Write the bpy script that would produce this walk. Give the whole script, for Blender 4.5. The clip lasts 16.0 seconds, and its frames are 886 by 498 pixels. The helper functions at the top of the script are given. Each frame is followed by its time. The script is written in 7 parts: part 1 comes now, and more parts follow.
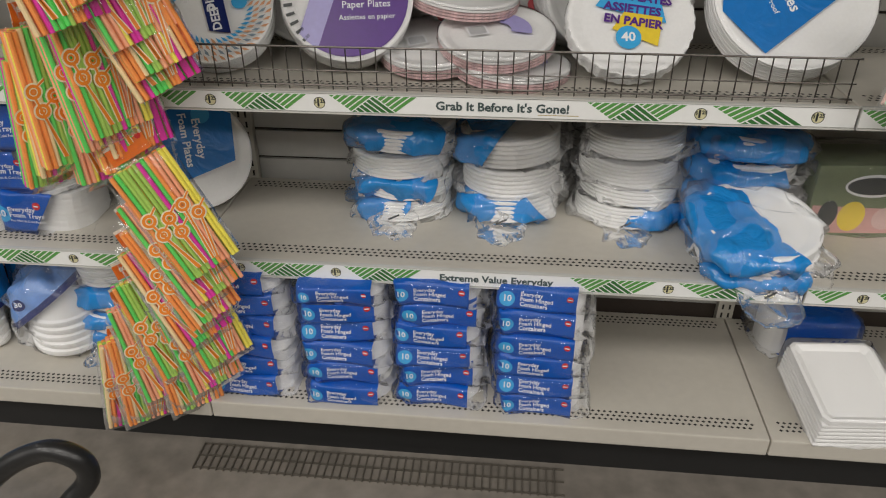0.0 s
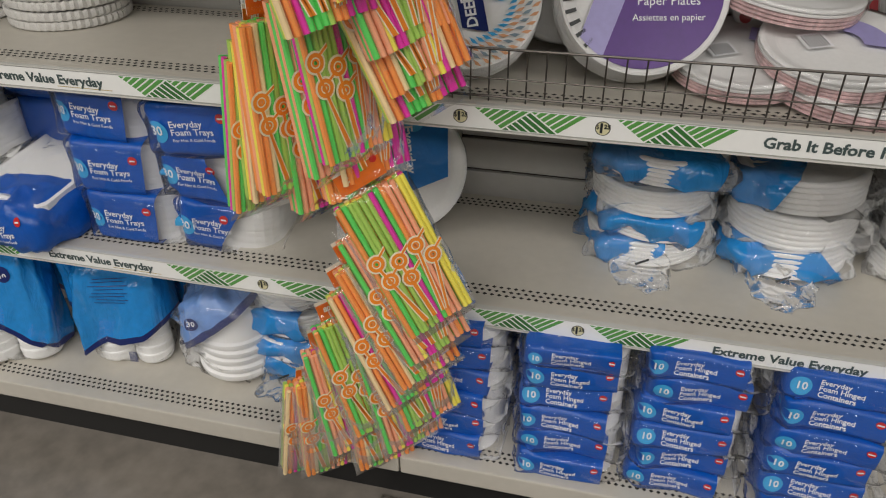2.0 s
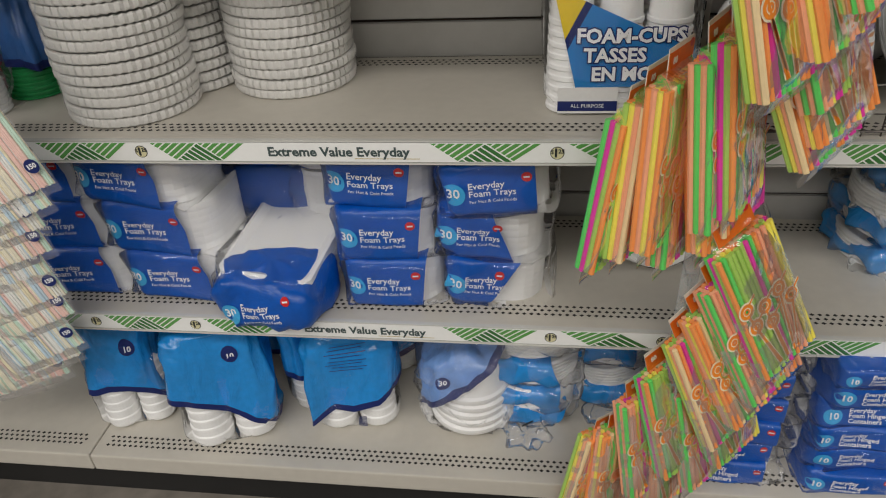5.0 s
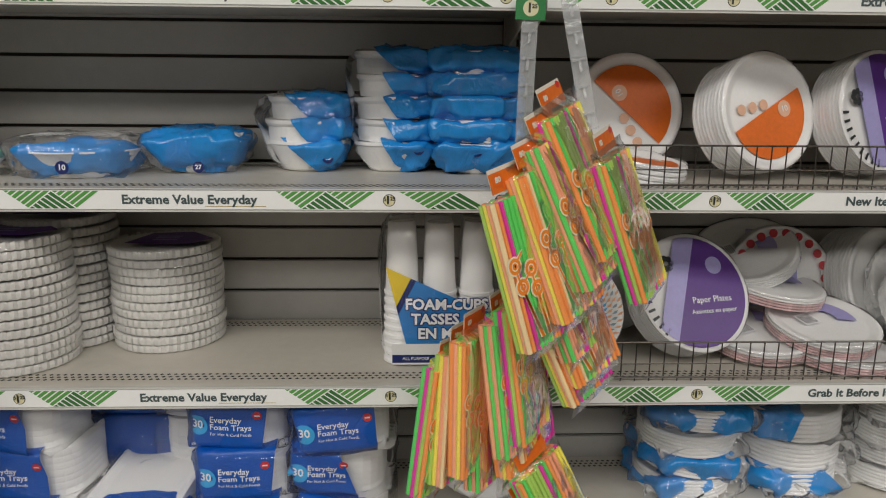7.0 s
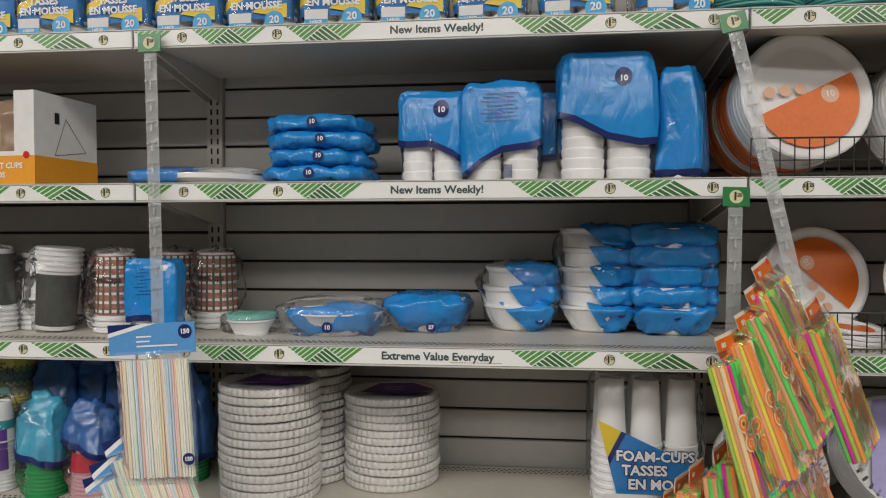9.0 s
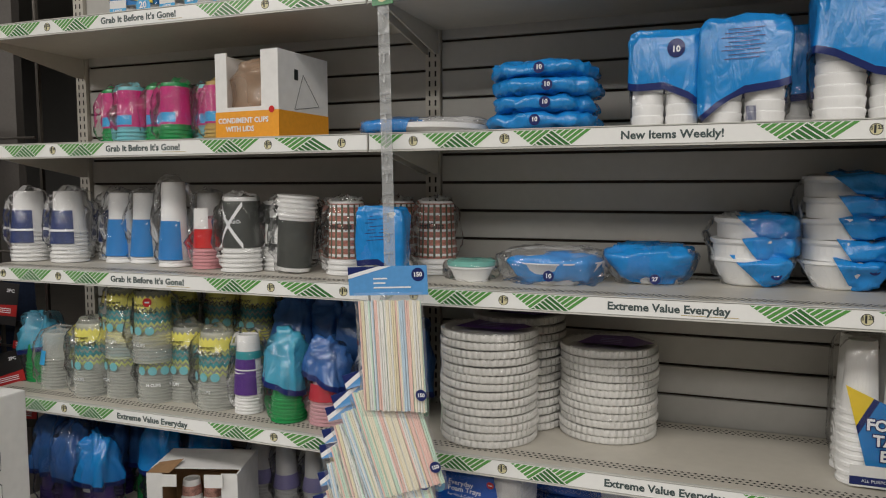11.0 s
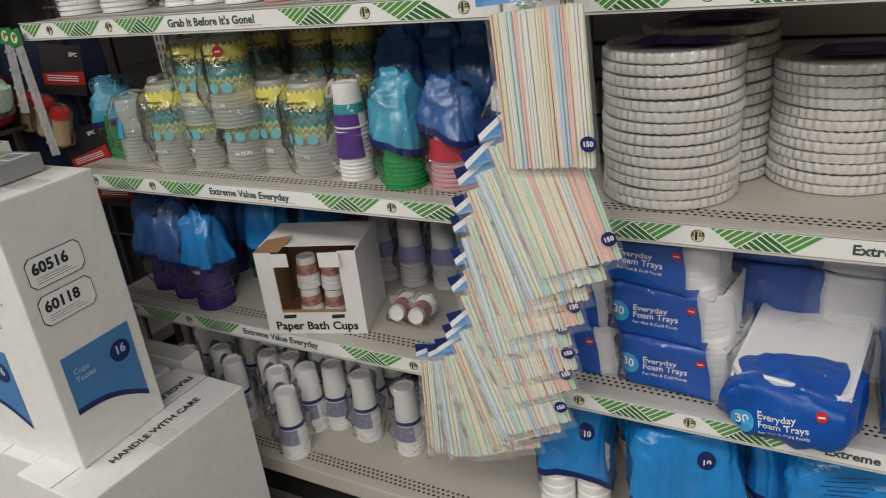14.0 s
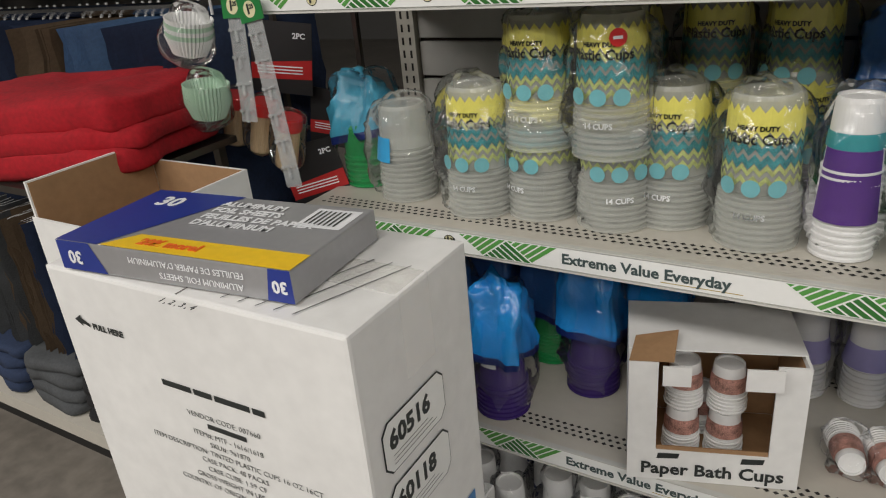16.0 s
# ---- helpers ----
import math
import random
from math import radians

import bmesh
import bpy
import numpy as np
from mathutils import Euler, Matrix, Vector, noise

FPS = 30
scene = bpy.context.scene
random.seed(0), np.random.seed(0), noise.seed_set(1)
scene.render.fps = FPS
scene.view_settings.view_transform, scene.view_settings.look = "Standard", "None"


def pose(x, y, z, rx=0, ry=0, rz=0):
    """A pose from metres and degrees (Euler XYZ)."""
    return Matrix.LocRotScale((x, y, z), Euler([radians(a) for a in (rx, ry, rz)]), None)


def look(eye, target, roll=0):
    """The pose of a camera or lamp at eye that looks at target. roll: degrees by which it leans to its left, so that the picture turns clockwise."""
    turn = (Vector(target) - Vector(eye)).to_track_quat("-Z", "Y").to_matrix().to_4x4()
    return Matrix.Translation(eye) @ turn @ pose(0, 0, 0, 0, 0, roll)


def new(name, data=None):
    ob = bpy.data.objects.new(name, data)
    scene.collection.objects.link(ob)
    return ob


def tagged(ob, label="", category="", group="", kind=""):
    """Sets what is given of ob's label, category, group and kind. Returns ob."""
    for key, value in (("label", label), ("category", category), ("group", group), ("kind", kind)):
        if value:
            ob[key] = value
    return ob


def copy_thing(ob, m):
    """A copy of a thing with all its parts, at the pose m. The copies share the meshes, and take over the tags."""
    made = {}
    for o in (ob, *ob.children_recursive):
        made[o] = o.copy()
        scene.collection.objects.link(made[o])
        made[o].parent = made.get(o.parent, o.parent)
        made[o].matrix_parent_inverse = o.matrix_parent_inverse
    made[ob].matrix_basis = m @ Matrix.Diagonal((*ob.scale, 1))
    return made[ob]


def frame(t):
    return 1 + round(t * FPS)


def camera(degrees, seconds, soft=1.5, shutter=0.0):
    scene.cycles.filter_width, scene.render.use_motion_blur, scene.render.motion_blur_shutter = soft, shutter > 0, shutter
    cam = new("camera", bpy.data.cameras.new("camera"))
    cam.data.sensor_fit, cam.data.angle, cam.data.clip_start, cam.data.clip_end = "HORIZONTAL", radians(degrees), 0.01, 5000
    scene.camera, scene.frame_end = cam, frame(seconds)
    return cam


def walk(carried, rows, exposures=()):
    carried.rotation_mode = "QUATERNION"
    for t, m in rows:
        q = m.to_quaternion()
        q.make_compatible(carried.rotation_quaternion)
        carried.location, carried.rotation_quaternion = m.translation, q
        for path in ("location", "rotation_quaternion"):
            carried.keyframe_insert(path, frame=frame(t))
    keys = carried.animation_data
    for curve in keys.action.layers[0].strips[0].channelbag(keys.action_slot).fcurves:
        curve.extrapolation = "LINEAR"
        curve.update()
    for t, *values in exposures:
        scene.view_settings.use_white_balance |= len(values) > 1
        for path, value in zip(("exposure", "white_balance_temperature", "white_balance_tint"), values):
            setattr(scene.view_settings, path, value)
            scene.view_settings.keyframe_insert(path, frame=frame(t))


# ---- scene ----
cam = camera(63.0, 16.0, soft=1.1)
PATH = [
    (0, (1.873, -1.206, 1.29), (1.69, 0.501, 0.264), -0.4),
    (0.5, (1.837, -1.122, 1.284), (1.598, 0.58, 0.262), 0.5),
    (1, (1.774, -1.023, 1.271), (1.451, 0.661, 0.242), 1.1),
    (1.5, (1.687, -0.969, 1.248), (1.302, 0.685, 0.193), 0.7),
    (2, (1.534, -0.948, 1.26), (1.129, 0.679, 0.169), -0.4),
    (2.5, (1.405, -0.949, 1.249), (1.015, 0.66, 0.128), -1.2),
    (3, (1.28, -0.901, 1.24), (0.856, 0.692, 0.108), -2.5),
    (3.5, (1.137, -0.849, 1.241), (0.662, 0.723, 0.099), -4.1),
    (3.7, (1.095, -0.846, 1.239), (0.613, 0.721, 0.094), -4.6),
    (5.8, (0.917, -1.113, 1.384), (0.852, 0.657, 0.454), -1.6),
    (6, (0.938, -1.138, 1.382), (0.911, 0.686, 0.563), -1.0),
    (6.5, (0.991, -1.179, 1.398), (1.031, 0.721, 0.776), 0.1),
    (7, (1.011, -1.218, 1.411), (1.084, 0.729, 0.961), 0.5),
    (7.5, (0.972, -1.266, 1.426), (1.053, 0.712, 1.139), 0.3),
    (8, (0.907, -1.333, 1.45), (0.922, 0.66, 1.282), -0.2),
    (8.5, (0.838, -1.387, 1.457), (0.754, 0.61, 1.375), -0.2),
    (9, (0.805, -1.417, 1.463), (0.576, 0.569, 1.414), -0.1),
    (9.5, (0.768, -1.43, 1.462), (0.375, 0.53, 1.416), -0.1),
    (10, (0.749, -1.429, 1.461), (0.195, 0.492, 1.388), -0.1),
    (10.2, (0.74, -1.428, 1.461), (0.132, 0.475, 1.371), -0.1),
    (12.3, (0.65, -1.436, 1.373), (-0.066, 0.392, 0.989), -1.1),
    (12.5, (0.641, -1.415, 1.363), (-0.076, 0.4, 0.924), -1.4),
    (13, (0.593, -1.31, 1.345), (-0.158, 0.447, 0.755), -2.6),
    (13.5, (0.534, -1.167, 1.345), (-0.307, 0.497, 0.62), -4.6),
    (14, (0.478, -1.085, 1.326), (-0.444, 0.501, 0.529), -6.3),
    (14.5, (0.322, -1.02, 1.315), (-0.66, 0.507, 0.475), -7.8),
    (15, (0.088, -0.982, 1.31), (-0.913, 0.521, 0.451), -8.0),
    (15.5, (-0.163, -0.909, 1.291), (-1.146, 0.606, 0.432), -6.8),
    (16, (-0.371, -0.854, 1.297), (-1.367, 0.675, 0.479), -5.5),
]
walk(cam, [(t, look(eye, target, roll)) for t, eye, target, roll in PATH], [(0.0, -0.22), (3.5, -0.36), (6.5, -0.30), (9.0, -0.29), (13.0, -0.33), (16.0, -0.20)])

# ---- world and light ----
world = bpy.data.worlds.new("store_air")
world.use_nodes = True
world.node_tree.nodes["Background"].inputs[0].default_value = (0.9, 0.95, 1.0, 1)
world.node_tree.nodes["Background"].inputs[1].default_value = 0.25
scene.world = world


def area_lamp(x, y, z, sx, sy, watts):
    data = bpy.data.lights.new("ceiling_tube_light", "AREA")
    data.shape, data.size, data.size_y, data.energy, data.color = "RECTANGLE", sx, sy, watts, (1.0, 0.955, 0.905)
    lamp = new("ceiling_tube_light", data)
    lamp.matrix_world = pose(x, y, z)
    return lamp


for ly, w, gain in ((-2.5, 0.8, 0.92), (-4.7, 0.9, 1.12)):
    for lx in (-3.4, 0.7, 4.8):
        area_lamp(lx, ly, 3.55, 3.2, w, gain * (108 if lx < 0 else 82))
area_lamp(-4.6, 1.5, 3.55, 0.9, 3.2, 40)

# ---- materials ----
MATS = {}


def nodes_of(name):
    m = bpy.data.materials.new(name)
    m.use_nodes = True
    n = m.node_tree.nodes
    return m, n, m.node_tree.links, n["Principled BSDF"]


def noise_node(n, l, scale, detail=4, coord="Object", stretch=None):
    tc = n.new("ShaderNodeTexCoord")
    tx = n.new("ShaderNodeTexNoise")
    tx.inputs["Scale"].default_value, tx.inputs["Detail"].default_value = scale, detail
    if stretch:
        mp = n.new("ShaderNodeMapping")
        mp.inputs["Scale"].default_value = stretch
        l.new(tc.outputs[coord], mp.inputs["Vector"])
        l.new(mp.outputs["Vector"], tx.inputs["Vector"])
    else:
        l.new(tc.outputs[coord], tx.inputs["Vector"])
    return tx


def mat(name, col, rough=0.5, metal=0.0, var=0.08, scale=12, bump=0.0, bscale=60, coat=0.0, dist=0.002, alpha=1.0, stretch=None, rnd=0.0, trans=0.0, crease=False):
    """A painted, moulded or printed surface with uneven tone at two scales and fine relief."""
    if name in MATS:
        return MATS[name]
    m, n, l, b = nodes_of(name)
    col = (*col, 1)
    b.inputs["Roughness"].default_value, b.inputs["Metallic"].default_value = rough, metal
    b.inputs["Coat Weight"].default_value, b.inputs["Alpha"].default_value = coat, alpha
    b.inputs["Coat Roughness"].default_value = 0.15
    b.inputs["Transmission Weight"].default_value = trans
    big, fine = noise_node(n, l, scale, 3, stretch=stretch), noise_node(n, l, scale * 9, 3)
    add = n.new("ShaderNodeMath")
    add.operation = "ADD"
    l.new(big.outputs["Fac"], add.inputs[0])
    l.new(fine.outputs["Fac"], add.inputs[1])
    last = add.outputs[0]
    if rnd:
        info, mul, sum_ = n.new("ShaderNodeObjectInfo"), n.new("ShaderNodeMath"), n.new("ShaderNodeMath")
        mul.operation, sum_.operation = "MULTIPLY_ADD", "ADD"
        mul.inputs[1].default_value, mul.inputs[2].default_value = 2 * rnd, -rnd
        l.new(info.outputs["Random"], mul.inputs[0])
        l.new(mul.outputs[0], sum_.inputs[0])
        l.new(last, sum_.inputs[1])
        last = sum_.outputs[0]
    ramp = n.new("ShaderNodeMapRange")
    ramp.inputs["From Min"].default_value, ramp.inputs["From Max"].default_value = 0.6, 1.4
    ramp.inputs["To Min"].default_value, ramp.inputs["To Max"].default_value = 1 - var, 1 + var
    l.new(last, ramp.inputs["Value"])
    mix = n.new("ShaderNodeMix")
    mix.data_type, mix.blend_type = "RGBA", "MULTIPLY"
    mix.inputs["Factor"].default_value = 1
    mix.inputs["A"].default_value = col
    l.new(ramp.outputs["Result"], mix.inputs["B"])
    l.new(mix.outputs["Result"], b.inputs["Base Color"])
    if bump:
        bt, bp = noise_node(n, l, bscale, 4, stretch=stretch), n.new("ShaderNodeBump")
        if crease:
            bt.inputs["Detail"].default_value, bt.inputs["Distortion"].default_value = 3.0, 1.6
        bp.inputs["Strength"].default_value, bp.inputs["Distance"].default_value = bump, dist
        l.new(bt.outputs["Fac"], bp.inputs["Height"])
        l.new(bp.outputs["Normal"], b.inputs["Normal"])
    MATS[name] = m
    return m


def film(name, tint=(1, 1, 1), gloss=0.35, haze=0.0, hazecol=(0.9, 0.9, 0.92), rough=0.13, bscale=24):
    """Thin wrinkled clear wrap: see-through, with a wet sheen on its creases and a little milkiness."""
    if name in MATS:
        return MATS[name]
    m, n, l, b = nodes_of(name)
    out = n["Material Output"]
    tr, gl, df = n.new("ShaderNodeBsdfTransparent"), n.new("ShaderNodeBsdfGlossy"), n.new("ShaderNodeBsdfDiffuse")
    tr.inputs["Color"].default_value = (*tint, 1)
    gl.inputs["Roughness"].default_value = rough
    gl.inputs["Color"].default_value = (0.9, 0.9, 0.9, 1)
    df.inputs["Color"].default_value = (*hazecol, 1)
    nt, bp = noise_node(n, l, bscale, 5), n.new("ShaderNodeBump")
    nt.noise_type = "RIDGED_MULTIFRACTAL"
    nt.inputs["Detail"].default_value, nt.inputs["Distortion"].default_value = 3.0, 1.0
    bp.inputs["Strength"].default_value, bp.inputs["Distance"].default_value = 1.0, 0.007
    l.new(nt.outputs["Fac"], bp.inputs["Height"])
    l.new(bp.outputs["Normal"], gl.inputs["Normal"])
    lw = n.new("ShaderNodeLayerWeight")
    lw.inputs["Blend"].default_value = 0.25
    l.new(bp.outputs["Normal"], lw.inputs["Normal"])
    sc = n.new("ShaderNodeMath")
    sc.operation = "MULTIPLY_ADD"
    sc.inputs[1].default_value, sc.inputs[2].default_value = gloss, 0.02
    l.new(lw.outputs["Fresnel"], sc.inputs[0])
    m1, m2 = n.new("ShaderNodeMixShader"), n.new("ShaderNodeMixShader")
    m1.inputs[0].default_value = haze
    l.new(tr.outputs[0], m1.inputs[1])
    l.new(df.outputs[0], m1.inputs[2])
    l.new(sc.outputs[0], m2.inputs[0])
    l.new(m1.outputs[0], m2.inputs[1])
    l.new(gl.outputs[0], m2.inputs[2])
    l.new(m2.outputs[0], out.inputs["Surface"])
    MATS[name] = m
    return m


def swoosh(name, blue, edge, zcut, slope, curve=0.0, band=0.012, below=(0.82, 0.82, 0.82), rough=0.28):
    """Printed pouch: blue above a curved line, a navy band along it, white foam seen through clear film below."""
    if name in MATS:
        return MATS[name]
    m, n, l, b = nodes_of(name)
    tc, sp = n.new("ShaderNodeTexCoord"), n.new("ShaderNodeSeparateXYZ")
    l.new(tc.outputs["Object"], sp.inputs[0])

    def calc(op, a, c, d=None):
        q = n.new("ShaderNodeMath")
        q.operation = op
        for k, v in enumerate((a, c, d)):
            if v is None:
                continue
            if isinstance(v, (int, float)):
                q.inputs[k].default_value = v
            else:
                l.new(v, q.inputs[k])
        return q.outputs[0]
    line = calc("ADD", calc("MULTIPLY_ADD", sp.outputs["X"], slope, zcut), calc("MULTIPLY", calc("MULTIPLY", sp.outputs["X"], sp.outputs["X"]), curve))
    over = calc("SUBTRACT", sp.outputs["Z"], line)
    is_blue, is_band = calc("GREATER_THAN", over, band), calc("GREATER_THAN", over, 0.0)
    nz = noise_node(n, l, 14, 5)
    tone = n.new("ShaderNodeMapRange")
    tone.inputs["To Min"].default_value, tone.inputs["To Max"].default_value = 0.75, 1.25
    l.new(nz.outputs["Fac"], tone.inputs["Value"])

    def mixc(f, a, c, how="MIX"):
        q = n.new("ShaderNodeMix")
        q.data_type, q.blend_type = "RGBA", how
        for key, v in (("Factor", f), ("A", a), ("B", c)):
            sock = [s for s in q.inputs if s.name == key and (s.type == "RGBA" or key == "Factor" and s.type == "VALUE")][0]
            if isinstance(v, (tuple, float, int)):
                sock.default_value = (*v, 1) if isinstance(v, tuple) else v
            else:
                l.new(v, sock)
        return [o for o in q.outputs if o.type == "RGBA"][0]
    col = mixc(is_blue, mixc(is_band, below, edge), blue)
    col = mixc(1.0, col, tone.outputs["Result"], "MULTIPLY")
    l.new(col, b.inputs["Base Color"])
    b.inputs["Roughness"].default_value, b.inputs["Coat Weight"].default_value = rough, 0.4
    b.inputs["Coat Roughness"].default_value = 0.12
    bt, bp = noise_node(n, l, 26, 5), n.new("ShaderNodeBump")
    bt.inputs["Distortion"].default_value = 1.2
    bp.inputs["Strength"].default_value, bp.inputs["Distance"].default_value = 0.55, 0.008
    l.new(bt.outputs["Fac"], bp.inputs["Height"])
    l.new(bp.outputs["Normal"], b.inputs["Normal"])
    MATS[name] = m
    return m


SHELF = mat("shelf_enamel", (0.56, 0.53, 0.465), 0.42, var=0.05, scale=5, bump=0.05, bscale=180)
PANEL = mat("back_panel_laminate", (0.49, 0.48, 0.45), 0.5, var=0.06, scale=4, bump=0.05, bscale=120, rnd=0.05)
GROOVE = mat("panel_groove", (0.06, 0.045, 0.035), 0.8)
HOLE = mat("punched_hole", (0.02, 0.018, 0.016), 0.8)
KICK = mat("black_kick_plate", (0.012, 0.012, 0.012), 0.55, bump=0.1)
CONCRETE = mat("sealed_concrete", (0.20, 0.18, 0.155), 0.32, var=0.35, scale=2.2, bump=0.08, bscale=45)
PLAIN = mat("unseen_wall_grey", (0.2, 0.197, 0.19), 0.7, var=0.04, scale=2)
CEIL = mat("unseen_ceiling_grey", (0.26, 0.26, 0.25), 0.8, var=0.06, scale=3)
LABEL = mat("label_paper_white", (0.90, 0.91, 0.89), 0.25, var=0.02, coat=0.3)
GREEN1 = mat("label_green", (0.10, 0.34, 0.07), 0.3, var=0.04, coat=0.3)
GREEN2 = mat("label_green_dark", (0.035, 0.17, 0.035), 0.3, var=0.04, coat=0.3)
INK = mat("black_ink", (0.02, 0.025, 0.025), 0.4)
GREY_INK = mat("slate_ink", (0.06, 0.09, 0.09), 0.4)
GOLD = mat("ochre_ink", (0.45, 0.33, 0.06), 0.4)
TAGY = mat("tag_cream", (0.72, 0.68, 0.42), 0.35)
CHANNEL = mat("price_channel_plastic", (0.62, 0.62, 0.58), 0.25, var=0.03, coat=0.3)
FOAM = mat("white_foam", (0.85, 0.85, 0.84), 0.55, var=0.03, scale=20, bump=0.12, bscale=400, dist=0.0006)
PLATEW = mat("ivory_paper_plate", (0.64, 0.63, 0.60), 0.65, var=0.05, scale=20, bump=0.1, bscale=200, dist=0.0008)
PAPERW = mat("white_paperboard", (0.77, 0.77, 0.76), 0.6, var=0.04, scale=18, bump=0.1, bscale=220, dist=0.0008)
BLUE = mat("royal_blue_film", (0.0, 0.085, 0.43), 0.36, var=0.14, scale=9, bump=0.5, bscale=15, coat=0.0, dist=0.008, crease=True)
SKY = mat("sky_blue_film", (0.014, 0.25, 0.66), 0.22, var=0.14, scale=8, bump=0.85, bscale=20, coat=0.3, dist=0.008, crease=True, stretch=(1, 1, 0.4))
NAVY = mat("navy_ink", (0.008, 0.02, 0.13), 0.3, var=0.1)
CYAN = mat("cyan_ink", (0.05, 0.38, 0.72), 0.3, var=0.08)
WHITE_INK = mat("white_ink", (0.85, 0.86, 0.88), 0.35, var=0.02)
RED = mat("red_sticker", (0.60, 0.02, 0.02), 0.3)
CLEAR = film("clear_wrap", haze=0.015, gloss=0.85, rough=0.09, bscale=20)
MILKY = film("milky_wrap", haze=0.06, gloss=0.85, rough=0.09, bscale=20)
GRATE = mat("grate_steel", (0.16, 0.145, 0.12), 0.4, metal=0.5)
WIRE = mat("dark_wire", (0.10, 0.09, 0.08), 0.35, metal=0.8)
PURPLE = mat("purple_print", (0.085, 0.018, 0.22), 0.42, var=0.1, coat=0.08)
LILAC = mat("lilac_print", (0.36, 0.33, 0.62), 0.4, var=0.08, coat=0.08)
ORANGE = mat("orange_print", (0.76, 0.155, 0.008), 0.4, var=0.12)
KRAFT = mat("brown_cardboard", (0.34, 0.20, 0.10), 0.75, var=0.14, scale=9, bump=0.15, bscale=140)
CARTON = mat("white_carton_board", (0.80, 0.80, 0.785), 0.55, var=0.07, scale=5, bump=0.12, bscale=30)
YELLOW = mat("yellow_print", (0.78, 0.58, 0.04), 0.35)
TEAL = mat("teal_print", (0.03, 0.30, 0.33), 0.35, var=0.15)

# ---- building kit ----
from mathutils.bvhtree import BVHTree


def thing(name, m, label, category, group="", kind=""):
    ob = new(name)
    ob.empty_display_size = 0.05
    ob.matrix_world = m
    return tagged(ob, label, category, group, kind)


def as_mesh(bm, mats, name, smooth=False):
    me = bpy.data.meshes.new(name)
    bm.to_mesh(me)
    bm.free()
    for x in mats if isinstance(mats, (list, tuple)) else [mats]:
        me.materials.append(x)
    if smooth:
        me.shade_smooth()
    return me


def part(name, bm, material, parent, label="", smooth=False, m=None, shadow=True):
    me = bm if isinstance(bm, bpy.types.Mesh) else as_mesh(bm, material, name, smooth)
    ob = new(name, me)
    ob.parent = parent
    if m is not None:
        ob.matrix_basis = m
    if not shadow:
        ob.visible_shadow = False
    return tagged(ob, label) if label else ob


def solid(name, bm, material, label, category, group="", kind="", m=None, smooth=False):
    ob = new(name, as_mesh(bm, material, name, smooth))
    if m is not None:
        ob.matrix_world = m
    return tagged(ob, label, category, group, kind)


def quad(bm, pts, mi=0):
    f = bm.faces.new([bm.verts.new(p) for p in pts])
    f.material_index = mi
    return f


def box(bm, x0, x1, y0, y1, z0, z1, mi=0):
    v = [bm.verts.new(p) for p in ((x0, y0, z0), (x1, y0, z0), (x1, y1, z0), (x0, y1, z0), (x0, y0, z1), (x1, y0, z1), (x1, y1, z1), (x0, y1, z1))]
    for q in ((3, 2, 1, 0), (4, 5, 6, 7), (0, 1, 5, 4), (1, 2, 6, 5), (2, 3, 7, 6), (3, 0, 4, 7)):
        bm.faces.new([v[k] for k in q]).material_index = mi
    return v


def rbox(x0, x1, y0, y1, z0, z1, r=0.004, seg=2):
    bm = bmesh.new()
    box(bm, x0, x1, y0, y1, z0, z1)
    bmesh.ops.bevel(bm, geom=list(bm.edges), offset=r, segments=seg, profile=0.6, affect="EDGES")
    return bm


def lathe(bm, prof, n=40, mi=0, wave=None, cap=(True, True), mis=None):
    """Turns (radius, height) pairs about z. wave(angle, k): a factor on the radius."""
    rings = []
    for k, (r, z) in enumerate(prof):
        rings.append([bm.verts.new((r * (wave(2 * math.pi * a / n, k) if wave else 1) * math.cos(2 * math.pi * a / n), r * (wave(2 * math.pi * a / n, k) if wave else 1) * math.sin(2 * math.pi * a / n), z)) for a in range(n)])
    for k in range(len(prof) - 1):
        for a in range(n):
            f = bm.faces.new((rings[k][a], rings[k][(a + 1) % n], rings[k + 1][(a + 1) % n], rings[k + 1][a]))
            f.material_index = mis[k] if mis else mi
    if cap[0]:
        bm.faces.new(list(reversed(rings[0]))).material_index = mis[0] if mis else mi
    if cap[1]:
        bm.faces.new(rings[-1]).material_index = mis[-1] if mis else mi
    return bm


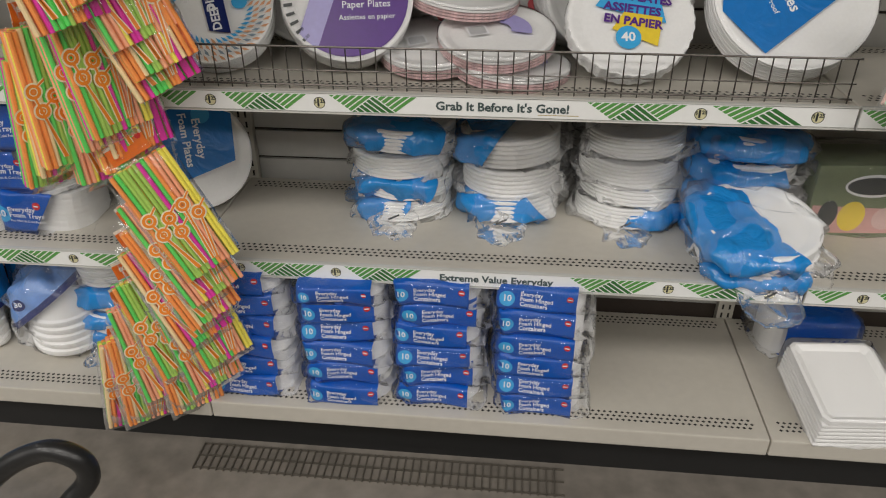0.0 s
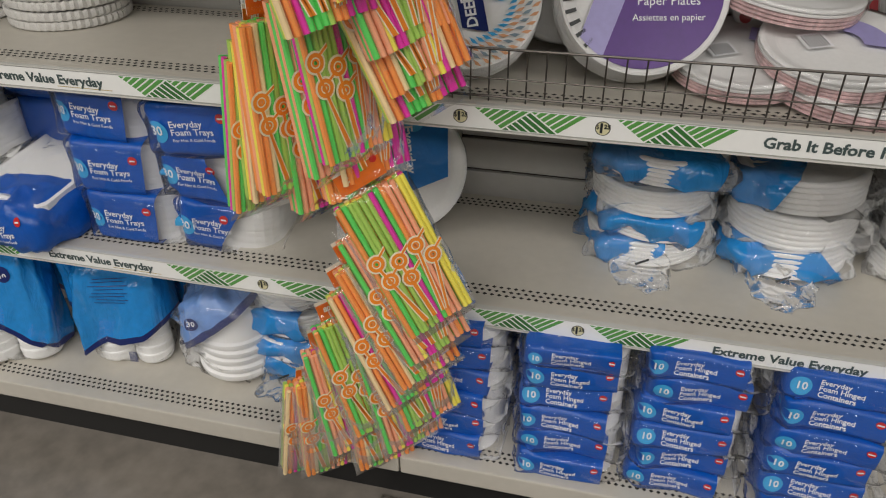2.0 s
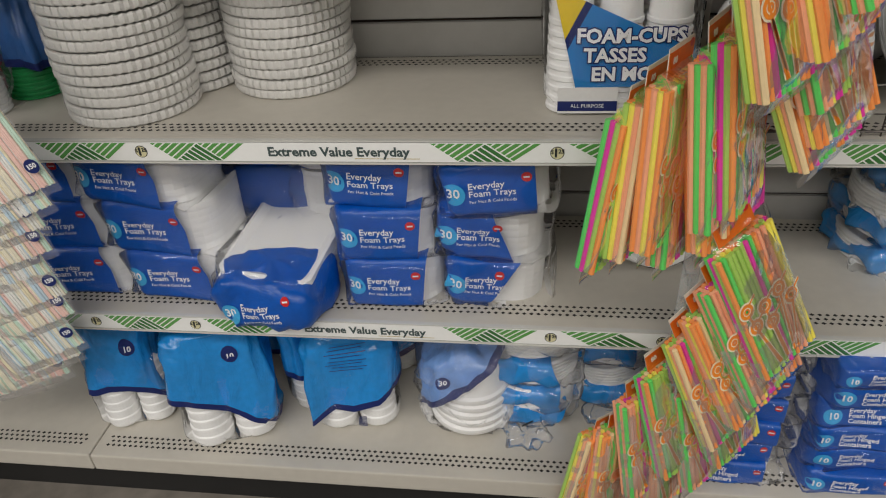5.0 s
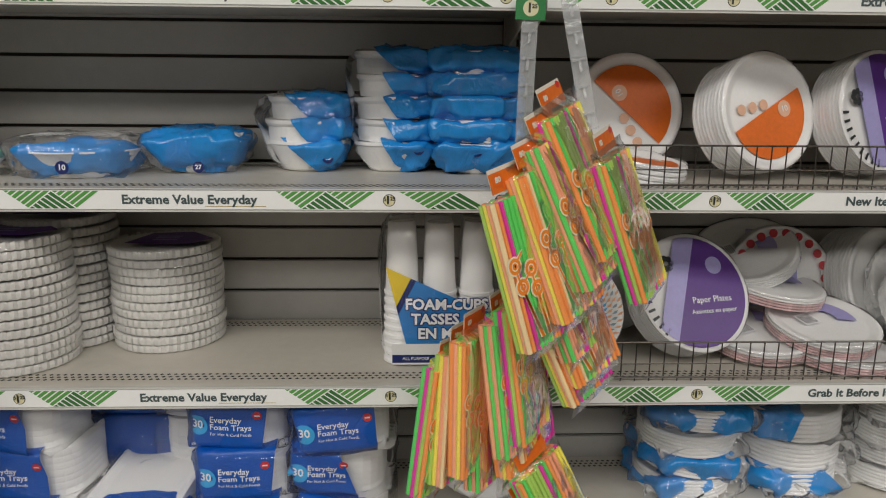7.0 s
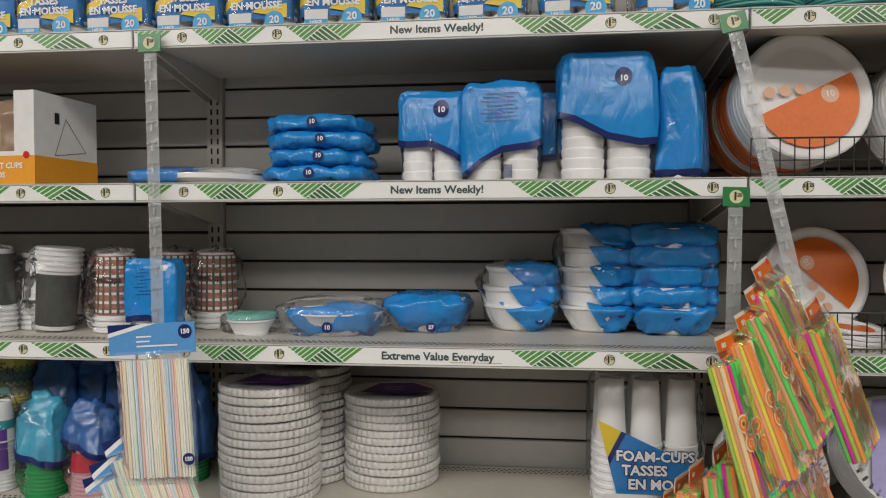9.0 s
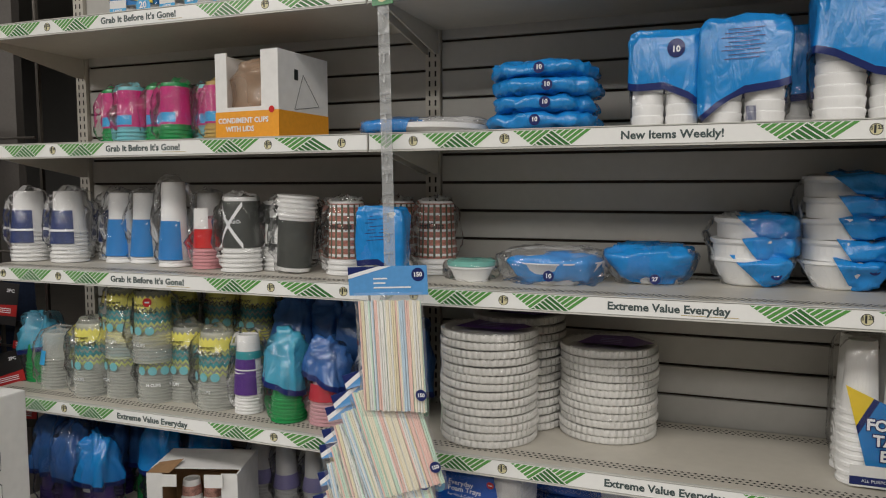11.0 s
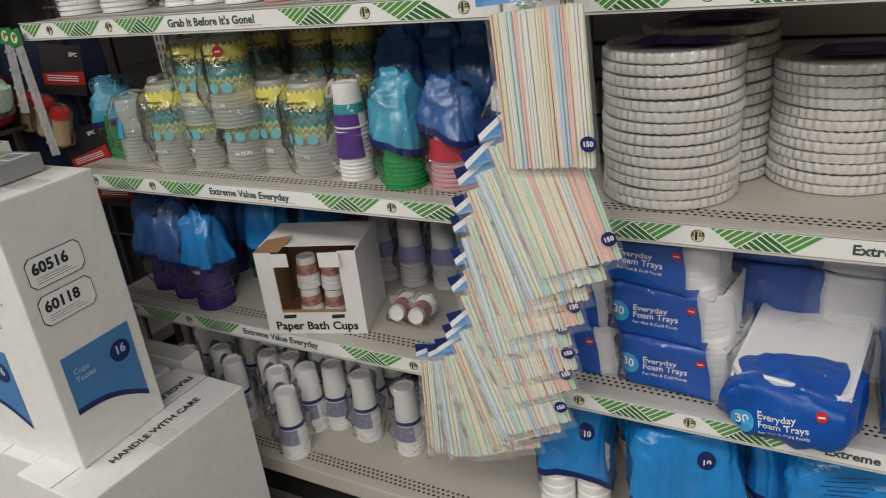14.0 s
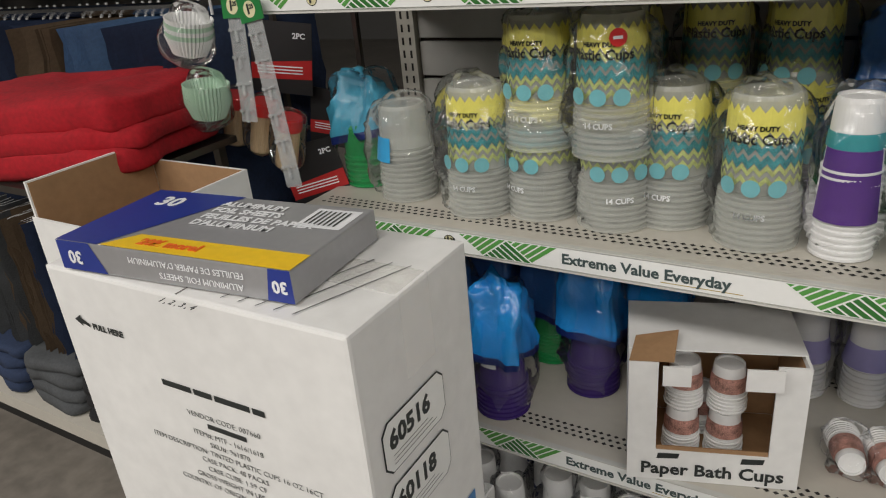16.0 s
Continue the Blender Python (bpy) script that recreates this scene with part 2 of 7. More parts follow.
def pouch(w, d, h, seed=0, amp=0.006, e=0.3, n=44, k=26, freq=14.0, top=None, flat=True, bot=None, pinch=0.0):
    """A soft plastic bag: a rounded block, crumpled, on a flat bottom. top: how far the sides close towards the top."""
    bm = bmesh.new()

    def sp(v, p):
        return math.copysign(abs(v) ** p, v)
    rows = []
    for j in range(k + 1):
        ph = -math.pi / 2 + math.pi * j / k
        row = []
        for i in range(n):
            th = 2 * math.pi * i / n
            c = Vector((sp(math.cos(ph), e) * sp(math.cos(th), e), sp(math.cos(ph), e) * sp(math.sin(th), e), sp(math.sin(ph), e)))
            f = 1.0 if not top else 1 - (1 - top) * max(0, (c.z + 0.1) / 1.1) ** 1.5
            if bot:
                f *= 1 - (1 - bot) * max(0, (0.5 - c.z) / 1.5)
            p = Vector((c.x * w / 2 * f, c.y * d / 2 * (f if top or bot else 1), (c.z + 1) * h / 2))
            if pinch and c.z > 0:
                p.y *= 1 - pinch * c.z ** 1.6
            q = 0.6 - 2.4 * abs(noise.noise(Vector((p.x * 1.2, p.y * 1.2, p.z * (0.4 if pinch else 0.8))) * freq + Vector((seed * 7.3, seed * 3.1, 0))))
            q2 = 0.4 - 1.6 * abs(noise.noise(Vector((p.x, p.y, p.z)) * freq * 2.7 + Vector((seed * 1.3, 0, seed))))
            nrm = Vector((c.x, c.y, c.z * 0.6)).normalized()
            p += nrm * amp * (q * 1.6 + q2 * 0.7)
            if flat:
                p.z = max(0.0, p.z)
            row.append(p)
        rows.append(row)
    vs = [[bm.verts.new(p) for p in r] for r in rows[1:-1]]
    a = bm.verts.new(sum(rows[0], Vector()) / n)
    b = bm.verts.new(sum(rows[-1], Vector()) / n)
    for j in range(len(vs) - 1):
        for i in range(n):
            bm.faces.new((vs[j][i], vs[j][(i + 1) % n], vs[j + 1][(i + 1) % n], vs[j + 1][i]))
    for i in range(n):
        bm.faces.new((a, vs[0][(i + 1) % n], vs[0][i]))
        bm.faces.new((b, vs[-1][i], vs[-1][(i + 1) % n]))
    return bm


LETTERS = {}


def lettering(s, size, align="CENTER", bold=0.0):
    key = (s, size, align, bold)
    if key not in LETTERS:
        cu = bpy.data.curves.new("lettering", "FONT")
        cu.body, cu.size, cu.align_x, cu.align_y, cu.offset = s, size, align, "CENTER", bold
        cu.resolution_u, cu.extrude = 2, 0.0002
        tmp = bpy.data.objects.new("lettering", cu)
        LETTERS[key] = bpy.data.meshes.new_from_object(tmp)
        bpy.data.objects.remove(tmp)
        LETTERS[key].materials.clear()
    return LETTERS[key]


def write(bm, s, size, m, mi=0, align="CENTER", bold=0.0, sx=1.0):
    """Adds lettering to a mesh; m takes the flat letters (x right, y up) to their place."""
    tmp = bmesh.new()
    tmp.from_mesh(lettering(s, size, align, bold))
    bmesh.ops.transform(tmp, matrix=m @ Matrix.Diagonal((sx, 1, 1, 1)), verts=tmp.verts)
    mp = {v: bm.verts.new(v.co) for v in tmp.verts}
    for f in tmp.faces:
        try:
            bm.faces.new([mp[v] for v in f.verts]).material_index = mi
        except ValueError:
            pass
    tmp.free()


def conform(bm, tree, y, lift=0.0016):
    """Lays a flat print (drawn at depth y, read from -y) on a crumpled skin."""
    bmesh.ops.poke(bm, faces=[f for f in bm.faces if len(f.verts) > 6])
    for v in bm.verts:
        spot = tree.ray_cast(Vector((v.co.x, -1.0, v.co.z)), Vector((0, 1, 0)))[0]
        if spot is not None:
            v.co.y += spot.y - y - lift
    return bm


def at_front(x, y, z, tilt=0.0):
    return pose(x, y, z, 90, 0, 0) @ pose(0, 0, 0, 0, 0, tilt)


def disc(bm, m, r, mi=0, n=24, rx=None):
    quad(bm, [m @ Vector((r * math.cos(2 * math.pi * a / n), (rx or r) * math.sin(2 * math.pi * a / n), 0)) for a in range(n)], mi)


def rod(bm, a, b, r, n=6, mi=0):
    a, b = Vector(a), Vector(b)
    q = (b - a).to_track_quat("Z", "Y").to_matrix()
    ra = [bm.verts.new(a + q @ Vector((r * math.cos(2 * math.pi * k / n), r * math.sin(2 * math.pi * k / n), 0))) for k in range(n)]
    rb = [bm.verts.new(b + q @ Vector((r * math.cos(2 * math.pi * k / n), r * math.sin(2 * math.pi * k / n), 0))) for k in range(n)]
    for k in range(n):
        bm.faces.new((ra[k], ra[(k + 1) % n], rb[(k + 1) % n], rb[k])).material_index = mi
    bm.faces.new(list(reversed(ra))).material_index = mi
    bm.faces.new(rb).material_index = mi

# ---- the aisle: floor, ceiling, enclosing walls ----
BAY = 1.219
DECK = [0.165, 0.517, 0.874, 1.232, 1.562, 1.877]
BACK = 0.40
bm = bmesh.new()
box(bm, -9, 9, -7, 7, -0.1, 0.0)
solid("floor", bm, CONCRETE, "worn grey-brown sealed concrete store floor", "floor", kind="structure")
# Ceiling stays out of view; its dark grey limits bounce below the shelves.
bm = bmesh.new()
box(bm, -9, 9, -7, 7, 3.6, 3.7)
solid("ceiling", bm, CEIL, "unseen grey ceiling closing the aisle, toned down to limit bounced light", "ceiling", kind="structure")
# Walls added out of view to close the room, dark so little light returns.
for nm, b4 in (("wall_south", (-9, 9, -7.1, -7, 0, 3.6)), ("wall_north", (-9, 9, 7, 7.1, 0, 3.6)), ("wall_west", (-9.1, -9, -7, 7, 0, 3.6)), ("wall_east", (9, 9.1, -7, 7, 0, 3.6))):
    bm = bmesh.new()
    box(bm, *b4)
    solid(nm, bm, PLAIN, "unseen wall added to close the room, dark to limit bounced light", "wall", kind="structure")

# ---- gondola: back panels, uprights, base ----
BAYS = [-BAY, 0.0, BAY, 2 * BAY]
core = bmesh.new()
box(core, -BAY, 3 * BAY, BACK + 0.014, BACK + 0.03, 0.1, 2.15)
gond = solid("back_panel", core, GROOVE, "beige slatted back panel of the shelving with dark grooves", "shelving back", kind="structure")
PITCH = 0.0745
slat = as_mesh(rbox(0.022, BAY - 0.022, BACK, BACK + 0.012, 0.0035, PITCH - 0.0035, 0.0015, 1), PANEL, "slat")
for x in BAYS:
    for k in range(-17, 9):
        part("slat", slat, None, gond, m=pose(x, 0, 1.461 + k * PITCH))
up = bmesh.new()
box(up, -0.02, 0.02, BACK - 0.012, BACK + 0.01, 0.1, 2.2)
for k in range(80):
    for sx in (-0.0085, 0.0085):
        z = 0.14 + k * 0.0254
        quad(up, [(sx - 0.0025, BACK - 0.0126, z), (sx + 0.0025, BACK - 0.0126, z), (sx + 0.0025, BACK - 0.0126, z + 0.015), (sx - 0.0025, BACK - 0.0126, z + 0.015)], 1)
upright = solid("upright", up, [SHELF, HOLE], "slotted beige steel upright between shelving bays", "upright", "uprights of the shelving", "structure", m=pose(-BAY, 0, 0))
for k in range(4):
    copy_thing(upright, pose(k * BAY, 0, 0))
bm = bmesh.new()
box(bm, -BAY, 3 * BAY, 0.0, BACK, 0.0, 0.118)
solid("kick_plate", bm, KICK, "black kick plate under the bottom shelf", "kick plate", kind="structure")

# ---- shelves with price channels and printed label strips ----
H = 0.032


def tri_stripes(bm, a, b, c, k, mi):
    a, b, c = Vector(a), Vector(b), Vector(c)
    for i in range(k):
        s0, s1 = i / k, (i + 0.72) / k
        p = [c.lerp(a, s0), c.lerp(b, s0), c.lerp(b, s1), c.lerp(a, s1)]
        quad(bm, p if i else [p[1], p[2], p[3]], mi)


def green_zone(bm, x0, x1, y):
    """A woven band: triangles striped one way and, in a darker green, the other way."""
    n = max(1, round((x1 - x0) / 0.045))
    w = (x1 - x0) / n
    lo, hi = -H / 2 + 0.001, H / 2 - 0.001
    for i in range(n - 1):
        a = x0 + i * w
        if i % 2 == 0:
            tri_stripes(bm, (a + w, y, lo), (a + 2 * w, y, hi), (a, y, hi), 6, 1)
        else:
            tri_stripes(bm, (a + w, y, hi), (a + 2 * w, y, lo), (a, y, lo), 6, 2)


def strip_mesh(first, last):
    bm = bmesh.new()
    box(bm, 0.003, BAY - 0.003, -0.001, 0.0, -H / 2, H / 2, 0)
    c = BAY / 2
    for a, b in ((-0.607, -0.522), (-0.482, -0.322), (-0.285, -0.125), (0.165, 0.335), (0.372, 0.528), (0.56, 0.607)):
        green_zone(bm, c + a, c + b, -0.0014)
    return as_mesh(bm, [LABEL, GREEN1, GREEN2], "label_strip")


def tag_mesh():
    bm = bmesh.new()
    disc(bm, at_front(0, -0.0014, 0), 0.0105, 1)
    disc(bm, at_front(0, -0.0018, 0), 0.0093, 0)
    write(bm, "1", 0.019, at_front(-0.002, -0.0024, 0), 1, bold=0.0008)
    write(bm, "25", 0.009, at_front(0.006, -0.0024, 0.003), 1, bold=0.0003)
    write(bm, "$", 0.009, at_front(-0.007, -0.0024, 0.002), 1)
    return as_mesh(bm, [TAGY, INK], "price_tag")


STRIP, TAG = strip_mesh(0, 0), tag_mesh()
SLOGAN = {}


def slogan(s):
    if s not in SLOGAN:
        bm = bmesh.new()
        write(bm, s, 0.0215, at_front(0, -0.0016, 0.0), 0, bold=0.0006, sx=1.06)
        last = {"Extreme Value Everyday": (0.026, 0.128), "Grab It Before It's Gone!": (0.062, 0.132)}.get(s)
        if last:
            quad(bm, [(last[0], -0.0016, -0.0112), (last[1], -0.0016, -0.0112), (last[1], -0.0016, -0.0102), (last[0], -0.0016, -0.0102)], 1)
        SLOGAN[s] = as_mesh(bm, [GREY_INK, GOLD], "slogan")
    return SLOGAN[s]


def deck_holes(front, back):
    bm = bmesh.new()
    for y0, rows in ((front + 0.028, 3), (back - 0.05, 3)):
        for r in range(rows):
            for k in range(92):
                x, y = 0.028 + k * 0.0127 + (r % 2) * 0.00635, y0 + r * 0.0115
                quad(bm, [(x - 0.0044, y, 0.0006), (x, y - 0.0037, 0.0006), (x + 0.0044, y, 0.0006), (x, y + 0.0037, 0.0006)])
    return as_mesh(bm, HOLE, "perforation")


HOLES, HOLES0 = deck_holes(0.012, BACK - 0.01), deck_holes(-0.045, BACK - 0.01)
deck_m = as_mesh(rbox(0.0015, BAY - 0.0015, 0.006, BACK - 0.014, -0.018, 0.0, 0.002, 1), SHELF, "deck")
base_m = as_mesh(rbox(0.0015, BAY - 0.0015, -0.048, BACK - 0.014, -0.045, 0.0, 0.004, 2), SHELF, "deck")
bmc = bmesh.new()
box(bmc, 0.002, BAY - 0.002, 0.0005, 0.006, -0.038, 0.002)
box(bmc, 0.002, BAY - 0.002, -0.003, 0.0005, -0.038, -0.0355)
box(bmc, 0.002, BAY - 0.002, -0.003, 0.0005, 0.0, 0.002)
chan_m = as_mesh(bmc, CHANNEL, "price_channel")
bmb = bmesh.new()
for x in (0.012, BAY - 0.016):
    q = [(0.02, -0.018), (BACK - 0.014, -0.018), (BACK - 0.014, -0.08), (BACK - 0.04, -0.08), (0.06, -0.03), (0.02, -0.026)]
    lo, hi = [bmb.verts.new((x, a, b)) for a, b in q], [bmb.verts.new((x + 0.004, a, b)) for a, b in q]
    bmb.faces.new(lo), bmb.faces.new(list(reversed(hi)))
    for k in range(len(q)):
        bmb.faces.new((lo[k], hi[k], hi[(k + 1) % len(q)], lo[(k + 1) % len(q)]))
brk_m = as_mesh(bmb, SHELF, "bracket")
bmr = bmesh.new()
for k in range(94):
    box(bmr, 0.014 + k * 0.0127, 0.0195 + k * 0.0127, 0.0075, 0.040, -0.030, -0.0182)
rib_m = as_mesh(bmr, SHELF, "lip_ribbing")
EX, GR, NW = "Extreme Value Everyday", "Grab It Before It's Gone!", "New Items Weekly!"
SLOGANS = [[None, EX, EX, GR, GR, GR], [None, EX, EX, EX, NW, NW], [None, EX, GR, NW, EX, EX], [None, EX, EX, EX, NW, EX]]
for bi, bx0 in enumerate(BAYS):
    for lv, z in enumerate(DECK):
        sh = thing("shelf", pose(bx0, 0, z), "beige steel shelf with a green and white price strip" if lv else "beige steel bottom shelf with punched holes", "shelf", "shelves of the aisle", "structure")
        part("deck", deck_m if lv else base_m, None, sh)
        part("perforation", HOLES if lv else HOLES0, None, sh)
        if lv:
            part("price_channel", chan_m, None, sh)
            part("bracket", brk_m, None, sh)
            if lv > 3:
                tagged(part("lip_ribbing", rib_m, None, sh), kind="stuff")
            st = part("label_strip", STRIP, None, sh, "white strip with woven green bands", m=pose(0, -0.0008, -0.0175))
            part("slogan", slogan(SLOGANS[bi][lv]), None, st, m=pose(BAY / 2 + (-0.009, 0.02, 0.02, 0.0)[bi], 0, 0))
            for dx in (-0.503, -0.303, 0.355, 0.545):
                part("price_tag", TAG, None, st, m=pose(BAY / 2 + dx, 0, 0))

# wire fences along shelf fronts
def fence(x0, x1, z, h):
    ob = thing("wire_fence", pose(0, 0, z), "dark wire fence along the shelf front", "shelf fence", "shelf fences")
    for zz in (0.008, h * 0.45, h):
        bm = bmesh.new()
        rod(bm, (x0, 0.018, zz), (x1, 0.018, zz), 0.0019 if zz != h * 0.45 else 0.0012)
        part("rail", bm, WIRE, ob)
    bm = bmesh.new()
    rod(bm, (0, 0.0195, 0.0), (0, 0.0195, h), 0.0013, 5)
    v = as_mesh(bm, WIRE, "bar")
    for k in range(int((x1 - x0) / 0.0265) + 1):
        part("bar", v, None, ob, m=pose(x0 + k * 0.0265, 0, 0))


fence(BAY + 0.01, 2 * BAY - 0.01, DECK[2], 0.076)
fence(BAY + 0.01, 2 * BAY - 0.01, DECK[3], 0.076)
fence(BAY + 0.01, 2 * BAY - 0.01, DECK[4], 0.076)

# steel grating strip on the floor in front of the base
gr = thing("floor_grate", pose(0, 0, 0), "long narrow steel grating lying on the concrete floor", "floor grate")
bm = bmesh.new()
for y in (-0.095, -0.058, -0.022):
    box(bm, 1.17, 2.02, y - 0.001, y + 0.001, 0.001, 0.006)
part("grate_frame", bm, GRATE, gr)
bm = bmesh.new()
box(bm, -0.0012, 0.0012, -0.1, -0.02, 0.0012, 0.0072)
cb = as_mesh(bm, GRATE, "crossbar")
for k in range(47):
    part("crossbar", cb, None, gr, m=pose(1.17 + k * 0.018, 0, 0))

# ---- wrapped foam goods ----
def slabs(w, d, h, n, r=0.055):
    """A pile of nested trays: one body with round upright corners and a fine groove under every rim."""
    bm = bmesh.new()
    out = []
    for cx, cy, a0 in ((1, 1, 0), (-1, 1, 90), (-1, -1, 180), (1, -1, 270)):
        for k in range(6):
            a = math.radians(a0 + 18 * k)
            out.append((cx * (w / 2 - r) + r * math.cos(a), cy * (d / 2 - r) + r * math.sin(a)))
    rings = []
    st = h / n
    for k in range(n):
        j = 0.9975 + 0.0025 * math.sin(k * 2.4)
        for f, z in ((0.995, 0.04), (1.0, 0.25), (1.0, 0.65), (0.995, 0.95)):
            rings.append([bm.verts.new((x * f * j, y * f * j, (k + z) * st)) for x, y in out])
    for p, q in zip(rings[:-1], rings[1:]):
        for i in range(len(out)):
            bm.faces.new((p[i], p[(i + 1) % len(out)], q[(i + 1) % len(out)], q[i]))
    bm.faces.new(list(reversed(rings[0])))
    bm.faces.new(rings[-1])
    return bm


def cut(bm, co, no):
    """Keeps what lies on the side of the plane to which no points."""
    g = bm.verts[:] + bm.edges[:] + bm.faces[:]
    bmesh.ops.bisect_plane(bm, geom=g, plane_co=co, plane_no=no, clear_inner=True)
    return bm


def mark(bm, co, no, mi):
    """Gives faces on the far side of a plane another material, cutting cleanly along it."""
    g = bm.verts[:] + bm.edges[:] + bm.faces[:]
    bmesh.ops.bisect_plane(bm, geom=g, plane_co=co, plane_no=no)
    co, no = Vector(co), Vector(no)
    for f in bm.faces:
        if (f.calc_center_median() - co).dot(no) < -1e-5:
            f.material_index = mi
    return bm


def print_block(lines, count, w, h, y, second=""):
    """White words, a cyan count disc and a red price disc on the front of a wrap."""
    bm = bmesh.new()
    k = max(0.74, min(1, h / 0.1))
    rd = min(0.02, h * 0.3)
    disc(bm, at_front(-w * 0.36, y, h * 0.5), rd, 1)
    write(bm, count, rd * 1.15, at_front(-w * 0.36, y - 0.0008, h * 0.52), 0, bold=0.0004)
    z = h * 0.5 + (len(lines) - 1) * 0.5 * 0.0146 * k + (0.006 if second else 0.001)
    for s in lines:
        write(bm, s, 0.0165 * k, at_front(-w * 0.2, y, z), 0, "LEFT", 0.0002)
        z -= 0.0146 * k
    if second:
        write(bm, second, 0.0085 * k, at_front(-w * 0.2, y, z), 0, "LEFT")
    disc(bm, at_front(w * 0.41, y, h * 0.74), min(0.0085, h * 0.13), 2)
    quad(bm, [(w * 0.41 - 0.005, y - 0.0006, h * 0.74 - 0.0015), (w * 0.41 + 0.005, y - 0.0006, h * 0.74 - 0.0015), (w * 0.41 + 0.005, y - 0.0006, h * 0.74 + 0.0015), (w * 0.41 - 0.005, y - 0.0006, h * 0.74 + 0.0015)], 0)
    return bm


def tray_pack(m, w=0.18, d=0.22, h=0.1, n=7, seed=0, count="30", lines=("Everyday", "Foam Trays"), second="For Hot & Cold Foods", open_end=0.045, slant=0.0, label="pack of white foam trays in blue printed plastic wrap", name="foam_tray_pack", cat="tray pack", group="foam tray packs"):
    ob = thing(name, m, label, cat, group)
    part("tray_pile", slabs(w - 0.016, d - 0.04, h - 0.004, n), FOAM, ob)
    bm = pouch(w, d, h * 1.05, seed, 0.0055, 0.23, 56, 26, 13)
    tree = BVHTree.FromBMesh(bm)
    cut(bm, (w / 2 - open_end, 0, h / 2), (-1, 0, slant))
    part("printed_wrap", bm, BLUE, ob, "royal blue plastic wrap", smooth=True)
    pw, y = w - open_end, -d / 2
    bm = print_block(lines, count, pw, h, y, second)
    for v in bm.verts:
        v.co.x -= open_end / 2
    part("lettering", conform(bm, tree, y), [WHITE_INK, CYAN, RED], ob)
    part("clear_wrap", pouch(w + 0.018, d + 0.01, h + 0.004, seed + 3, 0.0075, 0.25, 44, 20, 16), CLEAR, ob, smooth=True, shadow=False)
    return ob


# bottom shelf, third bay: columns of hinged containers
def hinged(x, y, z, seed, w=0.19, h=0.053, rz=0.0, rx=0.0):
    return tray_pack(pose(x, y, z, rx, 0, rz), w, 0.2, h, 6, seed, "10", ("Everyday", "Foam Hinged", "Containers"), "", 0.03, label="blue-wrapped pack of ten white foam hinged containers", name="foam_container_pack", cat="container pack", group="stacked foam container packs")


random.seed(4)
proto = {}
for c, (x, y, top) in enumerate(((1.315, 0.08, 6), (1.533, 0.075, 5), (1.738, 0.085, 6), (1.955, 0.075, 6))):
    for k in range(top):
        m = pose(x + random.uniform(-0.006, 0.006), y + random.uniform(-0.006, 0.008), DECK[0] + 0.001 + k * 0.0545, random.uniform(-1.5, 1.5), random.uniform(-2, 2), random.uniform(-4, 4))
        key = (c + k) % 4
        if key in proto:
            copy_thing(proto[key], m)
        else:
            proto[key] = hinged(0, 0, 0, key)
            proto[key].matrix_world = m
hinged(1.53, 0.07, DECK[0] + 0.285, 11, 0.19, 0.04, 3, 7)
copy_thing(proto[1], pose(1.31, 0.29, DECK[0] + 0.001))
copy_thing(proto[2], pose(1.52, 0.29, DECK[0] + 0.001))
copy_thing(proto[3], pose(1.73, 0.295, DECK[0] + 0.001))

# second shelf, second bay: foam tray packs
D1 = DECK[1] + 0.001
base = tray_pack(pose(0.682, 0.145, D1), 0.18, 0.205, 0.102, 7, 1, open_end=0.034, slant=0.12)
for x, y, z, rz, ry in ((0.676, 0.145, 0.103, 2, 0), (0.672, 0.15, 0.206, -3, 2), (0.43, 0.295, 0.0, 90, 0), (0.43, 0.297, 0.103, 88, 0), (0.425, 0.295, 0.206, 92, 0)):
    copy_thing(base, pose(x, y, D1 + z, 0, ry, rz))
wide = tray_pack(pose(0.278, 0.15, D1, 0, 0, -4), 0.215, 0.21, 0.102, 7, 14, open_end=0.05, slant=-0.15)
for x, y, z, rz, ry in ((0.26, 0.152, 0.103, -5, 1), (0.236, 0.15, 0.206, -8, 3), (0.062, 0.16, 0.0, 3, 0), (0.056, 0.165, 0.103, 4, 0), (0.05, 0.16, 0.206, 0, 0)):
    copy_thing(wide, pose(x, y, D1 + z, 0, ry, rz))
white = thing("foam_tray_pack", pose(0.55, 0.285, D1, 0, 0, 8), "pack of plain white foam trays in crumpled clear wrap", "tray pack", "foam tray packs")
part("tray_pile", slabs(0.16, 0.19, 0.1, 7), FOAM, white)
part("clear_wrap", pouch(0.18, 0.21, 0.106, 63, 0.009, 0.3, 44, 20, 16), MILKY, white, smooth=True, shadow=False)
for z in (0.104, 0.208):
    copy_thing(white, pose(0.55, 0.285, D1 + z, 0, 0, 8 - 60 * z))
tray_pack(pose(0.862, 0.16, D1, 0, 4, 4), 0.185, 0.21, 0.095, 7, 5, slant=0.55, open_end=0.085)
tray_pack(pose(0.862, 0.155, D1 + 0.104, 0, 2, -3), 0.185, 0.21, 0.095, 7, 6, slant=-0.4, open_end=0.07)
tray_pack(pose(0.872, 0.135, D1 + 0.206, 0, -4, 2), 0.185, 0.21, 0.098, 7, 7, open_end=0.03)


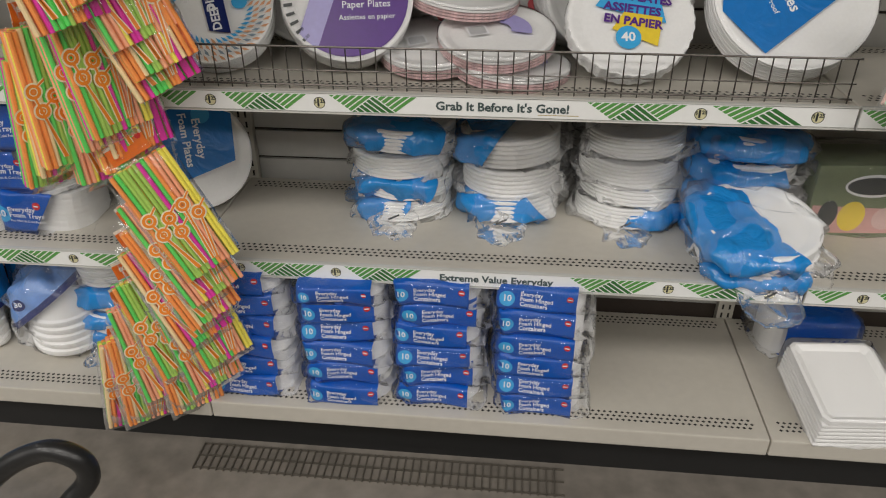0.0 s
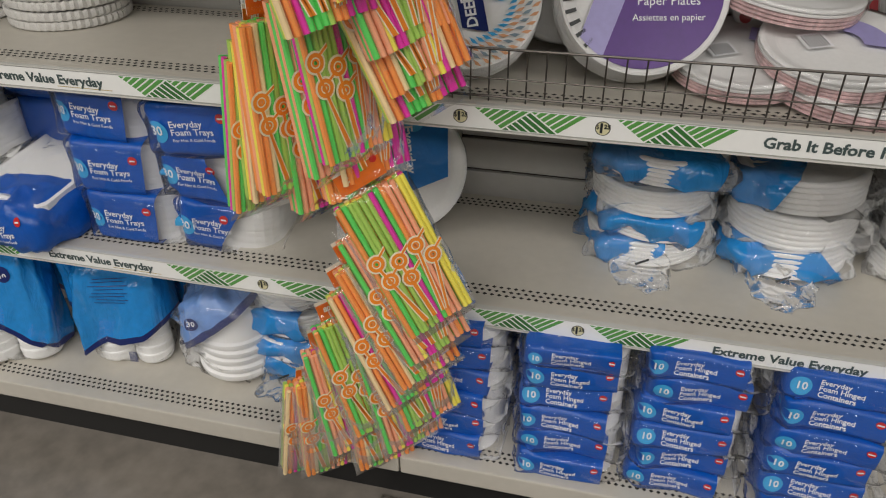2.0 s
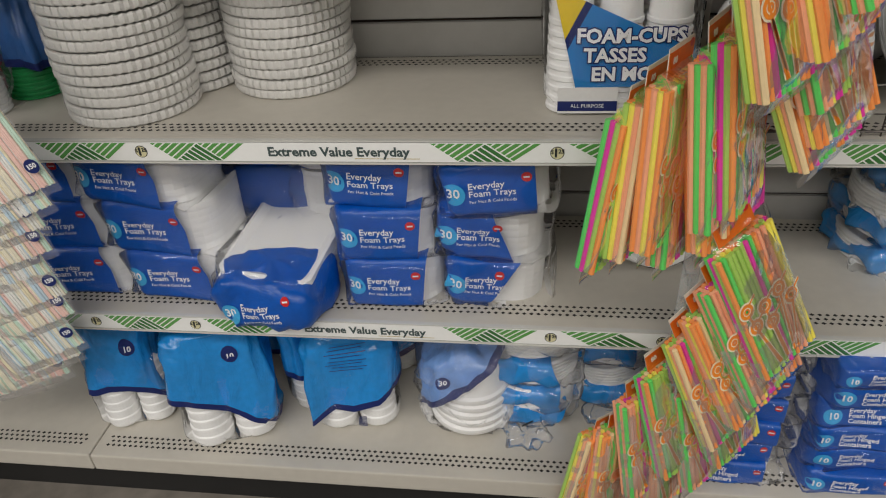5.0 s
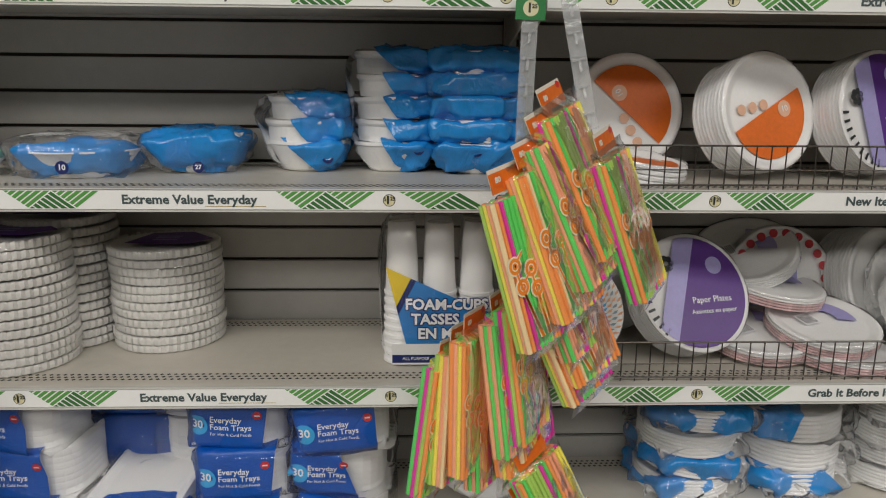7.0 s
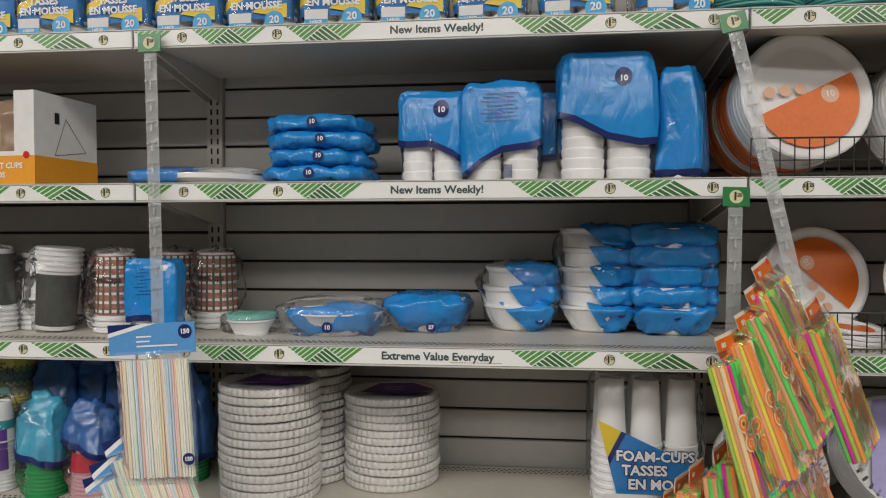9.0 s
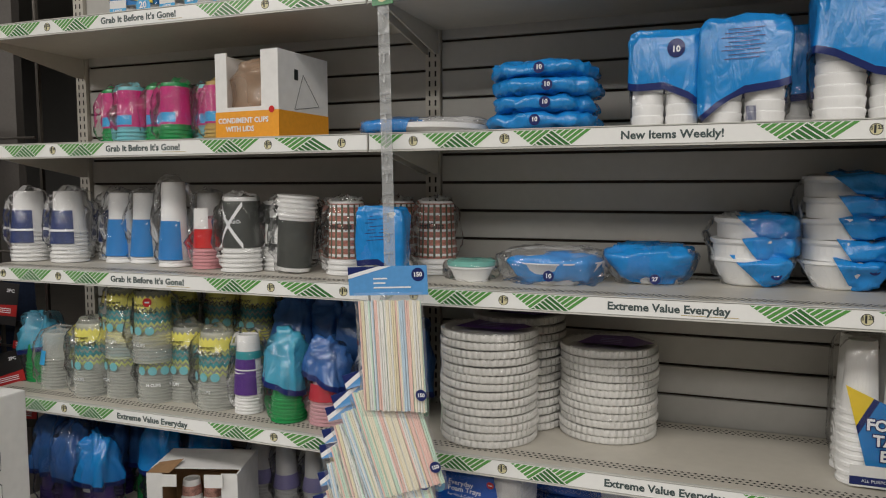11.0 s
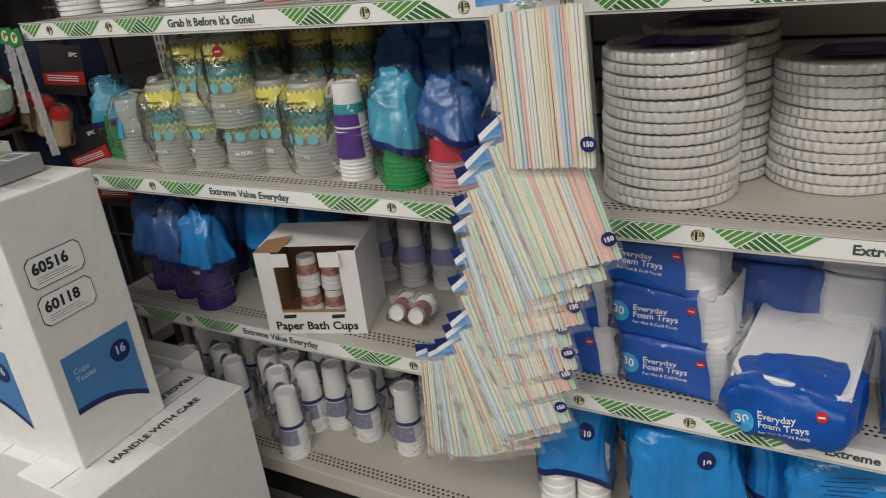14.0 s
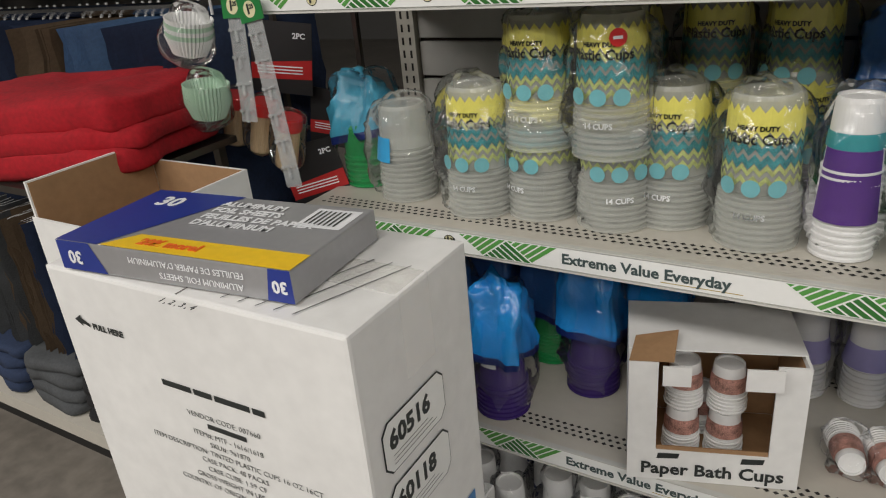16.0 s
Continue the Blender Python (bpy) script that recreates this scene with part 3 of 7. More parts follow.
def loose_tray_bag(m, seed, label):
    """A pile of rimmed trays leaning in a torn clear bag with a blue printed front."""
    ob = thing("open_foam_tray_pack", m, label, "tray pack", "foam tray packs")
    w, d = 0.18, 0.22
    tray = as_mesh(rbox(-w / 2, w / 2, -d / 2, d / 2, 0, 0.01, 0.0045, 2), FOAM, "tray")
    for k in range(6):
        part("tray", tray, None, ob, m=pose(0, 0, k * 0.012))
    bm = bmesh.new()
    ring = []
    for s, z in ((1.0, 0.071), (1.0, 0.083), (0.93, 0.0845), (0.78, 0.0755), (0.0, 0.0755)):
        ring.append([bm.verts.new((sx * w / 2 * s if s else 0, sy * d / 2 * (1 - (1 - s) * 0.8) if s else 0, z)) for sx, sy in ((-1, -0.88), (-0.88, -1), (0.88, -1), (1, -0.88), (1, 0.88), (0.88, 1), (-0.88, 1), (-1, 0.88))])
    for a, b in zip(ring[:-1], ring[1:]):
        for k in range(8):
            bm.faces.new((a[k], a[(k + 1) % 8], b[(k + 1) % 8], b[k]))
    bmesh.ops.remove_doubles(bm, verts=bm.verts, dist=0.0005)
    part("top_tray", bm, FOAM, ob)
    return ob, w, d


ob, w, d = loose_tray_bag(pose(0.468, 0.125, D1 + 0.026, 9, 3, -8), 2, "torn foam tray pack sagging over the shelf edge")
bm = pouch(0.2, 0.15, 0.11, 9, 0.012, 0.5, 60, 34, 11)
tree = BVHTree.FromBMesh(bm)
over = pose(0.0, -0.078, -0.028, -6)
part("printed_wrap", cut(bm, (0, 0.045, 0.06), (0.35, -1, -0.25)), BLUE, ob, "royal blue plastic wrap", smooth=True, m=over)
bm = print_block(("Everyday", "Foam Trays"), "30", 0.16, 0.1, -0.075, "For Hot & Cold Foods")
bmesh.ops.rotate(bm, verts=bm.verts, cent=(0, 0, 0.05), matrix=Matrix.Rotation(radians(-14), 3, "Y"))
part("lettering", conform(bm, tree, -0.075), [WHITE_INK, CYAN, RED], ob, m=over)
part("clear_wrap", pouch(0.2, 0.26, 0.1, 21, 0.008, 0.25), CLEAR, ob, smooth=True, shadow=False)

# fourth bay, bottom shelf: two tray piles in clear wrap
ob, w, d = loose_tray_bag(pose(2.60, 0.06, DECK[0] + 0.012, 8, 0, 4), 3, "pile of white rimmed foam trays in clear wrap")
part("clear_wrap", pouch(0.2, 0.235, 0.095, 31, 0.006, 0.22), CLEAR, ob, smooth=True, shadow=False)
tray_pack(pose(2.59, 0.31, DECK[0] + 0.001, 0, 0, 180), 0.21, 0.17, 0.11, 7, 12)

# ---- stacked ribbed plates ----
def fluted_plate(r, h):
    bm = bmesh.new()
    prof = [(r * 0.93, 0), (r * 0.985, h * 0.08), (r, h * 0.2), (r * 1.004, h * 0.5), (r, h * 0.8), (r * 0.985, h * 0.93), (r * 0.94, h * 0.95), (r * 0.8, h * 0.6)]
    lathe(bm, prof, 96, wave=lambda a, k: 1 + (0.013 * math.cos(a * 48) if 1 <= k <= 6 else 0))
    for v in bm.verts:
        if v.co.xy.length > r * 0.9:
            v.co.z += 0.0013 * math.cos(48 * math.atan2(v.co.y, v.co.x) + 0.6)
    return as_mesh(bm, PLATEW, "plate", False)


PLATE = fluted_plate(0.111, 0.0176)
bm = bmesh.new()
for pts in (((-0.05, -0.035), (0.045, -0.04), (0.075, 0.0), (0.03, 0.05), (-0.03, 0.04)),):
    quad(bm, [(a * 1.35, b * 1.35, 0.0145) for a, b in pts], 0)
for k in range(3):
    quad(bm, [(-0.02, -0.02 + k * 0.018, 0.0149), (0.03, -0.02 + k * 0.018, 0.0149), (0.03, -0.013 + k * 0.018, 0.0149), (-0.02, -0.013 + k * 0.018, 0.0149)], 1)
PRINT = as_mesh(bm, [PURPLE, LILAC], "printed_label")


def plate_stack(x, y, n, seed, tall=1.0):
    random.seed(seed)
    ob = thing("plate_stack", pose(x, y, DECK[2] + 0.001), "stack of white fluted paper plates with a purple top label", "plate stack", "stacks of fluted plates")
    step = 0.0178 * tall
    for k in range(n):
        part("plate", PLATE, None, ob, m=pose(random.uniform(-0.0022, 0.0022), random.uniform(-0.002, 0.002), k * step, random.uniform(-0.5, 0.5), random.uniform(-0.6, 0.6), random.uniform(0, 360)))
    part("printed_label", PRINT, None, ob, m=pose(0, 0, (n - 1) * step + 0.0075))
    part("clear_wrap", lathe(bmesh.new(), [(0.112, 0), (0.1135, 0.02), (0.1135, n * step - 0.01), (0.108, n * step + 0.003)], 40, cap=(False, False)), CLEAR, ob, smooth=True, shadow=False)
    return ob


plate_stack(0.232, 0.150, 14, 1, 1.02)
plate_stack(0.268, 0.283, 14, 2, 1.08).location.y = 0.284
plate_stack(0.487, 0.275, 12, 3, 0.98)

# ---- bowls and bagged plates ----
def bowl_prof(r, h, n, step, foot=0.62):
    prof = [(r * foot, 0)]
    for k in range(n):
        z = k * step
        prof += [(r * (foot + (1 - foot) * 0.0) + 0.0 if k == 0 else r * 0.965, z + (0.001 if k else 0.002)), (r * 0.99, z + h * 0.9), (r * 1.02, z + h * 0.93), (r * 1.02, z + h), (r * 0.985, z + h)] if k else [(r * 0.98, h * 0.9), (r * 1.02, h * 0.93), (r * 1.02, h), (r * 0.985, h)]
    return prof


def bowl_pack(m, r, rows, seed, side, blue=SKY, label="", h0=0.05, count="15"):
    """Bowls nested in tall piles, in bags of thin film whose printed part covers one side."""
    ob = thing("foam_bowl_pack", m, label, "bowl pack", "bagged foam bowls")
    z = 0.0
    random.seed(seed)
    for k in range(rows):
        bm = bmesh.new()
        if k == 0:
            lathe(bm, [(r * 0.6, 0), (r * 0.66, 0.004), (r * 0.97, h0 * 0.85), (r * 1.03, h0 * 0.9), (r * 1.03, h0), (r * 0.98, h0)], 36)
            hh = h0
        else:
            hh = 0.043
            lathe(bm, [(r * 0.93, 0), (r * 0.955, 0.012), (r * 0.955, 0.03), (r * 1.0, 0.033), (r * 1.03, 0.036), (r * 1.03, hh), (r * 0.9, hh)], 36)
        part("bowl", bm, FOAM, ob, smooth=False, m=pose(random.uniform(-0.004, 0.004), random.uniform(-0.003, 0.003), z, random.uniform(-1.5, 1.5), random.uniform(-1.5, 1.5)))
        bm = pouch(2 * r * 1.13, 2 * r * 1.13, hh * 1.14, seed * 5 + k, 0.0085, 0.5, 56, 26, 21, bot=0.66 if k == 0 else None)
        cut(bm, (r * 0.25 * side[2], 0, hh * 0.45), (side[0], side[1], random.uniform(0.5, 1.3)))
        part("printed_film", bm, blue, ob, "bright blue printed film", smooth=True, m=pose(0, 0, z))
        z += hh + 0.0008
    bm = bmesh.new()
    disc(bm, at_front(r * 0.62 * side[0], -r * 0.98, z * 0.2), 0.011, 0)
    write(bm, count, 0.012, at_front(r * 0.62 * side[0], -r * 0.98 - 0.0008, z * 0.2), 1, bold=0.0003)
    part("count_mark", bm, [NAVY, WHITE_INK], ob)
    part("clear_wrap", pouch(2 * r * 1.2, 2 * r * 1.15, z + 0.006, seed + 40, 0.011, 0.55, 48, 30, 13, bot=0.75), CLEAR, ob, smooth=True, shadow=False)
    return ob


D3 = DECK[3] + 0.001
bowl_pack(pose(0.787, 0.30, D3), 0.078, 3, 3, (1, -0.15, 0.4), label="three bagged foam bowl packs stacked, blue film on one side", h0=0.06)
bowl_pack(pose(0.966, 0.30, D3), 0.079, 5, 4, (1, -0.1, 0.2), label="tall stack of white foam bowls in clear and blue film", h0=0.06)
bowl_pack(pose(1.126, 0.27, D3), 0.084, 5, 5, (0.05, -1, -9), label="stack of foam bowls wholly wrapped in blue film", h0=0.062)
bowl_pack(pose(0.575, 0.265, D3), 0.085, 1, 6, (0.35, -0.4, 0.0), label="single bag of foam bowls in blue film", h0=0.075, count="27")


def foil_tray_bag(m, w, d, h, seed, label):
    ob = thing("bagged_platter", m, label, "platter pack", "bagged foam bowls")
    part("platter", lathe(bmesh.new(), [(w * 0.30, 0), (w * 0.42, h * 0.5), (w * 0.48, h * 0.74), (w * 0.48, h * 0.7), (w * 0.4, h * 0.6)], 36), FOAM, ob)
    bm = pouch(w, d, h, seed, 0.009, 0.6, 48, 24, 13, bot=0.72)
    part("printed_film", cut(bm, (0, 0, h * 0.75), (0.05, -0.5, -1)), SKY, ob, "bright blue printed film", smooth=True)
    bm = bmesh.new()
    disc(bm, at_front(0.01, -d / 2 - 0.004, h * 0.35), 0.012, 0)
    write(bm, "10", 0.014, at_front(0.01, -d / 2 - 0.005, h * 0.35), 1, bold=0.0004)
    part("count_mark", bm, [NAVY, WHITE_INK], ob)
    part("clear_wrap", pouch(w * 1.06, d * 1.05, h * 1.1, seed + 3, 0.009, 0.5, 36, 16, 18), MILKY, ob, smooth=True, shadow=False)


foil_tray_bag(pose(0.37, 0.2, D3), 0.235, 0.21, 0.068, 3, "low blue bag of white foam platters marked ten")
ob = thing("small_bowl_stack", pose(0.186, 0.155, D3), "small clear-wrapped stack of pale bowls with teal rims", "bowl pack")
part("bowl", lathe(bmesh.new(), [(0.036, 0), (0.05, 0.028), (0.054, 0.03), (0.054, 0.034), (0.05, 0.034)], 36), FOAM, ob)
part("rim_band", lathe(bmesh.new(), [(0.0545, 0.0345), (0.0555, 0.036), (0.0555, 0.046), (0.052, 0.047)], 36), mat("teal_rim", (0.2, 0.52, 0.45), 0.4), ob)
part("clear_wrap", pouch(0.12, 0.12, 0.05, 4, 0.004, 0.5), CLEAR, ob, smooth=True, shadow=False)


RIMS = {}


def foam_plate(r, st, material=FOAM, flute=0.0):
    """One shallow plate, as thick as its step in a pile, with a rolled rim and a sunk middle."""
    key = (r, round(st, 5), material.name, flute)
    if key not in RIMS:
        bm = lathe(bmesh.new(), [(r * 0.7, 0), (r * 0.955, st * 0.08), (r, st * 0.28), (r, st * 0.74), (r * 0.97, st * 0.97), (r * 0.93, st * 0.99), (r * 0.8, st * 0.2), (r * 0.76, st * 0.1)], 72 if flute else 48, wave=(lambda a, k: 1 + flute * math.cos(36 * a)) if flute else None)
        RIMS[key] = as_mesh(bm, material, "plate")
    return RIMS[key]


def bagged_plates(m, r, packs, seed, cover, label, each=0.055):
    """Foam plates in packs of a dozen, each bag part blue and part clear, with a loose tied tail."""
    random.seed(seed)
    ob = thing("bagged_plate_stack", m, label, "plate pack", "bagged foam plates")
    for k in range(packs):
        z = k * each
        off = pose(random.uniform(-0.008, 0.008), random.uniform(-0.008, 0.008), z, random.uniform(-3, 3), random.uniform(-4, 4))
        for i in range(6):
            part("plate", foam_plate(r, (each - 0.006) / 6), None, ob, m=off @ pose(0.0006 * (i % 2), 0, 0.003 + i * (each - 0.006) / 6))
        if cover[k % len(cover)]:
            cv = cover[k % len(cover)]
            bm = pouch(2 * r * 1.09, 2 * r * 1.09, each * 1.05, seed * 3 + k, 0.011, 0.62, 52, 24, 12)
            cut(bm, (cv[0] * r, 0, each * 0.5), (cv[1], cv[2], cv[3]))
            part("printed_film", bm, SKY, ob, "bright blue printed film", smooth=True, m=off)
        part("clear_wrap", pouch(2 * r * 1.12, 2 * r * 1.1, each * 1.12, seed * 2 + k, 0.016, 0.6, 52, 22, 13), MILKY, ob, smooth=True, m=off, shadow=False)
    bm = pouch(0.09, 0.11, 0.03, seed + 9, 0.013, 0.8, 44, 22, 20)
    tail = part("bag_tail", bm, MILKY, ob, "gathered clear bag end", smooth=True, m=pose(-0.01, -r * 1.18, 0.0, 0, 0, 10), shadow=False)
    bm = bmesh.new()
    rod(bm, (-0.012, 0, 0.022), (0.012, 0.004, 0.03), 0.002)
    part("tie", bm, INK, tail)
    return ob


bagged_plates(pose(1.63, 0.285, D1), 0.108, 4, 1, ((-0.1, -1, -0.3, 0.5, 1), (0.1, -1, -0.6, 0.6, 1), None, (0.15, -0.8, -0.6, 0.4, 1)), "stacked foam plates in clear bags with blue printed film")
bagged_plates(pose(1.863, 0.285, D1), 0.108, 3, 2, ((0.5, -1, -0.1, -0.9, 1), None, (-0.1, -1, 0.3, 0.6, 0)), "bagged foam plates, blue film slipping off a grey pile", 0.068)
bagged_plates(pose(2.125, 0.29, D1), 0.105, 4, 3, ((0.3, 1, -0.3, -0.5, 1), None, None, None), "tall pile of clear-bagged white foam plates")
bagged_plates(pose(2.36, 0.30, D1), 0.11, 4, 4, ((-0.1, -1, -0.3, -0.2, 1), (0.0, -0.9, -0.5, -0.3, 1), (0.2, -1, -0.4, 0.1, 0), (0.9, -1, -0.6, 0, 0)), "pile of foam plates under loose blue film")
ob = bagged_plates(pose(2.36, 0.105, D1 + 0.006, 14, 0, 6), 0.115, 2, 6, ((0.1, -1, -0.5, -0.1, 1), (-0.05, -1, -0.4, 0.5, 1)), "foam plate pack tipped at the shelf edge in blue film", 0.05)
bagged_plates(pose(0.935, 0.185, DECK[0] + 0.001), 0.09, 4, 8, ((0.5, -1, -0.2, 0.4, 0), (0.3, -1, -0.4, 0.3, 1), (0.4, -1, -0.1, -0.4, 0), None), "foam bowls bagged in blue and clear film", 0.06)
bagged_plates(pose(1.1, 0.25, DECK[0] + 0.001), 0.08, 3, 9, ((0.0, -1, -0.3, 0.3, 0), None, (0.3, -1, -0.3, 0.3, 1)), "small pile of bagged foam plates on the bottom shelf", 0.055)
# upended bowl bag
ob = thing("foam_bowl_pack", pose(0.80, 0.13, DECK[0] + 0.001, 0, 0, 6), "upended clear bag of nested white foam bowls with a blue corner", "bowl pack", "bagged foam bowls")
for k in range(5):
    bm = lathe(bmesh.new(), [(0.070, 0.0), (0.084, 0.012), (0.086, 0.02), (0.086, 0.026), (0.080, 0.03), (0.058, 0.105), (0.05, 0.11), (0.0, 0.11)], 44, cap=(True, False))
    part("bowl", bm, FOAM, ob, m=pose(0.003 * (k % 2), 0.0, 0.012 + 0.021 * k, 2, 4))
bm = pouch(0.192, 0.182, 0.232, 47, 0.009, 0.74, 60, 36, 14)
tree = BVHTree.FromBMesh(bm)
cut(bm, (0.02, 0, 0.165), (-0.75, 0.05, 1))
mark(bm, (0.02, 0, 0.183), (-0.75, 0.05, 1), 1)
part("printed_film", bm, [mat("periwinkle_film", (0.16, 0.30, 0.62), 0.3, var=0.12, bump=0.6, bscale=14, dist=0.01, crease=True), NAVY], ob, "pale blue printed film with a navy edge", smooth=True)
bm = bmesh.new()
disc(bm, at_front(-0.05, -0.09, 0.168), 0.015, 0)
write(bm, "30", 0.017, at_front(-0.05, -0.0908, 0.169), 1, bold=0.0004)
part("count_mark", conform(bm, tree, -0.09), [NAVY, WHITE_INK], ob)
part("clear_wrap", pouch(0.2, 0.19, 0.24, 49, 0.014, 0.7, 56, 34, 14), MILKY, ob, smooth=True, shadow=False)

# ---- plates standing and lying, third bay ----
def sector(bm, r, a0, a1, z, mi, inner=None, n=24):
    """A slice of a disc between two angles (degrees), closed by its chord or by a smaller arc."""
    pts = [(r * math.cos(math.radians(a0 + (a1 - a0) * k / n)), r * math.sin(math.radians(a0 + (a1 - a0) * k / n)), z) for k in range(n + 1)]
    if inner:
        pts += [(inner * math.cos(math.radians(a1 - (a1 - a0) * k / n)), inner * math.sin(math.radians(a1 - (a1 - a0) * k / n)), z) for k in range(n + 1)]
    quad(bm, pts, mi)


def plate_pack(m, r, n, thick, design, label, body=FOAM, flute=0, name="plate_pack", rim=None):
    ob = thing(name, m, label, "plate pack", "packs of party plates")
    st = thick / n
    for k in range(n):
        part("plate", foam_plate(r, st, rim if rim and (k // 2) % 3 < 2 and k < n * 0.6 else body, flute), None, ob, m=pose(0.0005 * (k % 3), 0, k * st))
    bm = bmesh.new()
    mats = design(bm, r, thick + 0.0015)
    part("printed_film", bm, mats, ob)
    part("clear_wrap", lathe(bmesh.new(), [(r * 1.0, -0.002), (r * 1.025, thick * 0.5), (r * 1.01, thick + 0.0005), (r * 0.97, thick + 0.0035)], 48, wave=lambda a, k: 1 + 0.008 * math.sin(a * 9 + k), cap=(False, False)), CLEAR, ob, smooth=True, shadow=False)
    return ob


def bar(bm, x0, x1, y0, y1, z, mi):
    quad(bm, [(x0, y0, z), (x1, y0, z), (x1, y1, z), (x0, y1, z)], mi)


def purple_design(bm, r, z):
    sector(bm, r * 0.93, -122, 78, z, 0)
    quad(bm, [(r * 0.93 * math.cos(radians(a)), r * 0.93 * math.sin(radians(a)), z) for a in (78, 86, 94, 102, -144, -136, -129, -122)], 1)
    disc(bm, pose(r * 0.45, r * 0.42, z + 0.0006), r * 0.15, 1)
    flat = pose(0, 0, z + 0.0006) @ pose(r * 0.28, -r * 0.15, 0)
    write(bm, "Paper Plates", r * 0.15, flat, 2)
    write(bm, "Assiettes en papier", r * 0.11, pose(r * 0.28, -r * 0.34, z + 0.0006), 2)
    for k in range(7):
        a = radians(k * 51)
        disc(bm, pose(-r * 0.42 + r * 0.09 * math.cos(a), r * 0.5 + r * 0.09 * math.sin(a), z), r * 0.055, 3, 10)
    for k in range(9):
        a = math.radians(150 + k * 9)
        quad(bm, [(r * 0.83 * math.cos(a), r * 0.83 * math.sin(a), z), (r * 0.83 * math.cos(a + 0.05), r * 0.83 * math.sin(a + 0.05), z), (r * 0.96 * math.cos(a + 0.05), r * 0.96 * math.sin(a + 0.05), z), (r * 0.96 * math.cos(a), r * 0.96 * math.sin(a), z)], 3)
    return [PURPLE, LILAC, WHITE_INK, INK]


def orange_design(bm, r, z):
    sector(bm, r * 0.8, -165, 20, z - 0.0045, 0)
    disc(bm, pose(r * 0.35, -r * 0.02, z - 0.0035), r * 0.14, 1)
    write(bm, "10", r * 0.15, pose(r * 0.35, -r * 0.02, z - 0.003), 2)
    for k in range(3):
        disc(bm, pose(-r * 0.55 + k * r * 0.24, r * 0.12, z - 0.0045), r * 0.09, 1)
    return [ORANGE, mat("faded_orange", (0.75, 0.45, 0.3), 0.4), WHITE_INK]


def paper_design(bm, r, z):
    quad(bm, [(-r * 0.55, r * 0.2, z), (r * 0.55, -r * 0.1, z), (r * 0.45, r * 0.5, z), (-r * 0.25, r * 0.62, z)], 0)
    quad(bm, [(-r * 0.3, -r * 0.2, z + 0.0003), (r * 0.4, -r * 0.5, z + 0.0003), (r * 0.5, r * 0.0, z + 0.0003), (-r * 0.1, r * 0.1, z + 0.0003)], 1)
    disc(bm, pose(-r * 0.05, -r * 0.35, z + 0.0006), r * 0.2, 0)
    for k, s in enumerate(("PAPER-PLATES", "ASSIETTES", "EN PAPIER")):
        write(bm, s, r * 0.2, pose(r * 0.03, r * 0.36 - k * r * 0.22, z + 0.001, 0, 0, -9), 2, bold=0.0008)
    write(bm, "40", r * 0.22, pose(-r * 0.05, -r * 0.35, z + 0.0012), 3, bold=0.0006)
    return [CYAN, YELLOW, PURPLE, WHITE_INK]


def dish_design(bm, r, z):
    cols = 5
    random.seed(3)
    for k in range(44):
        a = math.radians(k * 360 / 44)
        for j, rr in enumerate((0.93, 0.83, 0.73, 0.63)):
            p = Vector((rr * r * math.cos(a), rr * r * math.sin(a), z))
            u, v = Vector((math.cos(a), math.sin(a), 0)) * r * 0.055, Vector((-math.sin(a), math.cos(a), 0)) * r * 0.065
            quad(bm, [p - u - v * 0.6, p + v * 0.4 - u * 0.2, p + u + v, p - v * 0.1 + u * 0.5], (0, 1, 0, 2)[j] if k % 11 else 0)
    quad(bm, [(-r * 0.05, -r * 0.45, z + 0.0005), (r * 0.3, -r * 0.5, z + 0.0005), (r * 0.15, r * 0.3, z + 0.0005), (-r * 0.2, r * 0.28, z + 0.0005)], 3)
    write(bm, "DEEP", r * 0.2, pose(r * 0.06, -r * 0.22, z + 0.001, 0, 0, 100), 4, bold=0.0006)
    write(bm, "DISH", r * 0.2, pose(-r * 0.03, r * 0.1, z + 0.001, 0, 0, 100), 4, bold=0.0006)
    disc(bm, pose(r * 0.45, r * 0.05, z + 0.0006), r * 0.13, 2)
    disc(bm, pose(r * 0.4, r * 0.38, z + 0.0006), r * 0.13, 2)
    return [mat("peach_print", (0.72, 0.38, 0.2), 0.4), mat("slate_print", (0.22, 0.3, 0.36), 0.4), CYAN, NAVY, WHITE_INK]


def blue_design(bm, r, z):
    quad(bm, [(-r * 0.9, -r * 0.25, z), (-r * 0.4, -r * 0.8, z), (r * 0.7, r * 0.1, z), (r * 0.4, r * 0.9, z), (-r * 0.35, r * 0.9, z), (-r * 0.85, r * 0.45, z)], 0)
    write(bm, "Everyday", r * 0.2, pose(-r * 0.02, r * 0.3, z + 0.0008, 0, 0, -65), 1, bold=0.0005)
    write(bm, "Foam Plates", r * 0.2, pose(-r * 0.22, r * 0.2, z + 0.0008, 0, 0, -65), 1, bold=0.0005)
    write(bm, "Strong & Soak Proof", r * 0.1, pose(-r * 0.42, r * 0.1, z + 0.0008, 0, 0, -65), 1)
    disc(bm, pose(-r * 0.1, r * 0.72, z + 0.0004), r * 0.16, 2)
    return [mat("plate_blue_print", (0.008, 0.17, 0.52), 0.3, var=0.1, bump=0.4, bscale=16, dist=0.006, crease=True), WHITE_INK, CYAN]


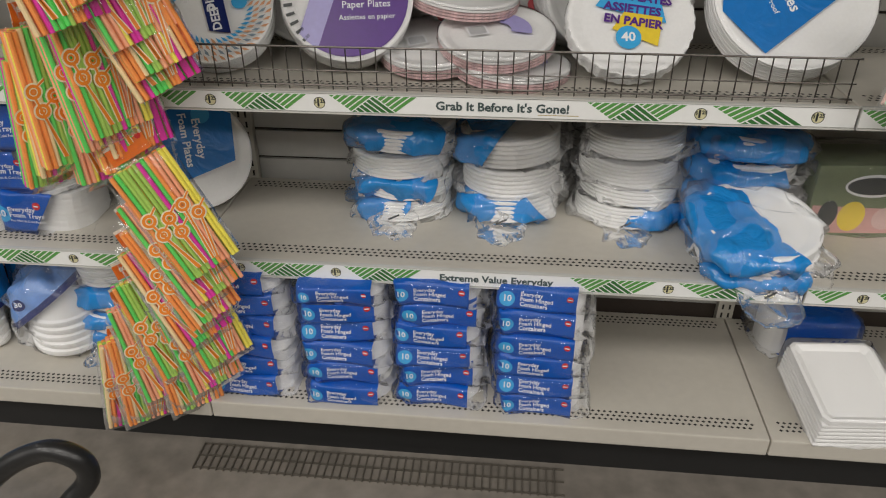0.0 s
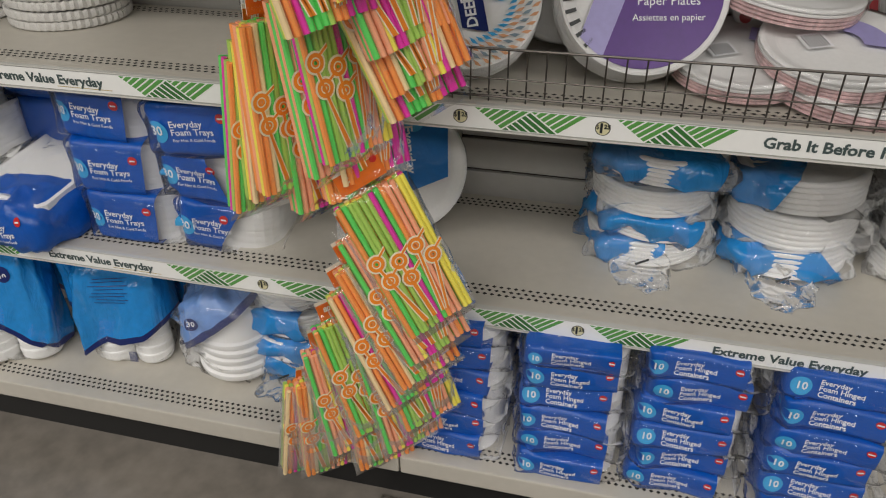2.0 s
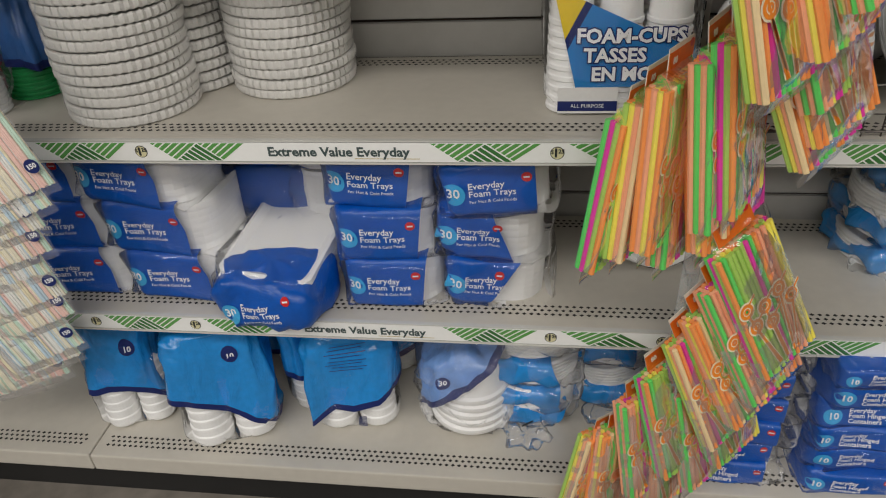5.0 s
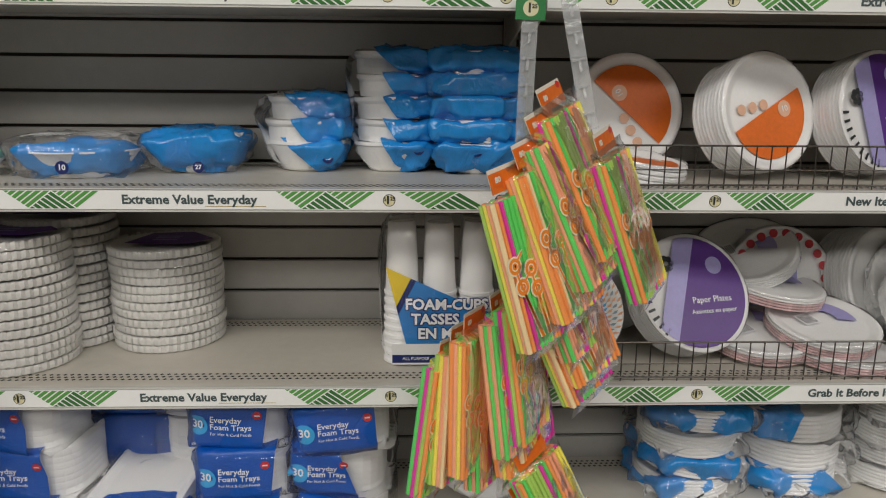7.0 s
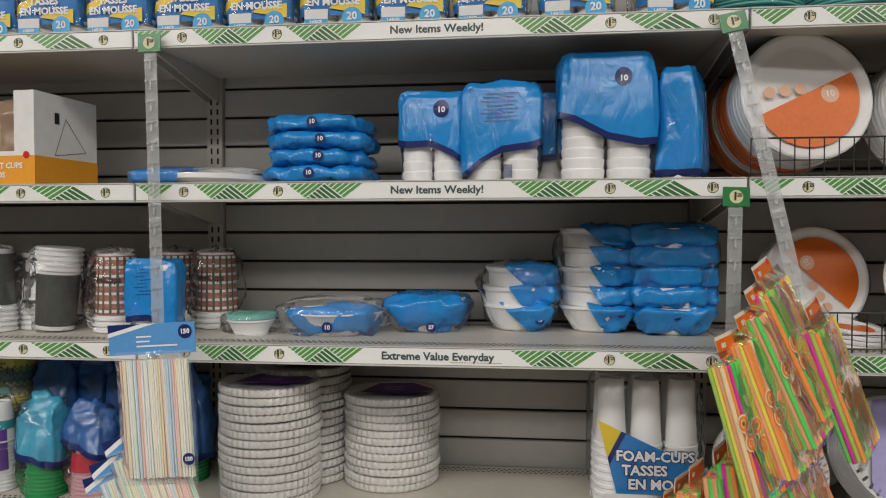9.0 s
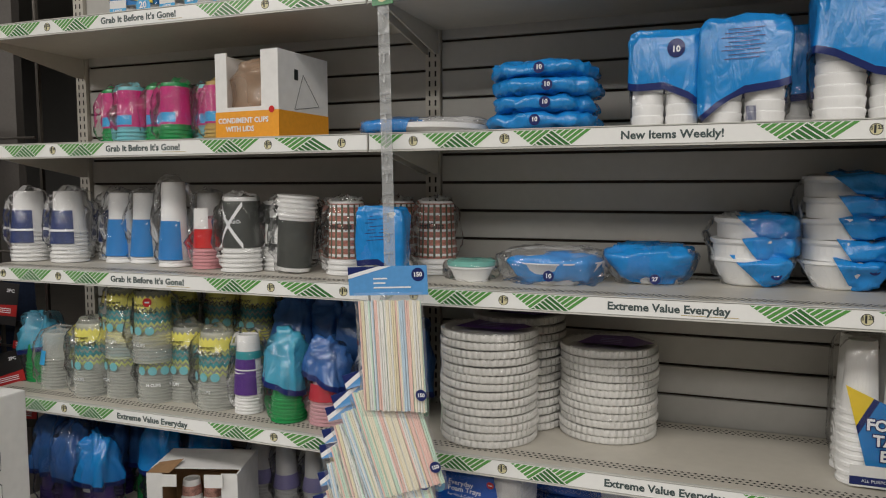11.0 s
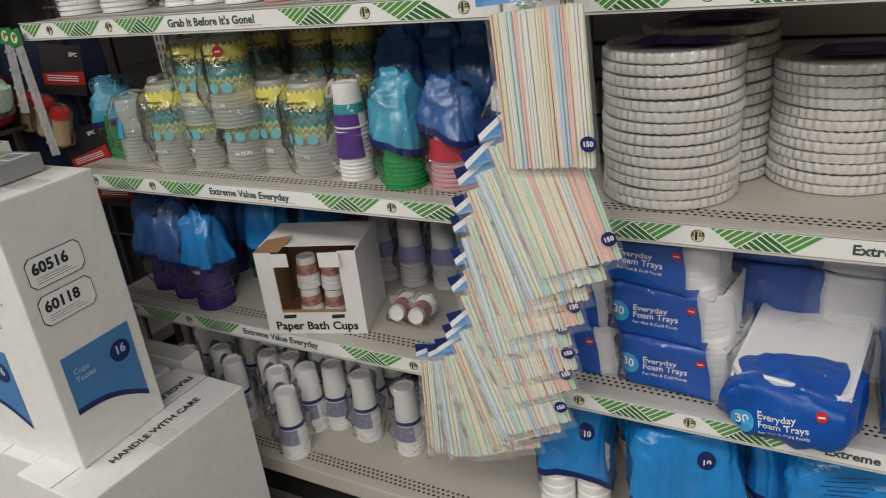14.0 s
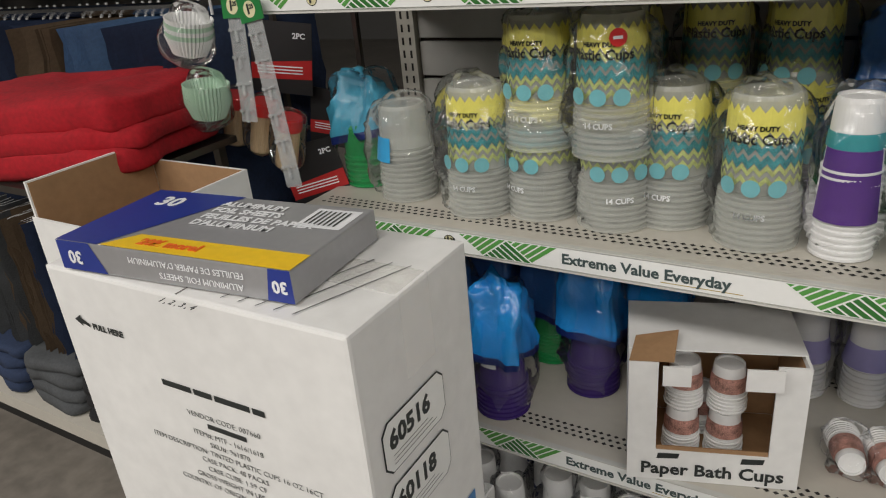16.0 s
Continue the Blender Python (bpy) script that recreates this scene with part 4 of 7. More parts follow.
def dot_design(bm, r, z):
    for k in range(22):
        a = k * 2 * math.pi / 22
        disc(bm, pose(r * 0.86 * math.cos(a), r * 0.86 * math.sin(a), z), r * 0.085, 0, 10)
    quad(bm, [(-r * 0.55, -r * 0.5, z), (r * 0.35, -r * 0.55, z), (r * 0.3, r * 0.65, z), (-r * 0.4, r * 0.6, z)], 1)
    disc(bm, pose(-r * 0.05, r * 0.35, z + 0.0005), r * 0.2, 2)
    write(bm, "20", r * 0.2, pose(-r * 0.05, r * 0.35, z + 0.001), 3)
    write(bm, "Ultra", r * 0.17, pose(-r * 0.1, -r * 0.05, z + 0.0006), 4, bold=0.0004)
    write(bm, "Paper Plates", r * 0.15, pose(-r * 0.08, -r * 0.25, z + 0.0006), 4, bold=0.0004)
    return [mat("cherry_print", (0.5, 0.03, 0.04), 0.4), LILAC, PURPLE, WHITE_INK, INK]


def back_design(bm, r, z):
    bar(bm, -r * 0.5, -r * 0.15, -r * 0.1, r * 0.25, z, 0)
    for k in range(8):
        bar(bm, -r * 0.46 + k * r * 0.036, -r * 0.445 + k * r * 0.036, -r * 0.07, r * 0.2, z + 0.0004, 1)
    sector(bm, r * 0.6, -30, 60, z, 2, inner=r * 0.25)
    return [WHITE_INK, INK, LILAC]


def stand(x, y, level, r, tilt=74, yaw=14, spin=0):
    """A pack standing on its rim, leaning back a little."""
    a = math.radians(tilt)
    return Matrix.Translation((x, y, DECK[level] + r * math.sin(a) + 0.004)) @ pose(0, 0, 0, 0, 0, yaw) @ pose(0, 0, 0, tilt, 0, 0) @ pose(0, 0, 0, 0, 0, spin)


plate_pack(stand(1.30, 0.15, 2, 0.11, 52, 12), 0.11, 8, 0.05, dish_design, "patterned deep-dish plate pack behind the wire fence")
plate_pack(stand(1.545, 0.18, 2, 0.122, 60, 14), 0.12, 9, 0.06, purple_design, "pack of designer paper plates with a purple and lilac print", PAPERW)
plate_pack(stand(2.065, 0.155, 2, 0.112, 46, 4), 0.112, 9, 0.035, paper_design, "pack of forty white fluted paper plates with a bright label", PAPERW, 0.012)
plate_pack(stand(2.08, 0.255, 2, 0.112, 60, 4), 0.112, 9, 0.035, paper_design, "pack of forty white fluted paper plates with a bright label", PAPERW, 0.012)
plate_pack(stand(2.345, 0.2, 2, 0.14, 50, 2), 0.14, 8, 0.06, blue_design, "large foam plate pack under royal blue film")
plate_pack(stand(1.15, 0.25, 1, 0.122, 72, 28, -25), 0.122, 8, 0.05, blue_design, "foam plate pack in royal blue film leaning at the bay end")
plate_pack(stand(1.80, 0.32, 2, 0.115, 76, 0), 0.115, 8, 0.05, dot_design, "paper plate pack with a cherry dotted rim and lilac label", PAPERW)
plate_pack(stand(1.98, 0.34, 2, 0.11, 78, 25), 0.11, 12, 0.09, back_design, "white paper plate pack standing at the back", PAPERW)
plate_pack(stand(1.43, 0.33, 2, 0.115, 70, 10), 0.115, 8, 0.04, back_design, "white paper plate pack leaning at the back", PAPERW)
rim_red = mat("red_fleck_rim", (0.62, 0.44, 0.44), 0.5, var=0.55, scale=110)
lying = (("1.72", 1.715, 0.175, 0.004, 10, -6), ("b", 1.83, 0.15, 0.03, 13, -4), ("c", 1.86, 0.13, 0.0015, 2, 3), ("d", 1.76, 0.24, 0.085, 8, 4))
for nm, x, y, z, rx, ry in lying:
    plate_pack(pose(x, y, DECK[2] + z + 0.022 * (rx > 5), rx, ry, 20), 0.108, 5, 0.028, back_design, "white plate pack lying flat with a speckled red rim", PAPERW, rim=rim_red)
plate_pack(pose(1.73, 0.30, DECK[2] + 0.165, 22, -18, 0), 0.11, 5, 0.03, back_design, "white plate pack slid across the heap", PAPERW)

plate_pack(stand(1.43, 0.29, 3, 0.115, 80, 6, 120), 0.115, 6, 0.05, orange_design, "white plate pack with an orange print standing at the back")
plate_pack(stand(1.64, 0.20, 3, 0.112, 76, 20, 10), 0.112, 9, 0.08, orange_design, "deep pack of white foam bowls with an orange print")
plate_pack(stand(1.875, 0.21, 3, 0.116, 76, 20, 30), 0.116, 10, 0.07, purple_design, "pack of paper plates with a purple print behind wire", PAPERW)
plate_pack(stand(2.12, 0.21, 3, 0.116, 76, 20, 30), 0.116, 10, 0.07, purple_design, "pack of paper plates with a purple print behind wire", PAPERW)
plate_pack(pose(1.435, 0.15, DECK[3] + 0.004, 5, 8, 0), 0.085, 4, 0.04, orange_design, "small orange printed plate pack lying tilted")
plate_pack(stand(1.335, 0.315, 4, 0.134, 80, 8, 8), 0.134, 16, 0.21, orange_design, "thick pack of white and orange platters on edge", rim=ORANGE)
plate_pack(stand(1.635, 0.23, 4, 0.134, 78, 8, 8), 0.134, 9, 0.11, orange_design, "pack of white platters with an orange print", rim=None)
plate_pack(stand(1.97, 0.17, 4, 0.12, 76, 16, 30), 0.12, 10, 0.1, purple_design, "pack of paper plates with a purple print", PAPERW)
teal_foam = mat("teal_plate", (0.10, 0.42, 0.40), 0.5, var=0.15, scale=30)
for x, y in ((1.27, 0.2), (1.49, 0.21)):
    for k in range(3):
        plate_pack(pose(x, y, DECK[5] + 0.002 + k * 0.034, 0, 0, 30 * k), 0.112, 4, 0.03, back_design, "teal rimmed plate pack lying in a pile", teal_foam)

# ---- cups ----
def cup_profile(r0, r1, h, ribs, rib_h):
    """Inverted nested cups: ribbed rims below, one plain tapering cup above."""
    prof = [(r0 * 0.9, 0)]
    for k in range(ribs):
        z, r = k * rib_h, r0 - (r0 - r1) * 0.25 * k / max(1, ribs)
        prof += [(r * 1.03, z + rib_h * 0.1), (r * 1.03, z + rib_h * 0.45), (r * 0.955, z + rib_h * 0.55), (r * 0.95, z + rib_h * 0.97)]
    z = ribs * rib_h
    rr = (r0 - (r0 - r1) * 0.25) * 0.95
    prof += [(rr, z + 0.001), (r1 * 1.02, h - 0.006), (r1 * 0.97, h), (r1 * 0.86, h), (r1 * 0.84, h - 0.004)]
    return prof


CUP_RIMS = {}


def cup_rim(r, hh, body):
    """The rim and short wall that one nested cup shows below the next."""
    key = (r, hh, body.name)
    if key not in CUP_RIMS:
        CUP_RIMS[key] = as_mesh(lathe(bmesh.new(), [(r * 0.9, 0), (r * 1.03, hh * 0.08), (r * 1.03, hh * 0.45), (r * 0.955, hh * 0.55), (r * 0.95, hh * 0.985)], 36), body, "cup")
    return CUP_RIMS[key]


def cup_sleeve(m, r0, r1, h, ribs, rib_h, body, label, group, bands=(), words=(), wrap=True, seed=0, name="cup_sleeve", top_mat=None, bag=None):
    ob = thing(name, m, label, "cup pack", group)
    top_h = h * 0.6 if bag else h
    for k in range(ribs):
        f = (r0 - (r0 - r1) * 0.25 * k / max(1, ribs)) / r0
        part("cup", cup_rim(r0, rib_h, body), None, ob, m=Matrix.Translation((0.0004 * (k % 3 - 1), 0, k * rib_h)) @ Matrix.Diagonal((f, f, 1, 1)))
    zr, rr = ribs * rib_h, (r0 - (r0 - r1) * 0.25) * 0.95
    r_end = r1 if not bag else r1 * 0.9
    part("cup", lathe(bmesh.new(), [(rr, zr + 0.0004), (r_end * 1.02, top_h - 0.006), (r_end * 0.97, top_h), (r_end * 0.86, top_h), (r_end * 0.84, top_h - 0.004)], 36), body, ob)

    def radius(z):
        zr = ribs * rib_h
        if z <= zr:
            return r0 * 1.035
        a = (r0 - (r0 - r1) * 0.25) * 0.95
        return max(a + (r1 * 1.02 - a) * (z - zr) / max(1e-4, h - zr), r1)
    for z0, z1, mt, a0, a1, *more in bands:
        bm = bmesh.new()
        n = 18 if not more else 40
        if more and more[0] < 0:                            # a slanting ribbon round the cup
            prev = None
            for k in range(n + 1):
                a, f = math.radians(a0 + (a1 - a0) * k / n), k / n
                zz = z0 + (z1 - z0) * f
                pr = [bm.verts.new(((radius(q) + 0.0024) * math.sin(a), -(radius(q) + 0.0024) * math.cos(a), q)) for q in (zz + more[0], zz - more[0])]
                if prev:
                    bm.faces.new((prev[0], pr[0], pr[1], prev[1]))
                prev = pr
            part("print_band", bm, mt, ob, smooth=True)
            continue
        if more:                                            # saw-toothed edges
            lo, hi = [], []
            for k in range(n + 1):
                a, zig = math.radians(a0 + (a1 - a0) * k / n), more[0] * (k % 2)
                lo.append(bm.verts.new(((radius(z0) + more[1]) * math.sin(a), -(radius(z0) + more[1]) * math.cos(a), z0 - zig)))
                hi.append(bm.verts.new(((radius(z1) + more[1]) * math.sin(a), -(radius(z1) + more[1]) * math.cos(a), z1 - zig)))
            for k in range(n):
                bm.faces.new((lo[k], lo[k + 1], hi[k + 1], hi[k]))
            part("print_band", bm, mt, ob)
            continue
        lo = [bm.verts.new(((radius(z0) + 0.0016) * math.sin(math.radians(a0 + (a1 - a0) * k / n)), -(radius(z0) + 0.0016) * math.cos(math.radians(a0 + (a1 - a0) * k / n)), z0)) for k in range(n + 1)]
        hi = [bm.verts.new(((radius(z1) + 0.0016) * math.sin(math.radians(a0 + (a1 - a0) * k / n)), -(radius(z1) + 0.0016) * math.cos(math.radians(a0 + (a1 - a0) * k / n)), z1)) for k in range(n + 1)]
        for k in range(n):
            bm.faces.new((lo[k], lo[k + 1], hi[k + 1], hi[k]))
        part("print_band", bm, mt, ob, smooth=True)
    for s, z, size, mt in words:
        bm = bmesh.new()
        write(bm, s, size, at_front(0, 0, 0), 0, bold=0.0004)
        for v in bm.verts:                                  # bend the words round the cup
            r = radius(z) + 0.0034
            a = v.co.x / r
            v.co.x, v.co.y = r * math.sin(a), -r * math.cos(a)
        part("lettering", bm, mt, ob, m=pose(0, 0, z))
    if bag:
        colour, edge, zc, sl = bag
        bm = pouch(r0 * 2.16, r0 * 2.16, h * 1.08, seed, 0.0135, 0.4, 60, 40, 21, top=0.66, pinch=0.7)
        cut(bm, (0, 0, zc - 0.008), (sl, 0.1, 1))
        mark(bm, (0, 0, zc + 0.006), (sl, 0.1, 1), 1)
        part("printed_film", bm, [colour, edge], ob, "crinkled printed bag", smooth=True)
    if wrap:
        part("clear_wrap", pouch(r0 * 2.3, r0 * 2.3, h * 1.06, seed + 50, 0.009, 0.6, 44, 28, 18, top=max(0.6, r1 / r0)), CLEAR, ob, smooth=True, shadow=False)
    return ob


def cup_bag(m, w, h, seed, zc, sl, label, count=True, soft=0.005):
    """Two sleeves of foam cups in one blue pouch with a navy edge; the cups show below it."""
    ob = thing("foam_cup_bag", m, label, "cup pack", "blue bags of foam cups")
    r = w / 4 * 0.97
    for sx in (-1, 1):
        bm = bmesh.new()
        prof = [(r * 0.86, 0), (r * 0.9, 0.003)]
        for k in range(7):
            z = 0.003 + k * 0.021
            prof += [(r * (0.93 - 0.006 * k), z + 0.002), (r * (0.985 - 0.006 * k), z + 0.017), (r * (0.985 - 0.006 * k), z + 0.0205)]
        prof += [(r * 0.85, 0.155), (r * 0.6, max(0.16, h * 0.66))]
        part("cup_column", lathe(bm, prof, 32), FOAM, ob, m=pose(sx * r * 1.02, 0, 0))
    bm = pouch(w * 1.07, r * 2.5, h, seed, soft, 0.2 if soft < 0.01 else 0.27, 64, 48, 20 if soft < 0.01 else 12, top=0.97, pinch=0.25)
    tree = BVHTree.FromBMesh(bm)
    for v in bm.verts:                                      # the printed edge runs in a wave
        v.co.z -= 0.011 * math.sin(v.co.x / w * 5.5 + seed)
    cut(bm, (0, 0, zc - 0.007), (-sl, 0, 1))
    mark(bm, (0, 0, zc + 0.007), (-sl, 0, 1), 1)
    for v in bm.verts:
        v.co.z += 0.011 * math.sin(v.co.x / w * 5.5 + seed)
    part("printed_film", bm, [SKY, NAVY], ob, "bright blue pouch with a navy edge", smooth=True)
    bm = bmesh.new()
    if count:
        disc(bm, at_front(w * 0.16, -r * 1.33, h * 0.80), 0.0165, 0, rx=0.0185)
        write(bm, "10", 0.0165, at_front(w * 0.16, -r * 1.33 - 0.0008, h * 0.785), 1, bold=0.0005)
        part("count_mark", conform(bm, tree, -r * 1.33), [NAVY, WHITE_INK], ob)
    else:
        for k in range(8):
            x0 = -w * 0.2 - 0.006 * (k % 3)
            z = h * 0.86 - k * 0.008
            quad(bm, [(x0, -r * 1.325, z), (w * 0.22 - 0.009 * (k % 2), -r * 1.325, z + 0.003), (w * 0.22 - 0.009 * (k % 2), -r * 1.325, z + 0.0045), (x0, -r * 1.325, z + 0.0015)], 0)
        conform(bm, tree, -r * 1.325)
        for k in range(9):
            quad(bm, [(0.004 + k * 0.002, -r * 1.06, 0.008), (0.0052 + k * 0.002, -r * 1.06, 0.008), (0.0052 + k * 0.002, -r * 1.06, 0.035), (0.004 + k * 0.002, -r * 1.06, 0.035)], 0)
        part("fine_print", bm, [NAVY], ob)
    part("clear_wrap", pouch(w * 1.06, r * 2.3, h * 0.7, seed + 7, 0.005, 0.45, 36, 16, 18), CLEAR, ob, smooth=True, shadow=False)
    return ob


D4, D0, D5, D2 = DECK[4] + 0.001, DECK[0] + 0.001, DECK[5] + 0.001, DECK[2] + 0.001
cup_bag(pose(0.61, 0.10, D4), 0.132, 0.19, 1, 0.072, -0.32, "blue bag of foam cups standing on the shelf")
cup_bag(pose(0.755, 0.09, D4), 0.152, 0.205, 2, 0.055, 0.45, "blue bag of foam cups turned to its printed back", False)
cup_bag(pose(0.885, 0.2, D4), 0.13, 0.2, 3, 0.06, 0.3, "blue bag of foam cups standing behind others")
cup_bag(pose(0.965, 0.09, D4), 0.185, 0.255, 4, 0.095, -0.25, "tall blue bag of two sleeves of foam cups")
cup_bag(pose(1.125, 0.12, D4, 0, 0, 70), 0.14, 0.225, 5, 0.02, 0.2, "blue bag of foam cups seen edge on")
for k, (x, y, w, h, zc, sl, rz, rx, cnt) in enumerate(((0.07, 0.03, 0.15, 0.26, 0.10, -0.35, 20, 6, 1), (0.30, 0.0, 0.185, 0.27, 0.085, -0.55, 22, 10, 1), (0.56, 0.06, 0.17, 0.255, 0.07, 0.45, 8, 5, 0), (0.47, 0.12, 0.14, 0.25, 0.08, -0.3, 30, 3, 1), (0.42, 0.24, 0.17, 0.27, 0.07, 0.2, 0, 0, 1), (0.2, 0.23, 0.17, 0.28, 0.07, -0.2, 0, 0, 1), (0.66, 0.25, 0.16, 0.27, 0.07, 0.2, 10, 0, 1), (0.02, 0.24, 0.16, 0.28, 0.07, 0.2, 10, 0, 1))):
    cup_bag(pose(x, y + 0.04, D0 + 0.004, -rx, 0, rz), w, h, 20 + k, zc, sl, "crumpled blue bag of foam cups on the bottom shelf", bool(cnt), 0.013)

# pillow packs and a flat platter on the fifth shelf
ob = thing("plate_pillow_pack", pose(0.365, 0.135, D4), "four blue film packs of foam plates stacked flat", "plate pack")
for k in range(4):
    pk = part("film_pack", pouch(0.225 - 0.012 * (k % 2), 0.215, 0.041, 60 + k, 0.0075, 0.62, 56, 18, 26), SKY, ob, smooth=True, m=pose(0.004 * (k % 3 - 1), 0, k * 0.0345, 0, 0, 4 * (k % 3 - 1)))
    bm = bmesh.new()
    disc(bm, at_front(0, -0.1125, 0.02), 0.0115, 0)
    write(bm, "10", 0.013, at_front(0, -0.1133, 0.0205), 1, bold=0.0004)
    part("count_mark", bm, [NAVY, WHITE_INK], pk, m=pose(0.008 * (k % 2) + 0.01, -0.002, 0))
ob = thing("bagged_platter", pose(0.10, 0.13, D4), "flat white foam plates in a part-blue bag", "plate pack")
part("plate_pile", lathe(bmesh.new(), [(0.09, 0), (0.125, 0.012), (0.125, 0.022), (0.115, 0.024)], 36), FOAM, ob)
part("printed_film", cut(pouch(0.29, 0.25, 0.034, 71, 0.005, 0.5), (-0.04, 0, 0), (-1, -0.2, 0.3)), SKY, ob, smooth=True)
part("clear_wrap", pouch(0.3, 0.255, 0.036, 72, 0.006, 0.5), MILKY, ob, smooth=True, shadow=False)


def foam_cup_pack(m, seed, label, cols=2, h=0.28, low=False):
    """Columns of white foam cups in clear wrap with a blue and yellow printed panel."""
    ob = thing("foam_cup_pack", m, label, "cup pack", "foam cup packs")
    r = 0.036
    w = cols * 2 * r
    for c in range(cols):
        for d in range(2):
            part("cup_column", lathe(bmesh.new(), cup_profile(r, 0.026, h - 0.003 * ((c + d) % 2), 9, 0.017), 30), FOAM, ob, m=pose((c - (cols - 1) / 2) * 2 * r, d * 2 * r, 0))
    z1 = 0.115 if low else 0.15
    bm = pouch(w * 1.05, 4 * r * 1.05, h, seed, 0.003, 0.3, 40, 24, 16)
    for v in bm.verts:
        v.co.y += r
    tree = BVHTree.FromBMesh(bm)
    cut(bm, (0, 0, 0.03 if low else 0.045), (0, 0, 1))
    cut(bm, (0, 0.02, 0), (0, -1, 0))
    if low:
        cut(bm, (0, 0, z1), (0.25, 0, -1))
        mark(bm, (0, 0, z1 - 0.03), (0.5, 0, -1), 1)
        mark(bm, (0, 0, z1 - 0.015), (0.42, 0, -1), 2)
    else:
        cut(bm, (0, 0, z1), (-0.45, 0, -1))
        cut(bm, (-0.078, 0, 0.1), (1, 0, 0.25))
        mark(bm, (-0.050, 0, 0.16), (1, 0, -0.5), 2)
        mark(bm, (-0.062, 0, 0.16), (1, 0, -0.5), 1)
    part("printed_panel", bm, [mat("cup_panel_blue", (0.02, 0.21, 0.55), 0.3, coat=0.3), YELLOW, NAVY], ob, smooth=True)
    y = -r * 1.09
    bm = bmesh.new()
    if low:
        for k, s in enumerate(("FOAM-CUPS", "TASSES", "EN MOUSSE")):
            write(bm, s, 0.021, at_front(0.0, y - 0.004, 0.098 - k * 0.021), 0, bold=0.0007)
        disc(bm, at_front(w * 0.27, y - 0.003, 0.024), 0.021, 1)
        write(bm, "20", 0.022, at_front(w * 0.27, y - 0.0045, 0.026), 0, bold=0.0006)
        box(bm, -w * 0.42, -w * 0.08, y - 0.003, y - 0.002, 0.006, 0.042, 2)
        box(bm, -w * 0.42, -w * 0.08, y - 0.0036, y - 0.003, 0.01, 0.022, 1)
        write(bm, "LARGE", 0.0085, at_front(-w * 0.25, y - 0.0045, 0.016), 0, bold=0.0003)
        quad(bm, [(-0.01, y - 0.0025, 0.044), (w * 0.46, y - 0.0025, 0.03), (w * 0.46, y - 0.0025, 0.06), (0.0, y - 0.0025, 0.052)], 3)
    else:
        for k, s in enumerate(("FOAM-CUPS", "TASSES", "EN MOUSSE")):
            write(bm, s, 0.029, at_front(-0.066 + 0.012 * k, y, 0.124 - k * 0.029), 4, "LEFT", bold=0.0028)
            write(bm, s, 0.029, at_front(-0.066 + 0.012 * k, y - 0.0008, 0.124 - k * 0.029), 0, "LEFT", bold=0.001)
        conform(bm, tree, y, 0.002)
        box(bm, -w * 0.42, 0.0, y - 0.003, y - 0.002, 0.004, 0.046, 2)
        box(bm, -w * 0.42, 0.0, y - 0.0036, y - 0.003, 0.008, 0.024, 4)
        write(bm, "ALL PURPOSE", 0.0085, at_front(-w * 0.21, y - 0.0045, 0.0165), 0)
    part("lettering", bm, [WHITE_INK, CYAN, PAPERW, YELLOW, NAVY], ob)
    part("clear_wrap", pouch(w * 1.07, 4 * r * 1.08, h * 1.02, seed + 9, 0.004, 0.3, 40, 20, 18), CLEAR, ob, smooth=True, m=pose(0, r, 0), shadow=False)
    return ob


foam_cup_pack(pose(1.055, 0.135, D2), 3, "clear pack of white foam cups with a bold blue panel", 3)
p0 = foam_cup_pack(pose(-0.22, 0.075, D5), 5, "clear pack of large foam cups with blue and yellow print", 2, 0.25, True)
for k, x in enumerate((-0.067, 0.088, 0.245, 0.41, 0.57, 0.732, 0.905, 1.098, -0.375, -0.53, -0.69)):
    copy_thing(p0, pose(x, 0.085 + 0.004 * (k % 3), D5, 0, 0, random.uniform(-5, 5)))

# ---- cups of the first bay ----
random.seed(9)
NV = mat("denim_print", (0.03, 0.05, 0.16), 0.4, var=0.5, scale=60)
PLAID = mat("plaid_print", (0.42, 0.16, 0.12), 0.5, var=0.75, scale=90, stretch=(1, 1, 2.5))
PLAIDG = mat("plaid_green_thread", (0.10, 0.11, 0.07), 0.5, var=0.6, scale=120)
XPRINT = mat("charcoal_print", (0.05, 0.055, 0.05), 0.5, var=0.4, scale=40)
GP = "paper cup packs"
for x, y in ((-1.20, 0.10), (-1.13, 0.2), (-1.055, 0.11), (-0.985, 0.22)):
    cup_sleeve(pose(x, y + 0.06, D3), 0.05, 0.038, 0.205, 8, 0.012, PAPERW, "white paper cups printed with a dark blue panel", GP, ((0.055, 0.15, NV, -70, 60), (0.09, 0.1, WHITE_INK, -70, 60)), (), True, 3)
for x, y, h in ((-0.90, 0.17, 0.2), (-0.82, 0.18, 0.2), (-0.675, 0.13, 0.23), (-0.63, 0.22, 0.2)):
    cup_sleeve(pose(x, y + 0.04, D3), 0.042, 0.03, h, 2, 0.012, FOAM, "sleeve of white foam cups with blue and yellow print", GP, ((0.02, 0.125, mat("cup_panel_blue", (0.02, 0.21, 0.55), 0.3, coat=0.3), -60, 65), (0.035, 0.105, WHITE_INK, -50, 50, -0.012), (0.10, 0.035, YELLOW, -55, 60, -0.007)), (), True, 5)
